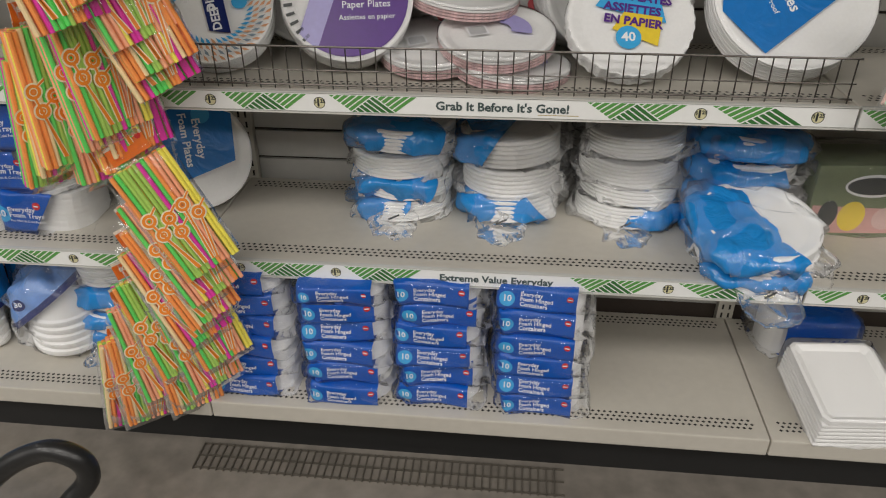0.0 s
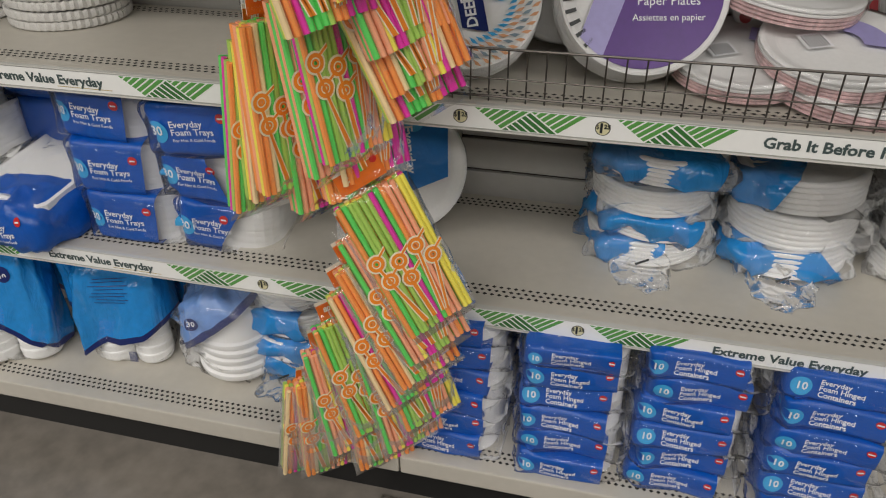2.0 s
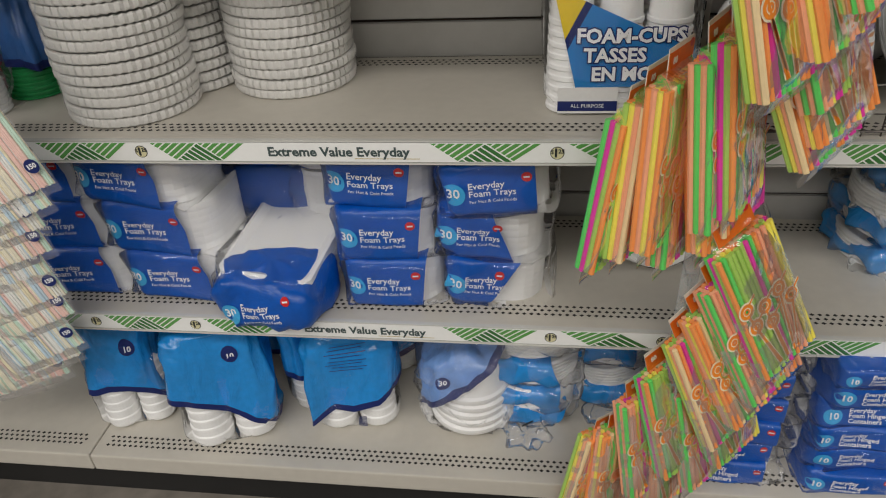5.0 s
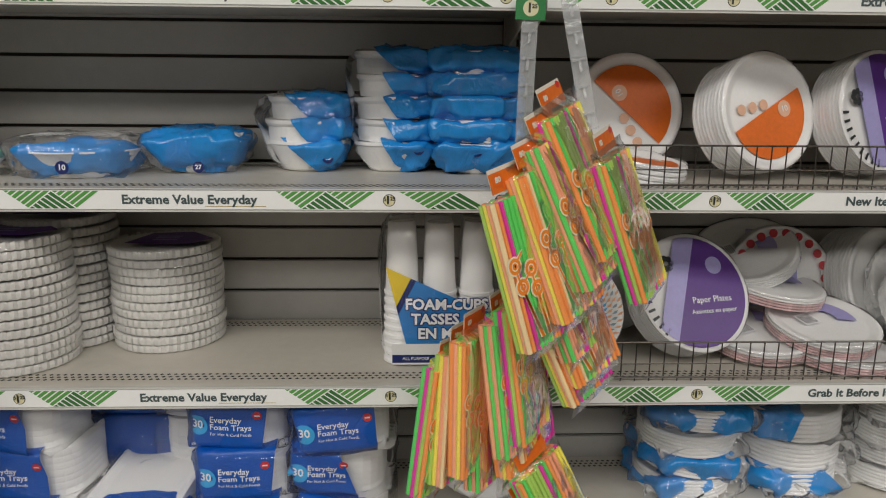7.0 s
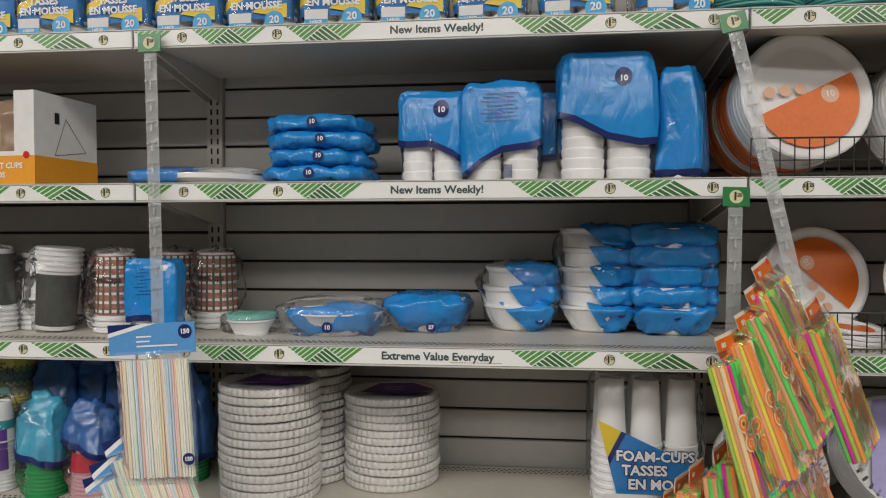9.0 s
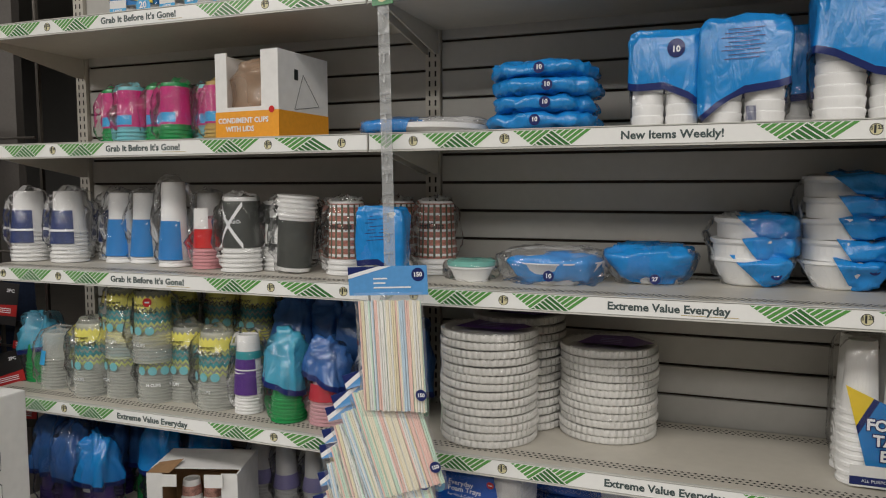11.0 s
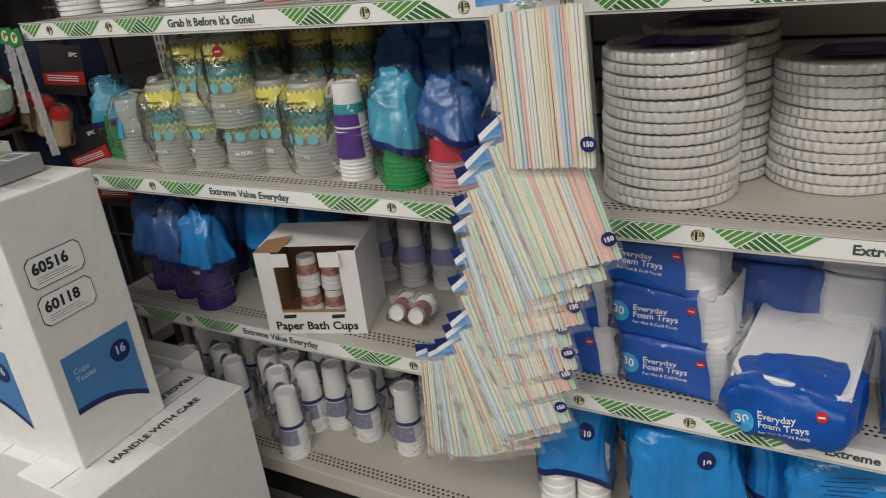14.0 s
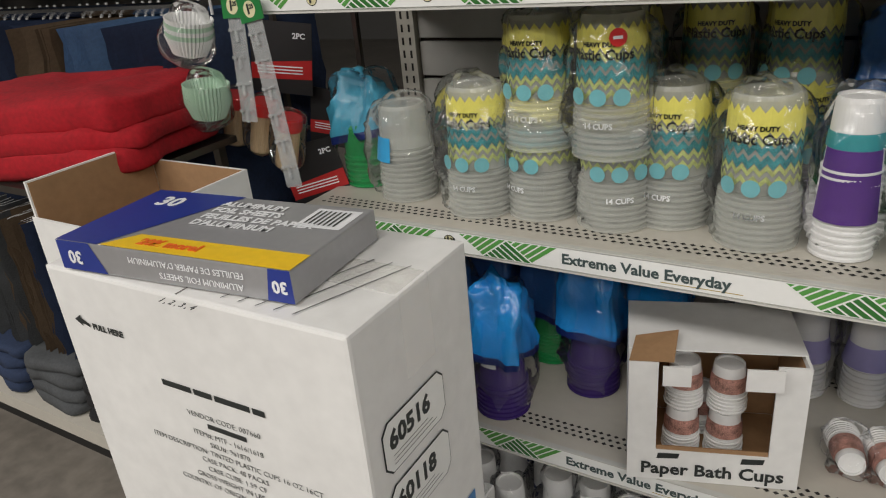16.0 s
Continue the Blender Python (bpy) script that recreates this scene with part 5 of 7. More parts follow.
cup_sleeve(pose(-0.56, 0.16, D3), 0.038, 0.03, 0.13, 6, 0.009, mat("pink_ribs", (0.62, 0.3, 0.32), 0.5), "short sleeve of red cups with a white card", GP, ((0.055, 0.105, RED, -180, 180), (0.106, 0.16, PAPERW, -45, 45)), (), True, 6)
cup_sleeve(pose(-0.435, 0.14, D3), 0.052, 0.042, 0.19, 5, 0.012, PAPERW, "paper hot cups with a dark crossed print", GP, ((0.0615, 0.18, XPRINT, -180, 180), (0.066, 0.174, WHITE_INK, -55, 40, -0.007), (0.174, 0.066, WHITE_INK, -55, 40, -0.007)), (("To Go", 0.13, 0.02, WHITE_INK),), True, 7)
cup_sleeve(pose(-0.35, 0.2, D3), 0.048, 0.04, 0.18, 5, 0.012, PAPERW, "paper hot cups with a grey back panel", GP, ((0.0615, 0.17, XPRINT, -180, 180), (0.066, 0.164, WHITE_INK, -60, 30, -0.007), (0.07, 0.12, LABEL, -40, 40, 0.00001, 0.003)), (), True, 8)
cup_sleeve(Matrix.Translation((-0.27, 0.15, D3 + 0.195)) @ pose(0, 0, 0, 180, 5, 0), 0.05, 0.04, 0.19, 5, 0.012, PAPERW, "upturned pack of dark printed hot cups", GP, ((0.0615, 0.18, XPRINT, -180, 180), (0.066, 0.174, WHITE_INK, -55, 40, -0.007), (0.174, 0.066, WHITE_INK, -55, 40, -0.007)), (("Cups", 0.12, 0.018, WHITE_INK),), True, 9)
for x, y in ((-0.145, 0.17), (-0.05, 0.27), (0.06, 0.26), (-0.215, 0.27)):
    cup_sleeve(pose(x, y, D3), 0.05, 0.04, 0.18, 3, 0.013, PAPERW, "paper hot cups in red and brown plaid", GP, ((0.04, 0.175, PLAID, -180, 180), *[(0.046 + 0.02 * q, 0.052 + 0.02 * q, PAPERW, -180, 180, 0.00001, 0.0022) for q in range(7)], *[(0.042, 0.173, PLAIDG, -90 + 20 * q, -83 + 20 * q, 0.00001, 0.0026) for q in range(9)]), (("HotCups", 0.12, 0.019, INK),), True, 10)
cup_bag(pose(-0.02, 0.12, D3), 0.11, 0.17, 33, 0.03, -0.3, "blue bag of cups behind the hanging strip", False)

# third shelf: plastic cups, coloured cups
CLEARCUP = mat("clear_cup_plastic", (0.80, 0.82, 0.76), 0.12, var=0.05, alpha=0.36)
LEAF = mat("leaf_print", (0.45, 0.50, 0.18), 0.35, var=0.6, scale=70)
TEALP = mat("teal_leaf_print", (0.05, 0.25, 0.27), 0.35, var=0.6, scale=80)
LEMON = mat("lemon_print", (0.80, 0.74, 0.16), 0.35, var=0.1)
BADGE = mat("aqua_badge", (0.18, 0.5, 0.55), 0.35)


def plastic_cups(x, y, h, seed, z=0.0, sticker=False):
    k = h / 0.2
    ob = cup_sleeve(pose(x, y, D2 + z), 0.053, 0.042, h, 9, 0.0085, CLEARCUP, "clear plastic cups with a yellow and teal leaf print", "plastic cup packs", ((0.095 * k, 0.103 * k, LEAF, -180, 180, 0.009, 0.0015), (0.110 * k, 0.117 * k, LEAF, -180, 180, 0.009, 0.0015), (0.119 * k, 0.130 * k, TEALP, -180, 180, 0.009, 0.0016), (0.136 * k, 0.146 * k, TEALP, -180, 180, 0.009, 0.0017), (0.148 * k, 0.154 * k, LEAF, -180, 180, 0.009, 0.0018), (0.158 * k, 0.19 * k, LEMON, -180, 180, 0.009, 0.0019)), (("HEAVY DUTY", 0.162 * k, 0.0085, INK), ("Plastic Cups", 0.148 * k, 0.0185, INK), ("14 CUPS", 0.05, 0.011, WHITE_INK)), True, seed)
    bm = bmesh.new()
    for a in (-32, 0, 32):
        disc(bm, pose(0.056 * math.sin(math.radians(a)), -0.056 * math.cos(math.radians(a)), 0.088, 90, 0, a), 0.0115, 0, 16)
    part("badge", bm, BADGE, ob)
    if not sticker:
        return ob
    bm = bmesh.new()
    disc(bm, pose(0.049 * math.sin(0.5), -0.049 * math.cos(0.5) - 0.003, h * 0.86, 84, 0, 28), 0.0115, 0, 18)
    bar(bm, -0.006, 0.006, -0.002, 0.002, 0, 1)
    for v in bm.verts[-4:]:
        v.co = pose(0.049 * math.sin(0.5), -0.049 * math.cos(0.5) - 0.0036, h * 0.86, 84, 0, 28) @ v.co
    part("price_sticker", bm, [RED, WHITE_INK], ob, "round red price sticker")
    return ob


a1 = plastic_cups(-0.908, 0.10, 0.2, 1)
for x, y, z in ((-0.50, 0.115, 0), (-0.62, 0.15, 0), (-0.81, 0.12, 0), (-0.695, 0.115, 0), (-0.73, 0.24, 0), (-0.60, 0.28, 0), (-0.48, 0.26, 0), (-0.85, 0.26, 0)):
    copy_thing(a1, pose(x, y, D2 + z, 0, 0, random.uniform(-35, 35)))
a2 = plastic_cups(-0.81, 0.12, 0.19, 2, 0.108)
for x, y, rz in ((-0.60, 0.28, 10), (-0.48, 0.27, -20), (-0.73, 0.25, 30)):
    copy_thing(a2, pose(x, y, D2 + 0.108, 0, 0, rz))
plastic_cups(-0.695, 0.10, 0.19, 3, 0.110, True)
cup_sleeve(pose(-0.397, 0.105, D2), 0.036, 0.027, 0.2, 14, 0.0085, PAPERW, "tall sleeve of small white cups with a purple band", GP, ((0.05, 0.14, PURPLE, -65, 65), (0.14, 0.16, TEAL, -180, 180)), (), True, 11)
GCUP = mat("green_cup_plastic", (0.02, 0.28, 0.08), 0.25, var=0.2)
RCUP = mat("red_cup_plastic", (0.5, 0.03, 0.05), 0.25, var=0.2)
BAGT = mat("teal_bag_film", (0.06, 0.34, 0.50), 0.28, var=0.12, bump=0.7, bscale=10, coat=0.4, dist=0.012, crease=True)
BAGB = mat("slate_blue_film", (0.035, 0.13, 0.38), 0.28, var=0.12, bump=0.7, bscale=10, coat=0.4, dist=0.012, crease=True)
CG = "coloured cup bags"
cup_sleeve(pose(-0.267, 0.085, D2), 0.043, 0.036, 0.205, 7, 0.009, GCUP, "green plastic cups in a teal printed bag", CG, (), (), True, 12, bag=(BAGT, NAVY, 0.085, 0.25))
cup_sleeve(pose(-0.165, 0.10, D2), 0.045, 0.037, 0.19, 7, 0.009, mat("pale_pink_ribs", (0.6, 0.35, 0.38), 0.4), "red plastic cups in a slate blue bag", CG, ((0.06, 0.1, RCUP, -180, 180),), (), True, 13, bag=(BAGB, NAVY, 0.105, 0.3))
cup_sleeve(pose(-1.17, 0.16, D2), 0.045, 0.05, 0.19, 6, 0.01, GCUP, "green cups in a loose teal bag", CG, (), (), True, 14, bag=(BAGT, NAVY, 0.09, -0.2))
cup_sleeve(pose(-1.06, 0.12, D2), 0.048, 0.04, 0.16, 10, 0.009, CLEARCUP, "stack of plain clear plastic cups", CG, ((0.07, 0.11, CYAN, -50, 0),), (), True, 15)
cup_sleeve(pose(-0.98, 0.2, D2), 0.045, 0.036, 0.18, 8, 0.009, CLEARCUP, "stack of plain clear plastic cups", CG, (), (), True, 16)
for k, (x, y, h) in enumerate(((-0.36, 0.28, 0.28), (-0.27, 0.30, 0.27), (-0.18, 0.29, 0.27), (-0.08, 0.27, 0.28), (0.0, 0.22, 0.25))):
    cup_sleeve(pose(x, y, D2), 0.05, 0.042, h, 7, 0.009, (GCUP, RCUP)[k % 2], "cups in a dark blue bag at the back", CG, (), (), False, 30 + k, bag=(BAGB, NAVY, 0.07, 0.2))
cup_sleeve(pose(-0.045, 0.12, D2), 0.045, 0.036, 0.19, 8, 0.01, PAPERW, "white paper cups printed with a dark blue panel", GP, ((0.06, 0.15, NV, -70, 60),), (), True, 17)

# second shelf of the first bay
VIO = mat("violet_cup_plastic", (0.05, 0.025, 0.16), 0.25, var=0.2)
for k, (x, y, h) in enumerate(((-0.875, 0.068, 0.235), (-0.99, 0.10, 0.25), (-0.985, 0.25, 0.26), (-0.86, 0.26, 0.27), (-0.755, 0.19, 0.26), (-0.81, 0.32, 0.25), (-0.67, 0.28, 0.27), (-1.09, 0.12, 0.26), (-1.09, 0.26, 0.26))):
    cup_sleeve(pose(x, y, D1), 0.046, 0.038, h, 7, 0.009, VIO if k not in (3, 5) else GCUP, "violet plastic cups in a blue printed bag", CG, ((0.1, 0.125, LABEL, -25, 15),) if k in (0, 1) else (), (), True, 40 + k, bag=((SKY, NAVY, 0.12, 0.15) if k in (0, 4, 6) else (BAGB, NAVY, 0.1, 0.1)))
for x, y in ((-0.43, 0.32), (-0.34, 0.33), (-0.52, 0.33)):
    cup_sleeve(pose(x, y, D1), 0.035, 0.027, 0.2, 7, 0.01, PAPERW, "white paper cups with a lilac band at the back", GP, ((0.07, 0.11, LILAC, -180, 180),), (), True, 18)
cup_sleeve(pose(-0.25, 0.32, D1), 0.036, 0.029, 0.18, 3, 0.012, FOAM, "foam cups in a blue and yellow sleeve", GP, ((0.06, 0.15, CYAN, -180, 180), (0.15, 0.19, YELLOW, -180, 180)), (), True, 19)

# open display box of small bath cups
def bath_box(m):
    ob = thing("bath_cup_box", m, "open white cardboard display box of paper bath cups", "display box")
    w, d, h = 0.235, 0.175, 0.205
    bm = bmesh.new()
    t = 0.004
    box(bm, -w / 2, w / 2, d / 2 - t, d / 2, 0, h)
    box(bm, -w / 2, -w / 2 + t, -d / 2 + t, d / 2 - t, 0, h)
    box(bm, w / 2 - t, w / 2, -d / 2 + t, d / 2 - t, 0, h)
    box(bm, -w / 2 + t, w / 2 - t, -d / 2 + t, d / 2 - t, 0, t)
    box(bm, -w / 2, w / 2, -d / 2, -d / 2 + t, 0, 0.055)
    box(bm, -w / 2, -w / 2 + 0.04, -d / 2, -d / 2 + t, 0.055, h)
    box(bm, w / 2 - 0.042, w / 2, -d / 2, -d / 2 + t, 0.055, h)
    part("carton", bm, CARTON, ob)
    bm = bmesh.new()
    box(bm, -w / 2 + 0.0045, w / 2 - 0.0045, d / 2 - 0.0055, d / 2 - 0.0045, 0.005, h - 0.01)
    for sx in (-1, 1):
        box(bm, sx * (w / 2 - 0.005) - 0.0006, sx * (w / 2 - 0.005) + 0.0006, -d / 2 + 0.006, d / 2 - 0.007, 0.006, h - 0.01)
    box(bm, -w / 2 + 0.006, w / 2 - 0.006, -d / 2 + 0.006, d / 2 - 0.007, 0.0045, 0.0055)
    box(bm, -w / 2 + 0.041, w / 2 - 0.043, -d / 2 + 0.001, -d / 2 + 0.003, 0.0552, 0.062)
    quad(bm, [(-w / 2, -d / 2, h + 0.001), (-w / 2 + 0.06, -d / 2, h + 0.001), (-w / 2 + 0.07, -d / 2 + 0.07, h + 0.012), (-w / 2 + 0.01, -d / 2 + 0.06, h + 0.006)])
    part("inner_board", bm, KRAFT, ob)
    bm = bmesh.new()
    box(bm, -w / 2 + 0.045, -0.035, -d / 2 - 0.012, -d / 2 - 0.009, h - 0.03, h + 0.001)
    box(bm, 0.035, w / 2 - 0.035, -d / 2 - 0.01, -d / 2 - 0.007, h - 0.033, h + 0.001)
    box(bm, -w / 2, w / 2, -d / 2 + 0.03, d / 2 - 0.006, h + 0.0005, h + 0.0025)
    part("flap", bm, CARTON, ob)
    bm = bmesh.new()
    write(bm, "Paper Bath Cups", 0.029, at_front(0, -d / 2 - 0.0012, 0.021), 0, bold=0.0007)
    for x in (-0.06, 0.055):
        quad(bm, [(x - 0.016, -d / 2 - 0.0012, 0.04), (x + 0.014, -d / 2 - 0.0012, 0.042), (x + 0.016, -d / 2 - 0.0012, 0.051), (x - 0.014, -d / 2 - 0.0012, 0.05)])
    part("lettering", bm, INK, ob)
    return ob


bath_box(pose(-0.543, 0.103, D1, 0, 0, 18))
for x, y, z, lay in ((-0.575, 0.085, 0.006, 0), (-0.515, 0.10, 0.006, 0), (-0.575, 0.09, 0.084, 0), (-0.515, 0.105, 0.084, 0), (-0.56, 0.145, 0.006, 0)):
    cup_sleeve(pose(x, y, D1 + z), 0.028, 0.022, 0.075, 5, 0.006, PAPERW, "small printed paper bath cups inside the box", "bath cups", ((0.035, 0.06, mat("bath_print", (0.42, 0.22, 0.18), 0.5, var=0.95, scale=60), -180, 180),), (), False, 21)
for x in (-0.36, -0.31):
    cup_sleeve(Matrix.Translation((x, 0.17, D1 + 0.03)) @ pose(0, 0, 0, 80, 0, 12), 0.024, 0.018, 0.085, 5, 0.006, PAPERW, "bagged bath cups lying on the shelf", "bath cups", ((0.035, 0.075, mat("bath_print", (0.35, 0.12, 0.1), 0.5), -180, 180),), (), True, 22)

# bottom shelf of the first bay: bagged upturned paper cups
u0 = cup_sleeve(pose(-0.637, -0.005, D0), 0.035, 0.026, 0.185, 9, 0.0085, PAPERW, "bagged white paper cups standing upside down", "upturned paper cups", ((0.045, 0.085, mat("mauve_label", (0.25, 0.25, 0.36), 0.5, var=0.4), -60, 60), (0.088, 0.098, NAVY, -180, 180)), (), True, 23)
spots = [(-0.655, 0.10), (-0.597, 0.133), (-0.497, 0.118), (-0.367, 0.11), (-0.72, 0.06)]
spots += [(-1.1 + 0.083 * i + 0.02 * (j % 2) + random.uniform(-0.012, 0.012), (0.19, 0.265, 0.345)[j] + random.uniform(-0.012, 0.012)) for j in range(3) for i in range(8 - j // 2)]
spots += [(-0.80, 0.12), (-0.87, 0.06), (-0.95, 0.1), (-1.04, 0.06), (-0.73, 0.13)]
for x, y in spots:
    copy_thing(u0, pose(x, y, D0, 0, 0, random.uniform(-40, 40)))
for x, y in ((-0.38, 0.32), (-0.27, 0.31), (-0.16, 0.31), (-0.05, 0.3)):
    cup_sleeve(pose(x, y, D0), 0.05, 0.038, 0.22, 2, 0.012, FOAM, "foam cups in a blue and yellow sleeve", GP, ((0.05, 0.15, CYAN, -180, 180), (0.15, 0.19, YELLOW, -180, 180)), (), True, 24)

# fifth shelf of the first bay: box of condiment cups, pink cup packs
ob = thing("condiment_cup_box", pose(-0.328, 0.135, D4, 0, 0, -5), "open white and orange cardboard box of condiment cups", "display box")
w, d, h = 0.188, 0.2, 0.205
bm = bmesh.new()
for a in ((-w / 2, w / 2, d / 2 - 0.004, d / 2, 0, h), (w / 2 - 0.004, w / 2, -d / 2 + 0.004, d / 2 - 0.004, 0, h), (-w / 2, -w / 2 + 0.004, -d / 2 + 0.004, d / 2 - 0.004, 0, h), (-w / 2, w / 2, -d / 2, -d / 2 + 0.004, 0, 0.075), (w / 2 - 0.05, w / 2, -d / 2, -d / 2 + 0.004, 0.075, h), (-w / 2, -w / 2 + 0.035, -d / 2, -d / 2 + 0.004, 0.075, h)):
    box(bm, *a)
part("carton", bm, CARTON, ob)
bm = bmesh.new()
box(bm, -w / 2 - 0.001, w / 2 + 0.001, -d / 2 - 0.001, d / 2 + 0.001, 0.0, 0.065)
part("orange_base", bm, mat("box_amber", (0.85, 0.36, 0.02), 0.45, var=0.08), ob)
bm = bmesh.new()
write(bm, "CONDIMENT CUPS", 0.0175, at_front(-0.01, -d / 2 - 0.0022, 0.043), 0, bold=0.0005)
write(bm, "WITH LIDS", 0.0175, at_front(-0.02, -d / 2 - 0.0022, 0.023), 0, bold=0.0005)
disc(bm, at_front(w * 0.4, -d / 2 - 0.0022, 0.066), 0.008, 2)
rr = pose(w / 2 + 0.0012, 0, 0) @ pose(0, 0, 0, 90, 0, 90)
for p, q in (((-0.04, 0.07), (0.06, 0.085)), ((0.06, 0.085), (-0.005, 0.155)), ((-0.005, 0.155), (-0.04, 0.07))):
    rod(bm, rr @ Vector((*p, 0)), rr @ Vector((*q, 0)), 0.0006, 4, 1)
quad(bm, [rr @ Vector((a, b, 0)) for a, b in ((-0.04, 0.14), (-0.025, 0.14), (-0.025, 0.165), (-0.04, 0.165))], 1)
part("lettering", bm, [WHITE_INK, INK, RED], ob)
part("bagged_content", pouch(0.16, 0.13, 0.17, 82, 0.014, 0.6, 34, 22, 18), film("amber_wrap", haze=0.35, hazecol=(0.7, 0.5, 0.35)), ob, "crumpled clear bag of cups", smooth=True, m=pose(-0.01, 0, 0.02))
PINK = mat("pink_cup_plastic", (0.55, 0.03, 0.2), 0.3, var=0.2)
for k, (x, y) in enumerate(((-0.60, 0.10), (-0.53, 0.16), (-0.475, 0.12), (-0.68, 0.14), (-0.76, 0.12), (-0.62, 0.24), (-0.84, 0.15))):
    cup_sleeve(pose(x, y, D4), 0.042, 0.034, 0.15, 4, 0.01, (GCUP, BADGE, mat("ochre_cup", (0.5, 0.35, 0.1), 0.4))[k % 3], "small party cups with a bright pink print", CG, ((0.045, 0.14, PINK, -180, 180), (0.05, 0.075, CYAN, -40, 40)), (), True, 25 + k)

# ---- clip strips and hanging straw packs ----
STRIPM = film("strip_plastic", gloss=0.5, haze=0.35, hazecol=(0.62, 0.64, 0.64), rough=0.2, bscale=15)
TAGG = mat("tag_green", (0.02, 0.2, 0.05), 0.3, coat=0.3)


def clip_strip(top, bottom, label, w=0.026, teeth=10):
    """A notched clear strip hung from the price channel, with a green price card."""
    top, bottom = Vector(top), Vector(bottom)
    run = bottom - top
    turn = (-run).to_track_quat("Z", "Y").to_matrix().to_4x4()
    length = run.length
    ax = math.degrees(math.atan2(run.x, -run.z))
    lean = math.degrees(math.atan2(run.y, -run.z))
    ob = thing("clip_strip", Matrix.Translation(top) @ pose(0, 0, 0, lean, -ax, 0), label, "clip strip", "hanging clip strips")
    bm = bmesh.new()
    box(bm, -w / 2, w / 2, -0.0006, 0.0006, -length, 0)
    part("strip", bm, STRIPM, ob)
    bm = bmesh.new()
    box(bm, -w * 0.34, w * 0.34, -0.0042, -0.0012, -0.0025, 0)
    box(bm, -w * 0.08, w * 0.08, -0.0046, -0.0012, -0.02, -0.0025)
    box(bm, -w * 0.42, -w * 0.2, -0.006, -0.0042, -0.004, 0.001)
    clip = as_mesh(bm, STRIPM, "clip")
    for k in range(int(length / 0.042)):
        part("clip", clip, None, ob, m=pose(0, 0, -0.03 - k * 0.042))
    bm = bmesh.new()
    box(bm, -0.024, 0.024, -0.004, -0.0012, -0.014, 0.022, 0)
    disc(bm, at_front(0, -0.0046, 0.004), 0.0125, 1)
    write(bm, "1", 0.02, at_front(-0.002, -0.0054, 0.004), 2, bold=0.0008)
    write(bm, "25", 0.009, at_front(0.006, -0.0054, 0.007), 2, bold=0.0003)
    part("price_card", bm, [TAGG, TAGY, INK], ob, "green price card")
    return ob


clip_strip((0.045, -0.016, 1.842), (0.066, -0.035, 1.25), "long clear clip strip with a green price card")
clip_strip((1.186, -0.016, 1.845), (1.283, -0.08, 1.34), "clear clip strip slanting down to the straws")
clip_strip((1.192, -0.016, 1.522), (1.155, -0.095, 0.42), "clear clip strip hidden behind hanging straws")

NEON = [mat("neon_" + n, c, 0.28, var=0.06, coat=0.4) for n, c in (("green", (0.13, 0.72, 0.14)), ("orange", (0.98, 0.34, 0.09)), ("magenta", (0.82, 0.05, 0.42)), ("yellow", (0.95, 0.84, 0.12)), ("salmon", (0.98, 0.43, 0.25)), ("cream", (0.93, 0.72, 0.40)), ("lime", (0.42, 0.66, 0.13)))]
PASTEL = [mat("pastel_" + n, c, 0.4, var=0.05) for n, c in (("cream", (0.84, 0.79, 0.62)), ("mint", (0.58, 0.78, 0.64)), ("rose", (0.86, 0.57, 0.50)), ("sky", (0.52, 0.68, 0.80)), ("straw", (0.82, 0.74, 0.50)), ("white", (0.84, 0.84, 0.80)))]
RING_O, RING_W = mat("ring_orange", (0.90, 0.27, 0.02), 0.35), mat("ring_white", (0.90, 0.80, 0.60), 0.4)


STRAWS = {}


def one_straw(rad, length, material):
    key = (rad, length, material.name)
    if key not in STRAWS:
        bm = bmesh.new()
        rod(bm, (0, 0, -length), (0, 0, 0), rad, 7)
        STRAWS[key] = as_mesh(bm, material, "straw")
    return STRAWS[key]


def straw_bundle(w, length, count, layers, rad, mats, seed, weights, jit=0.003):
    """The front layer as straws with their places, and the layers behind as one mesh."""
    random.seed(seed)
    bm, front, run = bmesh.new(), [], []
    for l in range(layers):
        for k in range(count):
            if not run:
                run = [random.choices(range(len(mats)), weights)[0]] * random.choice((1, 1, 2, 2))
            mi = run.pop()
            x = -w / 2 + rad + (w - 2 * rad) * k / (count - 1) + random.uniform(-0.001, 0.001)
            lean = random.uniform(-0.5, 0.5)
            if l == 0:
                front.append((one_straw(rad, length - 0.004, mats[mi]), pose(x, random.uniform(-0.0008, 0.0008), random.uniform(-jit, 0.0), 0, lean, 0)))
            else:
                rod(bm, (x, l * rad * 1.8, -length + random.uniform(0, jit)), (x, l * rad * 1.8, random.uniform(-jit, 0.0)), rad, 6, mi)
    return as_mesh(bm, mats, "straw_bundle"), front


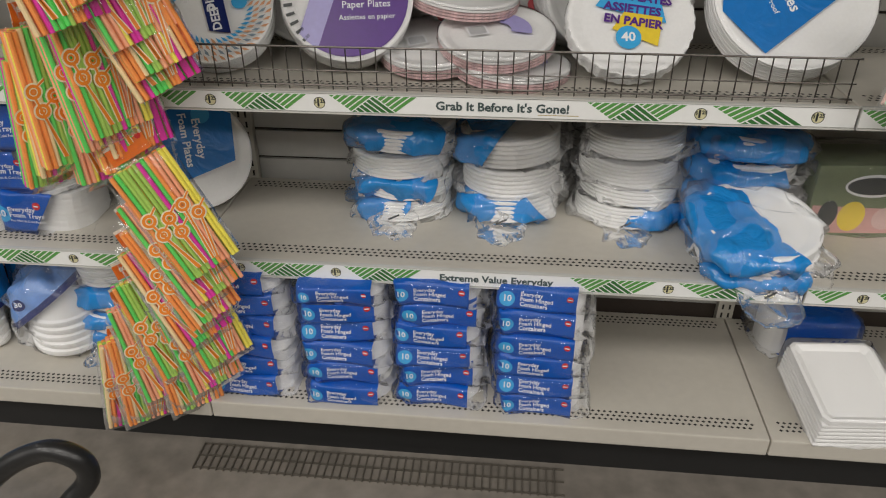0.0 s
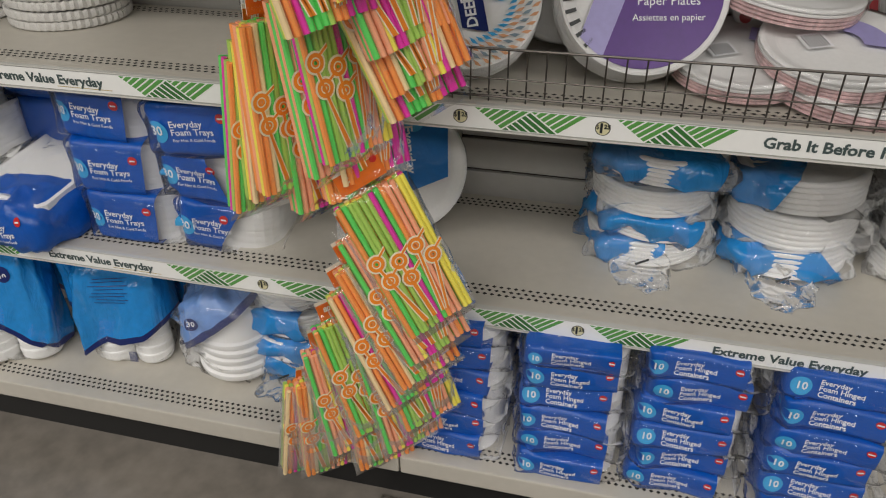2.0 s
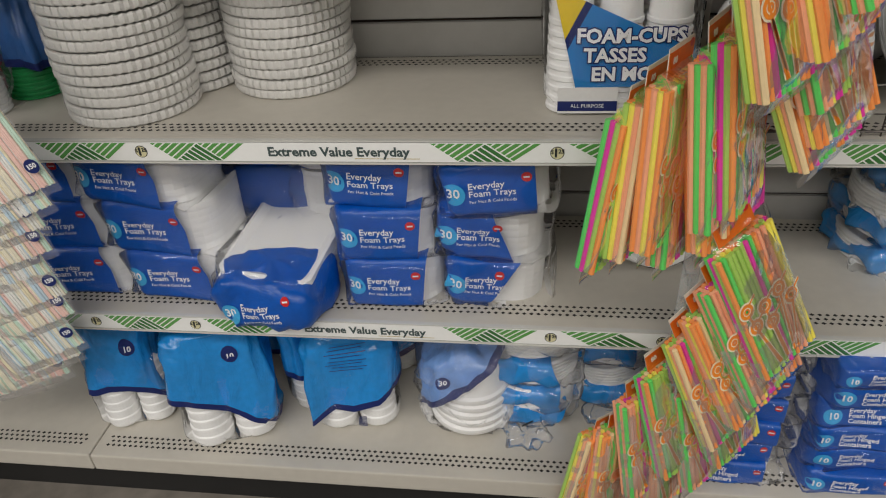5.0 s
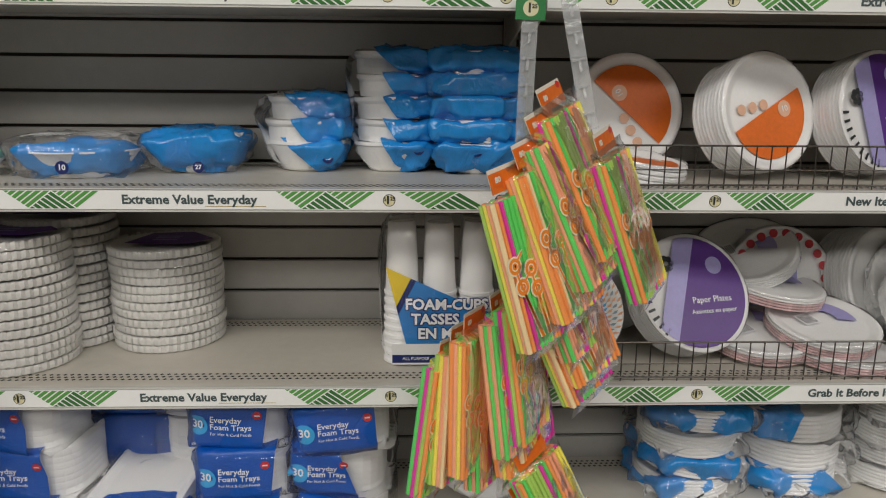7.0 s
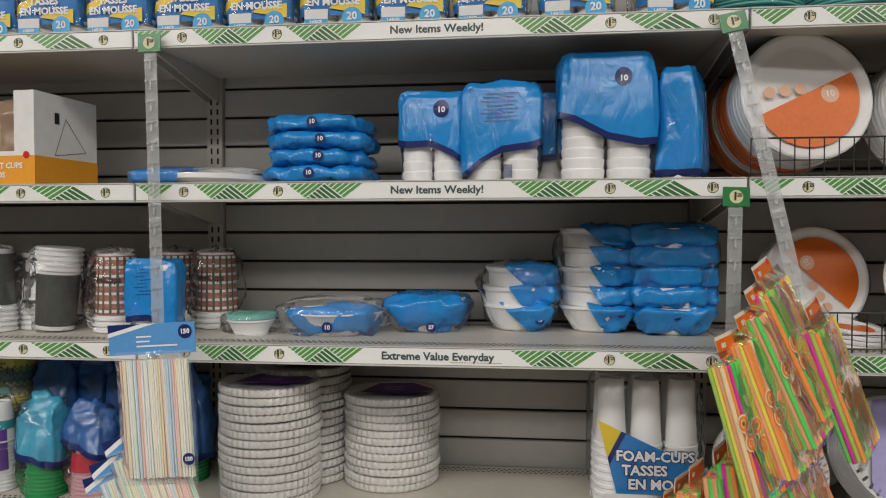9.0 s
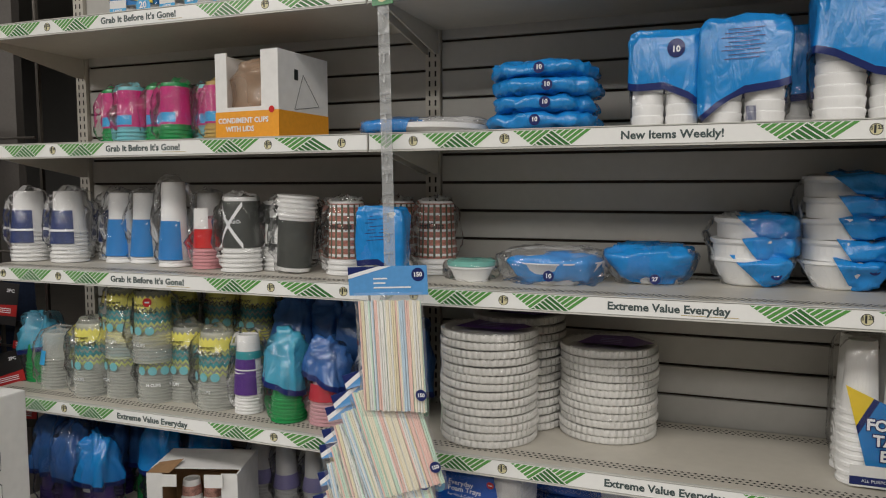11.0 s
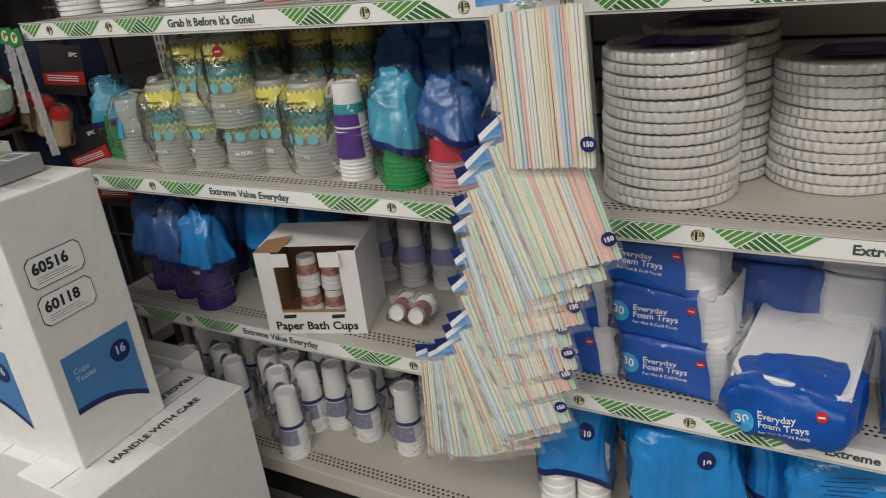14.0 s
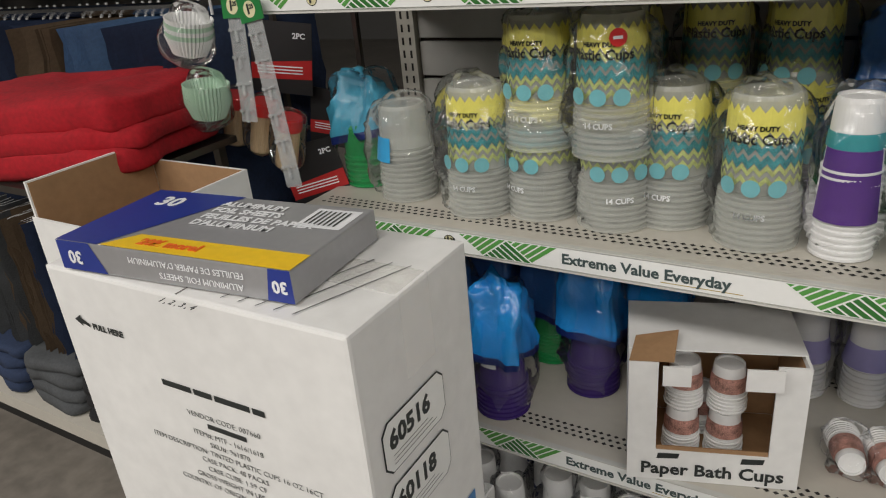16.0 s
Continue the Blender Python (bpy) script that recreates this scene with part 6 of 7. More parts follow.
def ring_print(w, length):
    """Printed loops with stems, as on the face of the neon bags."""
    bm = bmesh.new()
    y = -0.0162
    spots = ((-0.043, -0.118), (-0.037, -0.152), (-0.012, -0.132), (-0.008, -0.164), (0.020, -0.124), (0.036, -0.150))
    for i, (x, z) in enumerate(spots):
        for r0, r1, mi, dy in ((0.0150, 0.0, 1, 0), (0.0122, 0.0070, 0, -0.0006), (0.0052, 0.0024, 0, -0.0006)):
            n = 18
            outer = [Vector((x + r0 * math.cos(2 * math.pi * k / n), y + dy, z + r0 * math.sin(2 * math.pi * k / n))) for k in range(n)]
            if r1:
                inner = [Vector((x + r1 * math.cos(2 * math.pi * k / n), y + dy, z + r1 * math.sin(2 * math.pi * k / n))) for k in range(n)]
                for k in range(n):
                    quad(bm, [outer[k], outer[(k + 1) % n], inner[(k + 1) % n], inner[k]], mi)
            else:
                pts = [Vector((x + 0.0035 * math.cos(2 * math.pi * k / n), y, z + 0.0035 * math.sin(2 * math.pi * k / n))) for k in range(n)]
                for k in range(n):
                    quad(bm, [outer[k], outer[(k + 1) % n], pts[(k + 1) % n], pts[k]], mi)
        for sx, mi, dy, ww in ((0, 1, 0.0003, 0.0036), (0, 0, -0.0002, 0.0019)):
            x2, z2 = x * 0.5, -0.238
            quad(bm, [(x - ww, y + dy, z - 0.009), (x + ww, y + dy, z - 0.009), (x2 + ww, y + dy, z2), (x2 - ww, y + dy, z2)], mi)
            quad(bm, [(x + 0.006, y + dy, z + 0.006 - ww), (x + 0.022, y + dy, z + 0.016 - ww), (x + 0.022, y + dy, z + 0.016 + ww), (x + 0.006, y + dy, z + 0.006 + ww)], mi)
    return as_mesh(bm, [RING_O, RING_W], "loop_print")


def bag_film(w, length, t, seed, skin=None):
    """The puckered clear front sheet of a flat bag."""
    bm = bmesh.new()
    nx, nz = 14, 28
    g = {}
    for side in (-1,):
        for i in range(nx + 1):
            for j in range(nz + 1):
                u, v = i / nx * 2 - 1, j / nz
                bulge = t * math.sqrt(max(0, 1 - u ** 4)) * (1 - abs(2 * v - 1) ** 6)
                q = noise.noise(Vector((u * 3, v * 9, seed * 3.7 + side)))
                x = u * w / 2 * (1 + 0.03 * noise.noise(Vector((0, v * 11, seed))))
                g[side, i, j] = bm.verts.new((x, side * (bulge + 0.0008) - 0.001 + q * 0.0026 + 0.0012 * abs(noise.noise(Vector((u * 7, v * 16, seed + 5)))), -v * length))
        for i in range(nx):
            for j in range(nz):
                f = (g[side, i, j], g[side, i + 1, j], g[side, i + 1, j + 1], g[side, i, j + 1])
                bm.faces.new(f if side < 0 else tuple(reversed(f)))
    return as_mesh(bm, skin or STRAWFILM, "clear_film", True)


STRAWFILM = film("straw_bag_film", gloss=0.6, haze=0.0, rough=0.1, bscale=14)
NEON_M = [straw_bundle(0.110, 0.236, 13, 4, 0.0043, NEON, k + 71, w) for k, w in enumerate(((5, 3, 3, 2, 6, 2, 3), (3, 3, 4, 2, 7, 2, 2), (5, 4, 2, 3, 5, 2, 4), (4, 3, 3, 2, 6, 3, 3)))]
RINGS = ring_print(0.1, 0.2)
BAGN = [bag_film(0.126, 0.272, 0.0175, k) for k in range(3)]
bm = bmesh.new()
box(bm, -0.036, 0.036, -0.0016, -0.0004, -0.012, 0.024, 0)
box(bm, -0.036, 0.036, -0.0022, -0.0017, -0.012, 0.018, 1)
disc(bm, at_front(-0.02, -0.0026, 0.006), 0.0115, 2)
write(bm, "80", 0.012, at_front(-0.02, -0.0033, 0.0065), 0, bold=0.0004)
disc(bm, at_front(0.027, -0.0026, 0.016), 0.0055, 3)
HEADN = as_mesh(bm, [mat("header_white", (0.75, 0.7, 0.6), 0.4), ORANGE, mat("header_deep_orange", (0.72, 0.13, 0.01), 0.4), RED], "header_card")


def hang(top, bottom, y, yaw, length):
    """Pose of a pack hung at its header so that it runs from top to bottom, each (x, z)."""
    dx, dz = bottom[0] - top[0], bottom[1] - top[1]
    a = math.degrees(math.atan2(dx, -dz))
    return Matrix.Translation((top[0], y, top[1])) @ pose(0, 0, 0, 0, -a, 0) @ pose(0, 0, 0, 0, 0, yaw)


def neon_pack(k, m):
    ob = thing("straw_pack", m, "clear bag of neon striped drinking straws with an orange header", "straw pack", "hanging neon straw packs")
    tagged(part("inner_straw", NEON_M[k % 4][0], None, ob, m=pose(0, -0.0105, -0.02)), kind="stuff")
    for me, m1 in NEON_M[k % 4][1]:
        part("straw", me, None, ob, m=pose(0, -0.0105, -0.02) @ m1)
    part("loop_print", RINGS, None, ob, "printed orange loops")
    part("clear_film", BAGN[k % 3], None, ob, shadow=False)
    part("header_card", HEADN, None, ob, "orange and white header card")
    return ob


NEONS = (
    (1.197, 1.387, 1.305, 1.150, -0.120, 50), (1.179, 1.349, 1.283, 1.113, -0.145, 48), (1.159, 1.308, 1.245, 1.071, -0.165, 45), (1.124, 1.272, 1.193, 1.028, -0.185, 40), (1.289, 1.318, 1.388, 1.049, -0.095, 53), (1.175, 1.230, 1.265, 1.000, -0.125, 46), (1.190, 1.180, 1.285, 0.955, -0.115, 36), (1.180, 1.140, 1.275, 0.925, -0.105, 38),
    (1.168, 1.088, 1.206, 0.821, -0.102, 58), (1.147, 1.062, 1.180, 0.794, -0.097, 58), (1.104, 1.030, 1.104, 0.760, -0.102, 58), (1.084, 1.000, 1.070, 0.730, -0.078, 58), (1.066, 0.972, 1.033, 0.704, -0.072, 56), (1.128, 0.985, 1.137, 0.715, -0.068, 54), (1.155, 1.010, 1.193, 0.743, -0.070, 52), (1.175, 1.040, 1.217, 0.773, -0.070, 50),
    (1.205, 0.793, 1.323, 0.550, -0.100, 36), (1.200, 0.729, 1.318, 0.486, -0.092, 36), (1.187, 0.669, 1.301, 0.424, -0.085, 38), (1.170, 0.616, 1.271, 0.365, -0.080, 40), (1.140, 0.536, 1.205, 0.274, -0.075, 40), (1.115, 0.469, 1.153, 0.203, -0.070, 40), (1.093, 0.382, 1.084, 0.112, -0.062, 40), (1.070, 0.357, 1.028, 0.089, -0.055, 40), (1.215, 0.555, 1.294, 0.297, -0.060, 40), (1.200, 0.485, 1.256, 0.221, -0.055, 40), (1.170, 0.415, 1.194, 0.146, -0.050, 38))
for k, (xt, zt, xb, zb, y, yaw) in enumerate(NEONS):
    if k < 8:
        xt, xb, y = xt + 0.018, xb + 0.018, y + 0.012
    neon_pack(k, hang((xt, zt), (xb, zb), y, yaw, 0.26))

PAST_M = [straw_bundle(0.134, 0.228, 32, 2, 0.00212, PASTEL, 40 + k, w) for k, w in enumerate(((5, 3, 2, 2, 2, 4), (4, 2, 3, 1, 2, 4), (4, 5, 1, 2, 1, 5)))]
PASTELFILM = film("pastel_bag_film", gloss=0.6, haze=0.10, rough=0.09, bscale=16)
BAGP = [bag_film(0.148, 0.255, 0.0085, 7 + k, PASTELFILM) for k in range(3)]
bm = bmesh.new()
box(bm, -0.085, 0.085, -0.0016, -0.0004, -0.006, 0.052, 0)
quad(bm, [(-0.085, -0.0022, 0.052), (-0.085, -0.0022, 0.036), (-0.02, -0.0022, 0.052)], 1)
quad(bm, [(-0.085, -0.0021, 0.036), (-0.085, -0.0021, 0.028), (0.01, -0.0021, 0.052), (-0.02, -0.0021, 0.052)], 2)
disc(bm, at_front(0.066, -0.0022, 0.034), 0.0135, 1)
write(bm, "150", 0.0125, at_front(0.066, -0.003, 0.034), 2, bold=0.0004)
for k in range(3):
    bar_w = (0.03, 0.026, 0.08)[k]
    quad(bm, [(-0.03, -0.0022, 0.026 - k * 0.009), (-0.03 + bar_w, -0.0022, 0.026 - k * 0.009), (-0.03 + bar_w, -0.0022, 0.029 - k * 0.009), (-0.03, -0.0022, 0.029 - k * 0.009)], 2)
HEADP = as_mesh(bm, [mat("header_blue", (0.10, 0.33, 0.68), 0.35, coat=0.3), NAVY, WHITE_INK], "header_card")
bm = bmesh.new()
disc(bm, at_front(0.061, -0.0105, -0.205), 0.0115, 0)
write(bm, "150", 0.0105, at_front(0.061, -0.0113, -0.205), 1, bold=0.0004)
SEAL = as_mesh(bm, [NAVY, WHITE_INK], "count_seal")


bm = bmesh.new()
box(bm, -0.074, 0.074, -0.0016, -0.0004, -0.006, 0.024, 0)
quad(bm, [(-0.074, -0.0022, 0.024), (-0.074, -0.0022, 0.006), (-0.03, -0.0022, 0.024)], 1)
quad(bm, [(-0.074, -0.0021, 0.006), (-0.074, -0.0021, -0.004), (-0.008, -0.0021, 0.024), (-0.03, -0.0021, 0.024)], 2)
HEADP2 = as_mesh(bm, [MATS["header_blue"], NAVY, WHITE_INK], "header_card")


def pastel_pack(k, m):
    ob = thing("straw_pack", m, "clear bag of pastel striped straws with a blue header", "straw pack", "hanging pastel straw packs")
    tagged(part("inner_straw", PAST_M[k % 3][0], None, ob, m=pose(0, 0, -0.016)), kind="stuff")
    for me, m1 in PAST_M[k % 3][1]:
        part("straw", me, None, ob, m=pose(0, 0, -0.016) @ m1)
    part("clear_film", BAGP[k % 3], None, ob, shadow=False)
    part("count_seal", SEAL, None, ob)
    part("header_card", HEADP if k == 0 else HEADP2, None, ob, "blue and white header card")
    return ob


PASTELS = (
    (0.103, 1.238, 0.118, 0.985, 2), (0.072, 1.059, 0.146, 0.848, 8), (0.042, 1.014, 0.126, 0.790, 9), (0.026, 0.980, 0.099, 0.737, 10), (0.015, 0.930, 0.093, 0.672, 12), (0.005, 0.889, 0.065, 0.623, 13), (-0.002, 0.831, 0.074, 0.580, 14),
    (-0.017, 0.778, 0.066, 0.541, 15), (-0.030, 0.701, 0.051, 0.464, 16), (-0.044, 0.671, 0.031, 0.425, 18), (-0.067, 0.628, -0.017, 0.372, 20), (-0.090, 0.601, -0.079, 0.332, 22), (-0.120, 0.591, -0.130, 0.327, 26))
for k, (xt, zt, xb, zb, yaw) in enumerate(PASTELS):
    y = -0.126 if k == 0 else -0.116 + 0.005 * k            # each pack lies behind the one that hangs above it
    pastel_pack(k, hang((xt, zt), (xb, zb), y, yaw, 0.26))
clip_strip((0.066, -0.036, 1.246), (-0.10, -0.045, 0.6), "clear clip strip behind the pastel straws")

# pastel pack edge at the fourth bay
pastel_pack(1, hang((2.545, 1.13), (2.50, 0.87), -0.06, 0, 0.26))
pastel_pack(2, hang((2.56, 1.10), (2.53, 0.85), -0.05, 0, 0.26))
clip_strip((2.52, -0.016, 1.522), (2.53, -0.05, 1.1), "clear clip strip with a green price card")

# fourth bay: tissue box and odd packs
ob = thing("tissue_box", pose(2.61, 0.28, D1, 0, 0, 4), "green and pink patterned tissue box under clear film", "tissue box")
part("carton", rbox(-0.12, 0.12, -0.06, 0.06, 0, 0.16, 0.004), mat("tissue_green", (0.16, 0.2, 0.1), 0.5, var=0.2), ob)
bm = bmesh.new()
quad(bm, [(-0.115, -0.061, 0.005), (0.115, -0.061, 0.005), (0.115, -0.061, 0.06), (-0.115, -0.061, 0.07)], 0)
disc(bm, at_front(-0.03, -0.0616, 0.045), 0.028, 1, rx=0.035)
disc(bm, at_front(0.04, -0.0616, 0.04), 0.026, 2)
disc(bm, at_front(-0.08, -0.0616, 0.05), 0.02, 4, rx=0.032)
disc(bm, at_front(-0.0, -0.0616, 0.115), 0.06, 3, rx=0.026)
disc(bm, at_front(-0.0, -0.0622, 0.115), 0.055, 4, rx=0.02)
part("printed_face", bm, [mat("blush", (0.6, 0.33, 0.3), 0.5), YELLOW, mat("pale_pink", (0.65, 0.45, 0.42), 0.5), WHITE_INK, INK], ob)
part("clear_wrap", pouch(0.28, 0.16, 0.17, 93, 0.008, 0.25), MILKY, ob, smooth=True, shadow=False)

# ---- cartons stacked at the end of the aisle ----
def closed_carton(name, m, w, d, h, label):
    ob = thing(name, m, label, "carton", "stacked cartons")
    part("board", rbox(-w / 2, w / 2, -d / 2, d / 2, 0, h, 0.004), CARTON, ob)
    bm = bmesh.new()
    box(bm, -0.0008, 0.0008, -d / 2 + 0.003, d / 2 - 0.003, h + 0.0001, h + 0.0006, 0)
    part("seam", bm, mat("seam_shadow", (0.2, 0.19, 0.18), 0.8), ob)
    bm = bmesh.new()
    box(bm, -w / 2 + 0.003, w / 2 - 0.003, -0.026, 0.026, h + 0.0008, h + 0.0012)
    for sx in (-1, 1):
        x = sx * (w / 2 + 0.0006)
        quad(bm, [(x, -0.026, h - 0.09), (x, 0.026, h - 0.09), (x, 0.026, h + 0.001), (x, -0.026, h + 0.001)])
    part("tape", bm, film("carton_tape", gloss=0.3, haze=0.12, hazecol=(0.75, 0.73, 0.68)), ob, "clear packing tape", shadow=False)
    return ob


W, Dp, Ht = 0.415, 0.205, 0.54
top_box = closed_carton("white_carton", pose(-0.932, -0.372, 0.456, 0, 0, 1), W, Dp, Ht, "tall white shipping carton with black print and blue panels")
bm = bmesh.new()
y = -Dp / 2 - 0.0012
for k, s in enumerate(("VENDOR CODE: 007660", "", "ITEM#: MTF - 1616/1618", "SKU#: 961870", "ITEM DESCRIPTION: TINTED PLASTIC CUPS 16 OZ 16CT", "CASE PACK: 48 PACKS", "CASE CUBE: 1.59 CF", "GROSS WEIGHT IN LBS: 12.15", "COUNTRY OF ORIGIN, MADE IN MEXICO")):
    if s:
        write(bm, s, 0.0098, at_front(0.025, y, 0.397 - k * 0.0122), 0, bold=-0.0002)
for a, b in ((-0.055, -0.012), (-0.008, 0.018), (0.022, 0.07), (0.074, 0.09)):
    box(bm, a, b, y, y + 0.0004, 0.424, 0.431, 0)
box(bm, 0.0, 0.055, y, y + 0.0004, 0.383, 0.389, 0)
write(bm, "PULL HERE", 0.0105, at_front(-0.125, y, 0.474), 0, bold=0.0003)
quad(bm, [(-0.18, y, 0.478), (-0.168, y, 0.471), (-0.168, y, 0.475), (-0.155, y, 0.472), (-0.155, y, 0.476), (-0.168, y, 0.481), (-0.168, y, 0.485)], 0)
part("lettering", bm, [INK], top_box)
bm = bmesh.new()
side = pose(W / 2 + 0.0014, 0, 0) @ pose(0, 0, 0, 90, 0, 90)
for k, s in enumerate(("60516", "60118")):
    zc = 0.401 - k * 0.073
    mm = side @ pose(-0.024, zc, 0)
    for a, b, mi, dz in ((0.056, 0.0295, 0, 0.0), (0.0545, 0.028, 1, 0.0005)):
        c = 0.01
        quad(bm, [mm @ Vector((px, py, dz)) for px, py in ((-a + c, -b), (a - c, -b), (a, -b + c), (a, b - c), (a - c, b), (-a + c, b), (-a, b - c), (-a, -b + c))], mi)
    write(bm, s, 0.029, mm @ pose(-0.01, 0.006, 0.001), 0, bold=0.001)
    for j in range(3):
        quad(bm, [mm @ Vector((px, py, 0.001)) for px, py in ((-0.042, -0.011 - j * 0.005), (0.02 + 0.008 * j, -0.011 - j * 0.005), (0.02 + 0.008 * j, -0.0102 - j * 0.005), (-0.042, -0.0102 - j * 0.005))], 0)
part("number_label", bm, [INK, LABEL], top_box)


def blue_panel(mm, w, h):
    bm = bmesh.new()
    sag = [(-w / 2 + w * k / 12, 0.3 * h * (1 - k / 12) + 0.016 * math.sin(math.pi * k / 12)) for k in range(13)]
    for lo, hi, mi, dz in ((0.0, None, 0, 0.0), (0.0, 0.012, 1, 0.0005)):      # the field, and a navy band along its curved foot
        for (xa, za), (xb, zb) in zip(sag[:-1], sag[1:]):
            quad(bm, [mm @ Vector(p) for p in ((xa, za, dz), (xb, zb, dz), (xb, h if hi is None else zb + hi, dz), (xa, h if hi is None else za + hi, dz))], mi)
    disc(bm, mm @ pose(w * 0.28, h * 0.72, 0.0008), 0.023, 1)
    write(bm, "16", 0.025, mm @ pose(w * 0.28, h * 0.735, 0.0014), 2, bold=0.0007)
    for k, s in enumerate(("Cups", "Tasses")):
        write(bm, s, 0.0165, mm @ pose(-w * 0.4, h * 0.78 - k * 0.017, 0.001), 2, "LEFT")
    return bm


PANELM = [mat("carton_blue_ink", (0.06, 0.22, 0.50), 0.4, var=0.06), NAVY, mat("pale_blue_ink", (0.45, 0.6, 0.75), 0.4)]
part("blue_panel", blue_panel(side @ pose(0.0, 0.057, 0), 0.153, 0.174), PANELM, top_box, "printed blue panel")
part("blue_panel", blue_panel(at_front(0.015, y, 0.067), 0.15, 0.174), PANELM, top_box, "printed blue panel")
bm = bmesh.new()
for k in range(5):
    quad(bm, [(0.05 + k * 0.022, -0.09, Ht + 0.0014), (0.0515 + k * 0.022, -0.09, Ht + 0.0014), (0.10 + k * 0.022, 0.03, Ht + 0.0014), (0.0985 + k * 0.022, 0.03, Ht + 0.0014)])
write(bm, "1 , 2 , 3 , 4", 0.011, pose(0.02, -0.115, Ht + 0.0014), 0)
part("top_print", bm, INK, top_box)

low_box = closed_carton("white_carton", pose(-0.735, -0.335, 0.0, 0, 0, -2), 0.215, 0.40, 0.455, "white carton printed with handling warnings")
bm = bmesh.new()
mm = pose(0.048, 0.012, 0.4562, 0, 0, 90)
write(bm, "HANDLE WITH CARE", 0.0235, mm, 0, bold=0.0006)
write(bm, "FRAGILE", 0.0245, pose(-0.036, 0.135, 0.4562, 0, 0, -90), 0, bold=0.0006)
part("lettering", bm, [INK], low_box)
closed_carton("white_carton", pose(-0.945, -0.32, 0.0, 0, 0, 1), 0.19, 0.36, 0.4555, "plain white carton under the tall carton")
closed_carton("white_carton", pose(-1.0, -0.09, 0.0, 0, 0, 0), 0.34, 0.055, 0.46, "low white carton standing against the shelf")

# open carton holding folded red clothes
ob = thing("open_carton", pose(-1.25, -0.262, 0.0, 0, 0, 0), "open brown-lined white carton with its flaps up", "carton")
bm = bmesh.new()
w, d, h = 0.205, 0.21, 1.0
for a in ((-w / 2, w / 2, d / 2 - 0.004, d / 2, 0.005, h), (-w / 2, w / 2, -d / 2, -d / 2 + 0.004, 0.005, h - 0.02), (-w / 2, -w / 2 + 0.004, -d / 2 + 0.004, d / 2 - 0.004, 0.005, h + 0.03), (w / 2 - 0.004, w / 2, -d / 2 + 0.004, d / 2 - 0.004, 0.005, h), (-w / 2, w / 2, -d / 2, d / 2, 0, 0.005)):
    box(bm, *a)
part("outer_board", bm, CARTON, ob)
bm = bmesh.new()
for a in ((-w / 2 + 0.005, w / 2 - 0.005, d / 2 - 0.0065, d / 2 - 0.005, 0.01, h), (-w / 2 + 0.005, -w / 2 + 0.0065, -d / 2 + 0.006, d / 2 - 0.008, 0.01, h + 0.028), (w / 2 - 0.0065, w / 2 - 0.005, -d / 2 + 0.006, d / 2 - 0.008, 0.01, h - 0.002), (-w / 2 + 0.006, w / 2 - 0.006, -d / 2 + 0.006, d / 2 - 0.008, 0.60, 0.605)):
    box(bm, *a)
part("inner_board", bm, KRAFT, ob, "brown inner cardboard")
bm = bmesh.new()
box(bm, -1.84, -1.365, -0.30, 0.03, 0.972, 0.984)
for x, y in ((-1.40, 0.015), (-1.40, -0.10), (-1.374, -0.2)):
    box(bm, x - 0.008, x + 0.008, y - 0.008, y + 0.008, 0.0, 0.972)
solid("display_stand", bm, WIRE, "dark wire display stand under the folded clothes", "display stand")
REDC = mat("red_fleece", (0.33, 0.003, 0.010), 0.9, var=0.35, scale=16, bump=0.4, bscale=60)
ob = thing("folded_red_clothes", pose(-1.57, -0.14, 0.985, 0, -3, 16), "pile of folded red fleece clothes on an open carton", "clothes")
for k, h in enumerate((0.05, 0.04, 0.06)):
    part("garment", pouch(0.46 - 0.02 * k, 0.30, h, 100 + k, 0.009, 0.34, 60, 22, 6), REDC, ob, smooth=True, m=pose(0.008 * k, 0, (0, 0.036, 0.062)[k], 0, 2, 3 * k))

# foil sheet box on the carton
ob = thing("foil_box", pose(-0.955, -0.388, 0.9985, 0, 0, 6), "grey, blue and yellow box of aluminium foil sheets", "foil box")
w, d, h = 0.30, 0.15, 0.034
part("carton", rbox(-w / 2, w / 2, -d / 2, d / 2, 0, h, 0.002), mat("foil_box_grey", (0.36, 0.36, 0.37), 0.3, metal=0.3, var=0.06), ob)
bm = bmesh.new()
zt = h + 0.0006
quad(bm, [(-w / 2, -d / 2, zt), (-w * 0.3, -d / 2, zt), (-w * 0.06, d / 2, zt), (-w / 2, d / 2, zt)], 0)
quad(bm, [(-w * 0.29, -d / 2, zt), (w / 2, -d / 2, zt), (w / 2, -d * 0.28, zt), (-w * 0.2, -d * 0.28, zt)], 1)
yf = -d / 2 - 0.0006
quad(bm, [(-w / 2, yf, 0.001), (-w * 0.28, yf, 0.001), (-w * 0.34, yf, h), (-w / 2, yf, h)], 0)
quad(bm, [(w * 0.4, yf, 0.001), (w / 2, yf, 0.001), (w / 2, yf, h), (w * 0.42, yf, h)], 0)
write(bm, "30", 0.034, pose(-w * 0.34, d * 0.28, zt + 0.0006), 2, bold=0.001)
for k, s in enumerate(("ALUMINUM", "FOIL SHEETS", "FEUILLES DE PAPIER", "D'ALUMINIUM")):
    write(bm, s, 0.0165, pose(-w * 0.1, d * 0.34 - k * 0.0175, zt + 0.0006), 2, "LEFT", 0.0005)
write(bm, "20% more!", 0.018, pose(-w * 0.02, -d * 0.39, zt + 0.0006), 3, bold=0.0008)
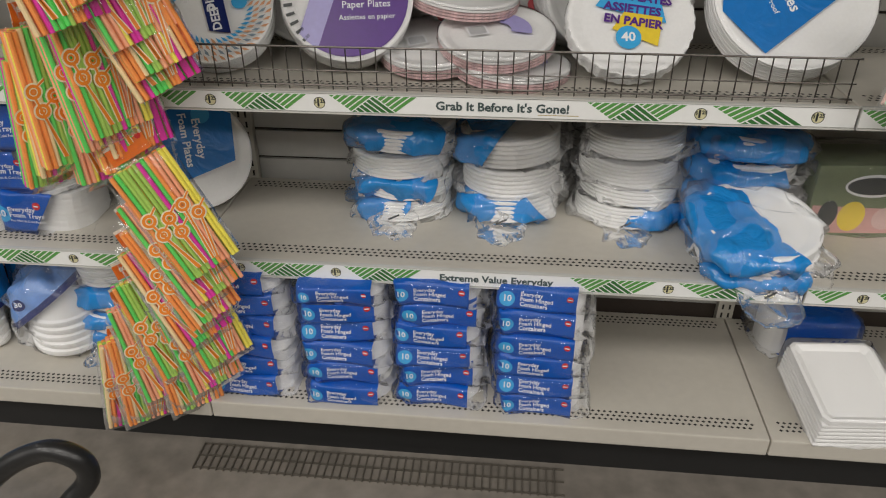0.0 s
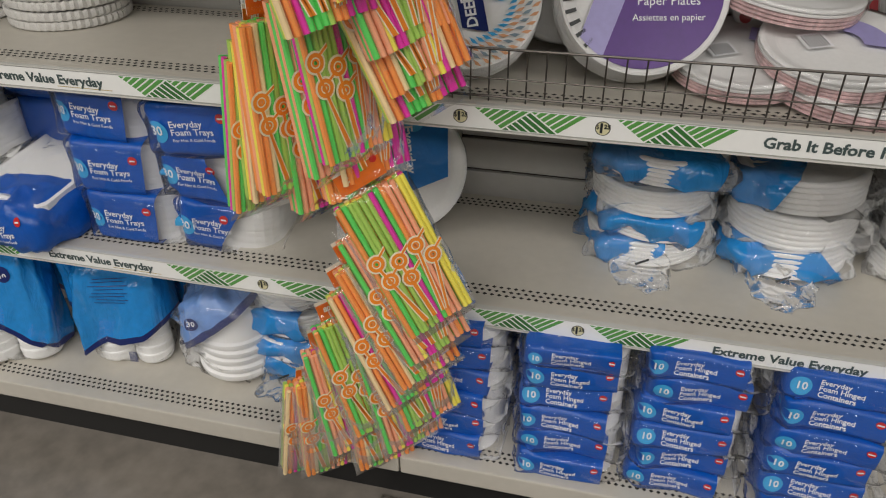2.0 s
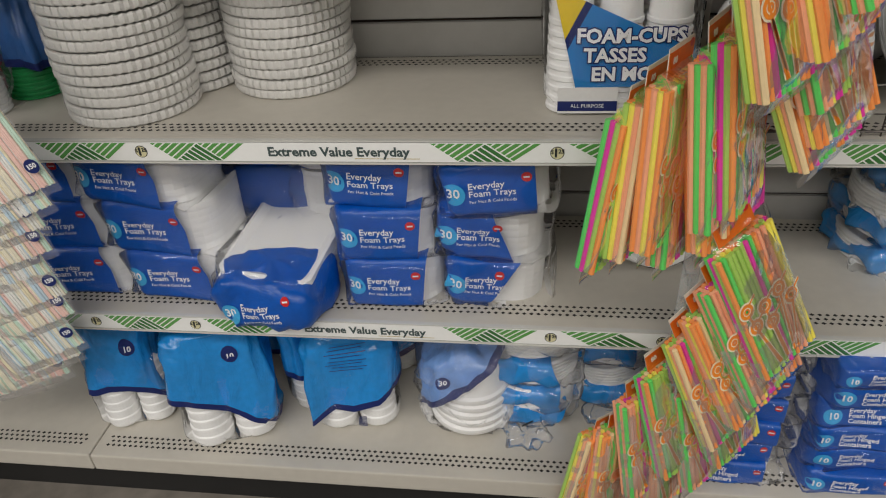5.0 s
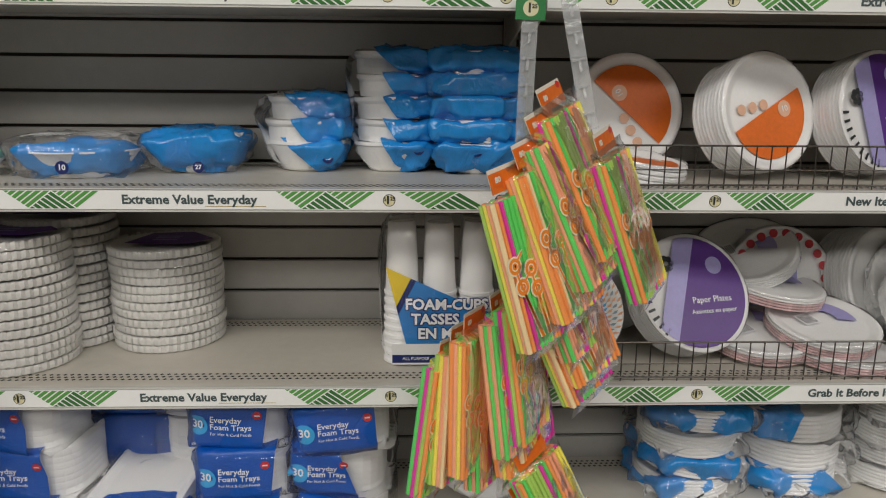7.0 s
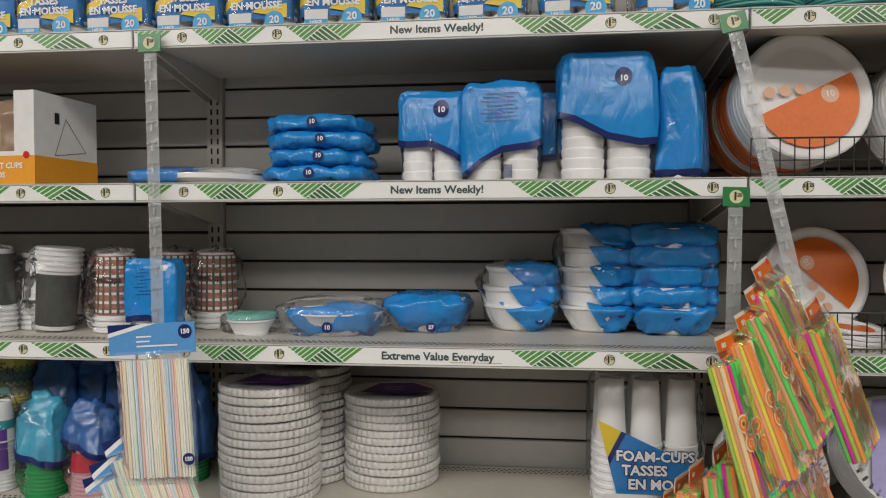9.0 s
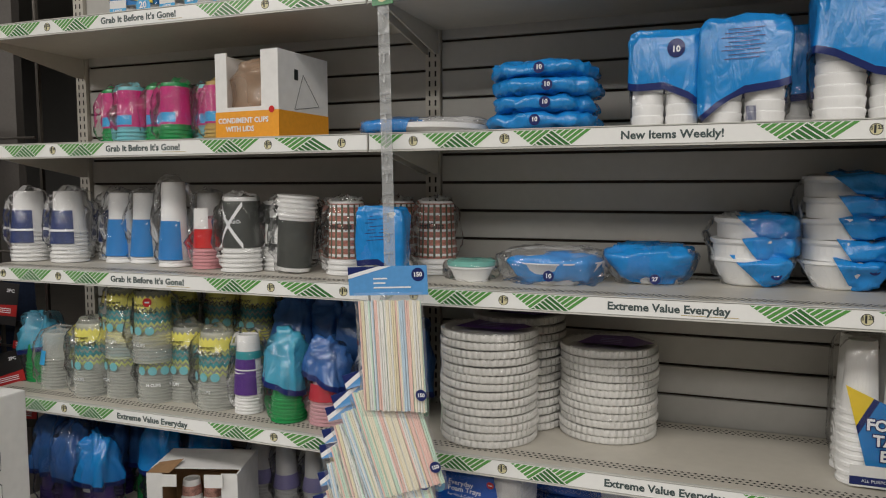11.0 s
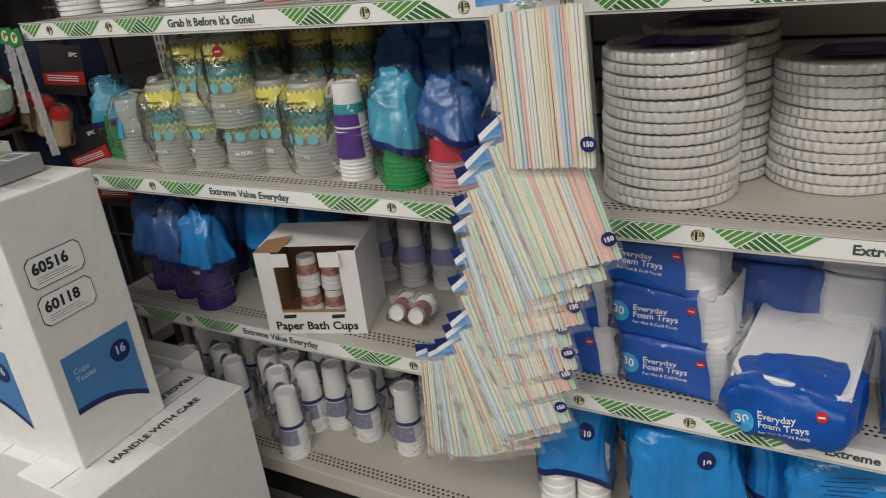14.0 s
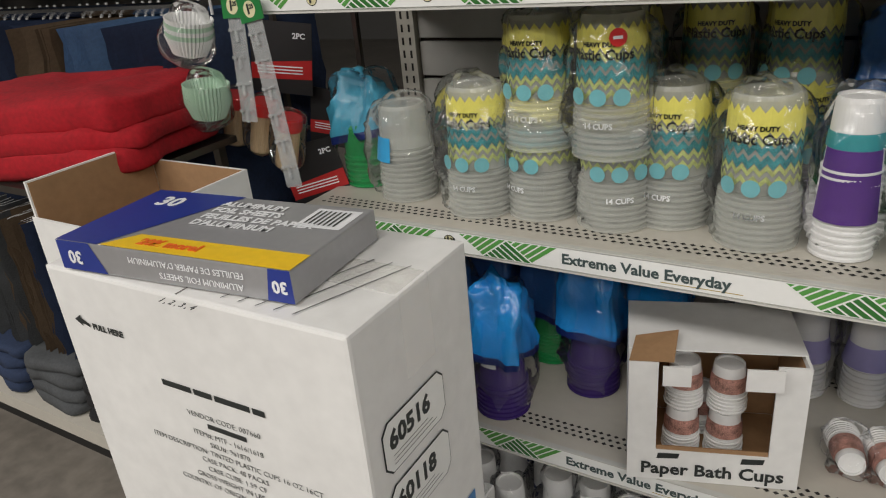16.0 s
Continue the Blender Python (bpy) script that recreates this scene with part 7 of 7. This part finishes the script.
write(bm, "30", 0.02, at_front(-w * 0.42, yf - 0.0006, h * 0.5) @ pose(0, 0, 0, 0, 0, 180), 2, bold=0.0006)
write(bm, "30", 0.017, at_front(w * 0.455, yf - 0.0006, h * 0.5) @ pose(0, 0, 0, 0, 0, 180), 2, bold=0.0006)
write(bm, "FEUILLES DE PAPIER D'ALUMINIUM", 0.0095, at_front(w * 0.08, yf - 0.0006, h * 0.66) @ pose(0, 0, 0, 0, 0, 180), 2)
write(bm, "ALUMINUM FOIL SHEETS", 0.0095, at_front(w * 0.14, yf - 0.0006, h * 0.3) @ pose(0, 0, 0, 0, 0, 180), 2)
quad(bm, [(w * 0.3, d * 0.1, zt), (w * 0.48, d * 0.1, zt), (w * 0.48, d * 0.42, zt), (w * 0.3, d * 0.42, zt)], 2)
for k in range(7):
    quad(bm, [(w * 0.32 + k * 0.006, d * 0.14, zt + 0.0005), (w * 0.32 + k * 0.006 + 0.0025, d * 0.14, zt + 0.0005), (w * 0.32 + k * 0.006 + 0.0025, d * 0.38, zt + 0.0005), (w * 0.32 + k * 0.006, d * 0.38, zt + 0.0005)], 4)
part("printed_face", bm, [mat("foil_box_blue", (0.02, 0.04, 0.26), 0.35), mat("foil_box_yellow", (0.85, 0.55, 0.02), 0.35), WHITE_INK, mat("red_orange_ink", (0.8, 0.15, 0.02), 0.4), INK], ob)

# ---- end display: hanging baking cups, toothpicks, carded goods ----
clip_strip((-1.222, -0.016, 1.20), (-1.175, -0.04, 0.93), "wide clear clip strip beside the shelf end", 0.034)
clip_strip((-1.262, -0.012, 1.205), (-1.258, -0.03, 1.03), "second clear clip strip beside the shelf end", 0.034)
MINT = mat("mint_paper", (0.45, 0.62, 0.48), 0.6, var=0.06)
for z, x, tip, cc in ((1.165, -1.335, 15, PAPERW), (1.062, -1.325, 8, MINT)):
    ob = thing("baking_cup_pack", pose(x, -0.05, z, 0, tip, 0), "bagged pleated paper baking cups hanging on a strip", "baking cups", "hanging baking cups")
    for k in range(5):
        bm = lathe(bmesh.new(), [(0.026, -0.022), (0.036, 0.004 + 0.003 * k), (0.0365, 0.006 + 0.003 * k)], 72, wave=lambda a, j: 1 + 0.045 * math.cos(36 * a), cap=(k == 0, False))
        part("baking_cup", bm, cc if k % 2 == 0 else MINT, ob, m=pose(0, 0, 0.004 * k))
    part("clear_bag", pouch(0.09, 0.08, 0.1, 111, 0.005, 0.7, top=0.5), CLEAR, ob, smooth=True, m=pose(0, 0, -0.04), shadow=False)
PICK = mat("toothpick_wood", (0.52, 0.38, 0.22), 0.7, var=0.3, scale=70, stretch=(8, 8, 0.4))
for k, (x, z) in enumerate(((-1.395, 0.965), (-1.33, 0.955), (-1.275, 0.93))):
    ob = thing("toothpick_jar", pose(x, 0.05, z, 0, 18, 0), "clear jar of wooden toothpicks with a red cap", "toothpicks", "hanging toothpick jars")
    part("toothpick_fill", lathe(bmesh.new(), [(0.019, 0), (0.02, 0.004), (0.02, 0.07)], 20), PICK, ob)
    part("cap", lathe(bmesh.new(), [(0.0225, 0.071), (0.023, 0.073), (0.023, 0.092), (0.02, 0.094)], 24), RED, ob, "red cap")
    part("clear_wrap", pouch(0.058, 0.05, 0.11, 120 + k, 0.003, 0.5), CLEAR, ob, smooth=True, m=pose(0, 0, -0.006), shadow=False)
CARDB = mat("black_card", (0.015, 0.014, 0.015), 0.5)
for x, y, z, ry, rz, sz in ((-1.36, 0.16, 1.03, 8, 20, 0.12), (-1.24, 0.10, 0.84, -12, 25, 0.11), (-1.29, 0.2, 0.92, 10, 10, 0.1), (-1.27, 0.15, 0.72, 5, 15, 0.11)):
    ob = thing("carded_utensil", pose(x, y, z, 0, ry, rz), "black and red card with a packed kitchen tool", "carded goods", "carded kitchen goods")
    bm = bmesh.new()
    box(bm, -sz / 2, sz / 2, 0, 0.003, 0, sz * 1.1, 0)
    quad(bm, [(-sz / 2, -0.0006, sz * 0.2), (sz / 2, -0.0006, sz * 0.25), (sz / 2, -0.0006, sz * 0.55), (-sz / 2, -0.0006, sz * 0.45)], 1)
    write(bm, "2PC", sz * 0.12, at_front(sz * 0.3, -0.0012, sz * 0.9), 2, bold=0.0004)
    for k in range(3):
        quad(bm, [(-sz * 0.4, -0.0012, sz * (0.3 + 0.05 * k)), (sz * 0.35, -0.0012, sz * (0.32 + 0.05 * k)), (sz * 0.35, -0.0012, sz * (0.34 + 0.05 * k)), (-sz * 0.4, -0.0012, sz * (0.32 + 0.05 * k))], 2)
    part("card", bm, [CARDB, mat("card_red", (0.45, 0.02, 0.02), 0.4), WHITE_INK], ob)
bm = bmesh.new()
for x in (-1.42, -1.22):
    box(bm, x, x + 0.01, 0.22, 0.23, 0.0, 2.1)
for z in (0.6, 0.95, 1.25, 1.6):
    rod(bm, (-1.42, 0.21, z), (-1.22, 0.21, z), 0.004)
part_rack = solid("end_rack", bm, WIRE, "dark wire end rack with hooks", "display rack")

# ---- clothing wall beyond the aisle end ----
CW = 1.35                                           # its shelf fronts stand this far to the side
rack = thing("clothing_rack", pose(-2.55, 0.0, 0, 0, 0, 0), "beige steel clothing wall with hang rails", "clothing rack")
bm = bmesh.new()
box(bm, -2.6, 1.0, 0.42, 0.45, 0.0, 2.3)
part("back_board", bm, mat("dark_slat_board", (0.12, 0.11, 0.10), 0.7, var=0.1), rack)
bm = bmesh.new()
box(bm, -2.6, 1.0, -0.05, 0.42, 0.105, 0.15)
part("base_shelf", bm, SHELF, rack)
bm = bmesh.new()
box(bm, -2.6, 1.0, 0.0, 0.42, 0.0, 0.1)
part("kick", bm, KICK, rack)
for z in (0.72, 1.19, 1.72):
    bm = bmesh.new()
    rod(bm, (-2.6, 0.18, z), (1.0, 0.18, z), 0.012, 10)
    part("hang_rail", bm, mat("chrome_rail", (0.5, 0.5, 0.5), 0.25, metal=1.0), rack)
CLOTH = [mat("cloth_" + n, c, 0.9, var=0.25, scale=18, bump=0.4, bscale=160) for n, c in (("denim", (0.07, 0.14, 0.27)), ("dark_denim", (0.02, 0.035, 0.08)), ("black", (0.012, 0.012, 0.014)), ("grey", (0.07, 0.075, 0.08)), ("brown", (0.11, 0.075, 0.045)), ("light_denim", (0.17, 0.26, 0.40)))]
random.seed(12)


def garment_mesh(h, seed):
    bm = bmesh.new()
    nx, nz = 8, 14
    for side in (-1, 1):
        g = [[bm.verts.new((side * (0.008 + 0.006 * noise.noise(Vector((i * 0.6, j * 0.35, seed + side)))), -0.17 + 0.34 * i / nx + 0.012 * noise.noise(Vector((j * 0.5, i, seed))), -h * j / nz)) for j in range(nz + 1)] for i in range(nx + 1)]
        for i in range(nx):
            for j in range(nz):
                f = (g[i][j], g[i + 1][j], g[i + 1][j + 1], g[i][j + 1])
                bm.faces.new(f if side > 0 else tuple(reversed(f)))
    bmesh.ops.remove_doubles(bm, verts=bm.verts, dist=0.0001)
    return bm


GARM = [[as_mesh(garment_mesh(0.40, 5 * c + v), CLOTH[c], "garment", True) for v in range(2)] for c in range(6)]
hook_bm = bmesh.new()
rod(hook_bm, (0, 0, -0.005), (0, 0, 0.03), 0.003, 6)
rod(hook_bm, (0, -0.15, -0.006), (0, 0.15, -0.006), 0.005, 6)
HOOK = as_mesh(hook_bm, mat("white_hanger", (0.7, 0.7, 0.7), 0.4), "hanger")
for row, z in enumerate((0.705, 1.175, 1.705)):
    x = -4.6
    while x < -1.62:
        c = random.choice(((3, 3, 4, 1), (0, 5, 0, 1, 4, 2), (2, 1, 1, 0))[row])
        for k in range(random.randint(3, 6)):
            ob = thing("hanging_trousers", pose(x, 0.18, z, 0, 0, random.uniform(-16, 16)), "folded trousers on a white plastic hanger", "trousers", "hanging trousers")
            part("garment", GARM[c][k % 2], None, ob)
            part("hanger", HOOK, None, ob, "white plastic hanger")
            if k == 0:
                bm = bmesh.new()
                box(bm, 0.016, 0.018, -0.12, -0.08, -0.09, -0.05, 0)
                box(bm, 0.0185, 0.019, -0.12, -0.08, -0.09, -0.072, 1)
                part("tag", bm, [NAVY, mat("tag_tan", (0.6, 0.45, 0.15), 0.5)], ob)
            x += random.uniform(0.022, 0.04)
        x += random.uniform(0.0, 0.04)
for k in range(9):
    c = (3, 3, 2, 1, 3, 1, 3, 2, 3)[k]
    ob = thing("folded_trousers", pose(-3.75 + 0.25 * k, 0.12, 0.151, 0, 0, random.uniform(-12, 12)), "folded dark clothes piled on the low shelf", "clothes", "folded clothes")
    for j in range(4):
        part("fold", pouch(0.25, 0.30, 0.045, 200 + 4 * k + j, 0.009, 0.4, 30, 12, 9), CLOTH[c], ob, smooth=True, m=pose(0.01 * (j % 2), 0, 0.04 * j, 0, 0, 5 * j))

# hand grip of the pushed trolley beside the walker
ob = thing("trolley_handle", pose(1.19, -0.5, 0), "black rubber loop grip on a steel post", "trolley handle")
cu = bpy.data.curves.new("grip", "CURVE")
cu.dimensions, cu.bevel_depth, cu.bevel_resolution, cu.resolution_u = "3D", 0.017, 4, 10
sp_ = cu.splines.new("BEZIER")
pts = ((-0.12, -0.03, 0.40), (-0.02, 0.0, 0.47), (0.045, 0.0, 0.478), (0.065, 0.0, 0.44), (0.03, -0.02, 0.39))
sp_.bezier_points.add(len(pts) - 1)
for b, p in zip(sp_.bezier_points, pts):
    b.co, b.handle_left_type, b.handle_right_type = p, "AUTO", "AUTO"
tmp = bpy.data.objects.new("grip", cu)
me = bpy.data.meshes.new_from_object(tmp)
bpy.data.objects.remove(tmp)
me.materials.clear()
me.materials.append(mat("black_rubber", (0.012, 0.012, 0.012), 0.38, bump=0.2, bscale=120, coat=0.2))
part("grip", me, None, ob)
bm = bmesh.new()
rod(bm, (-0.12, -0.03, 0.0), (-0.12, -0.03, 0.405), 0.012, 12)
part("post", bm, mat("post_steel", (0.5, 0.5, 0.5), 0.3, metal=1.0), ob)
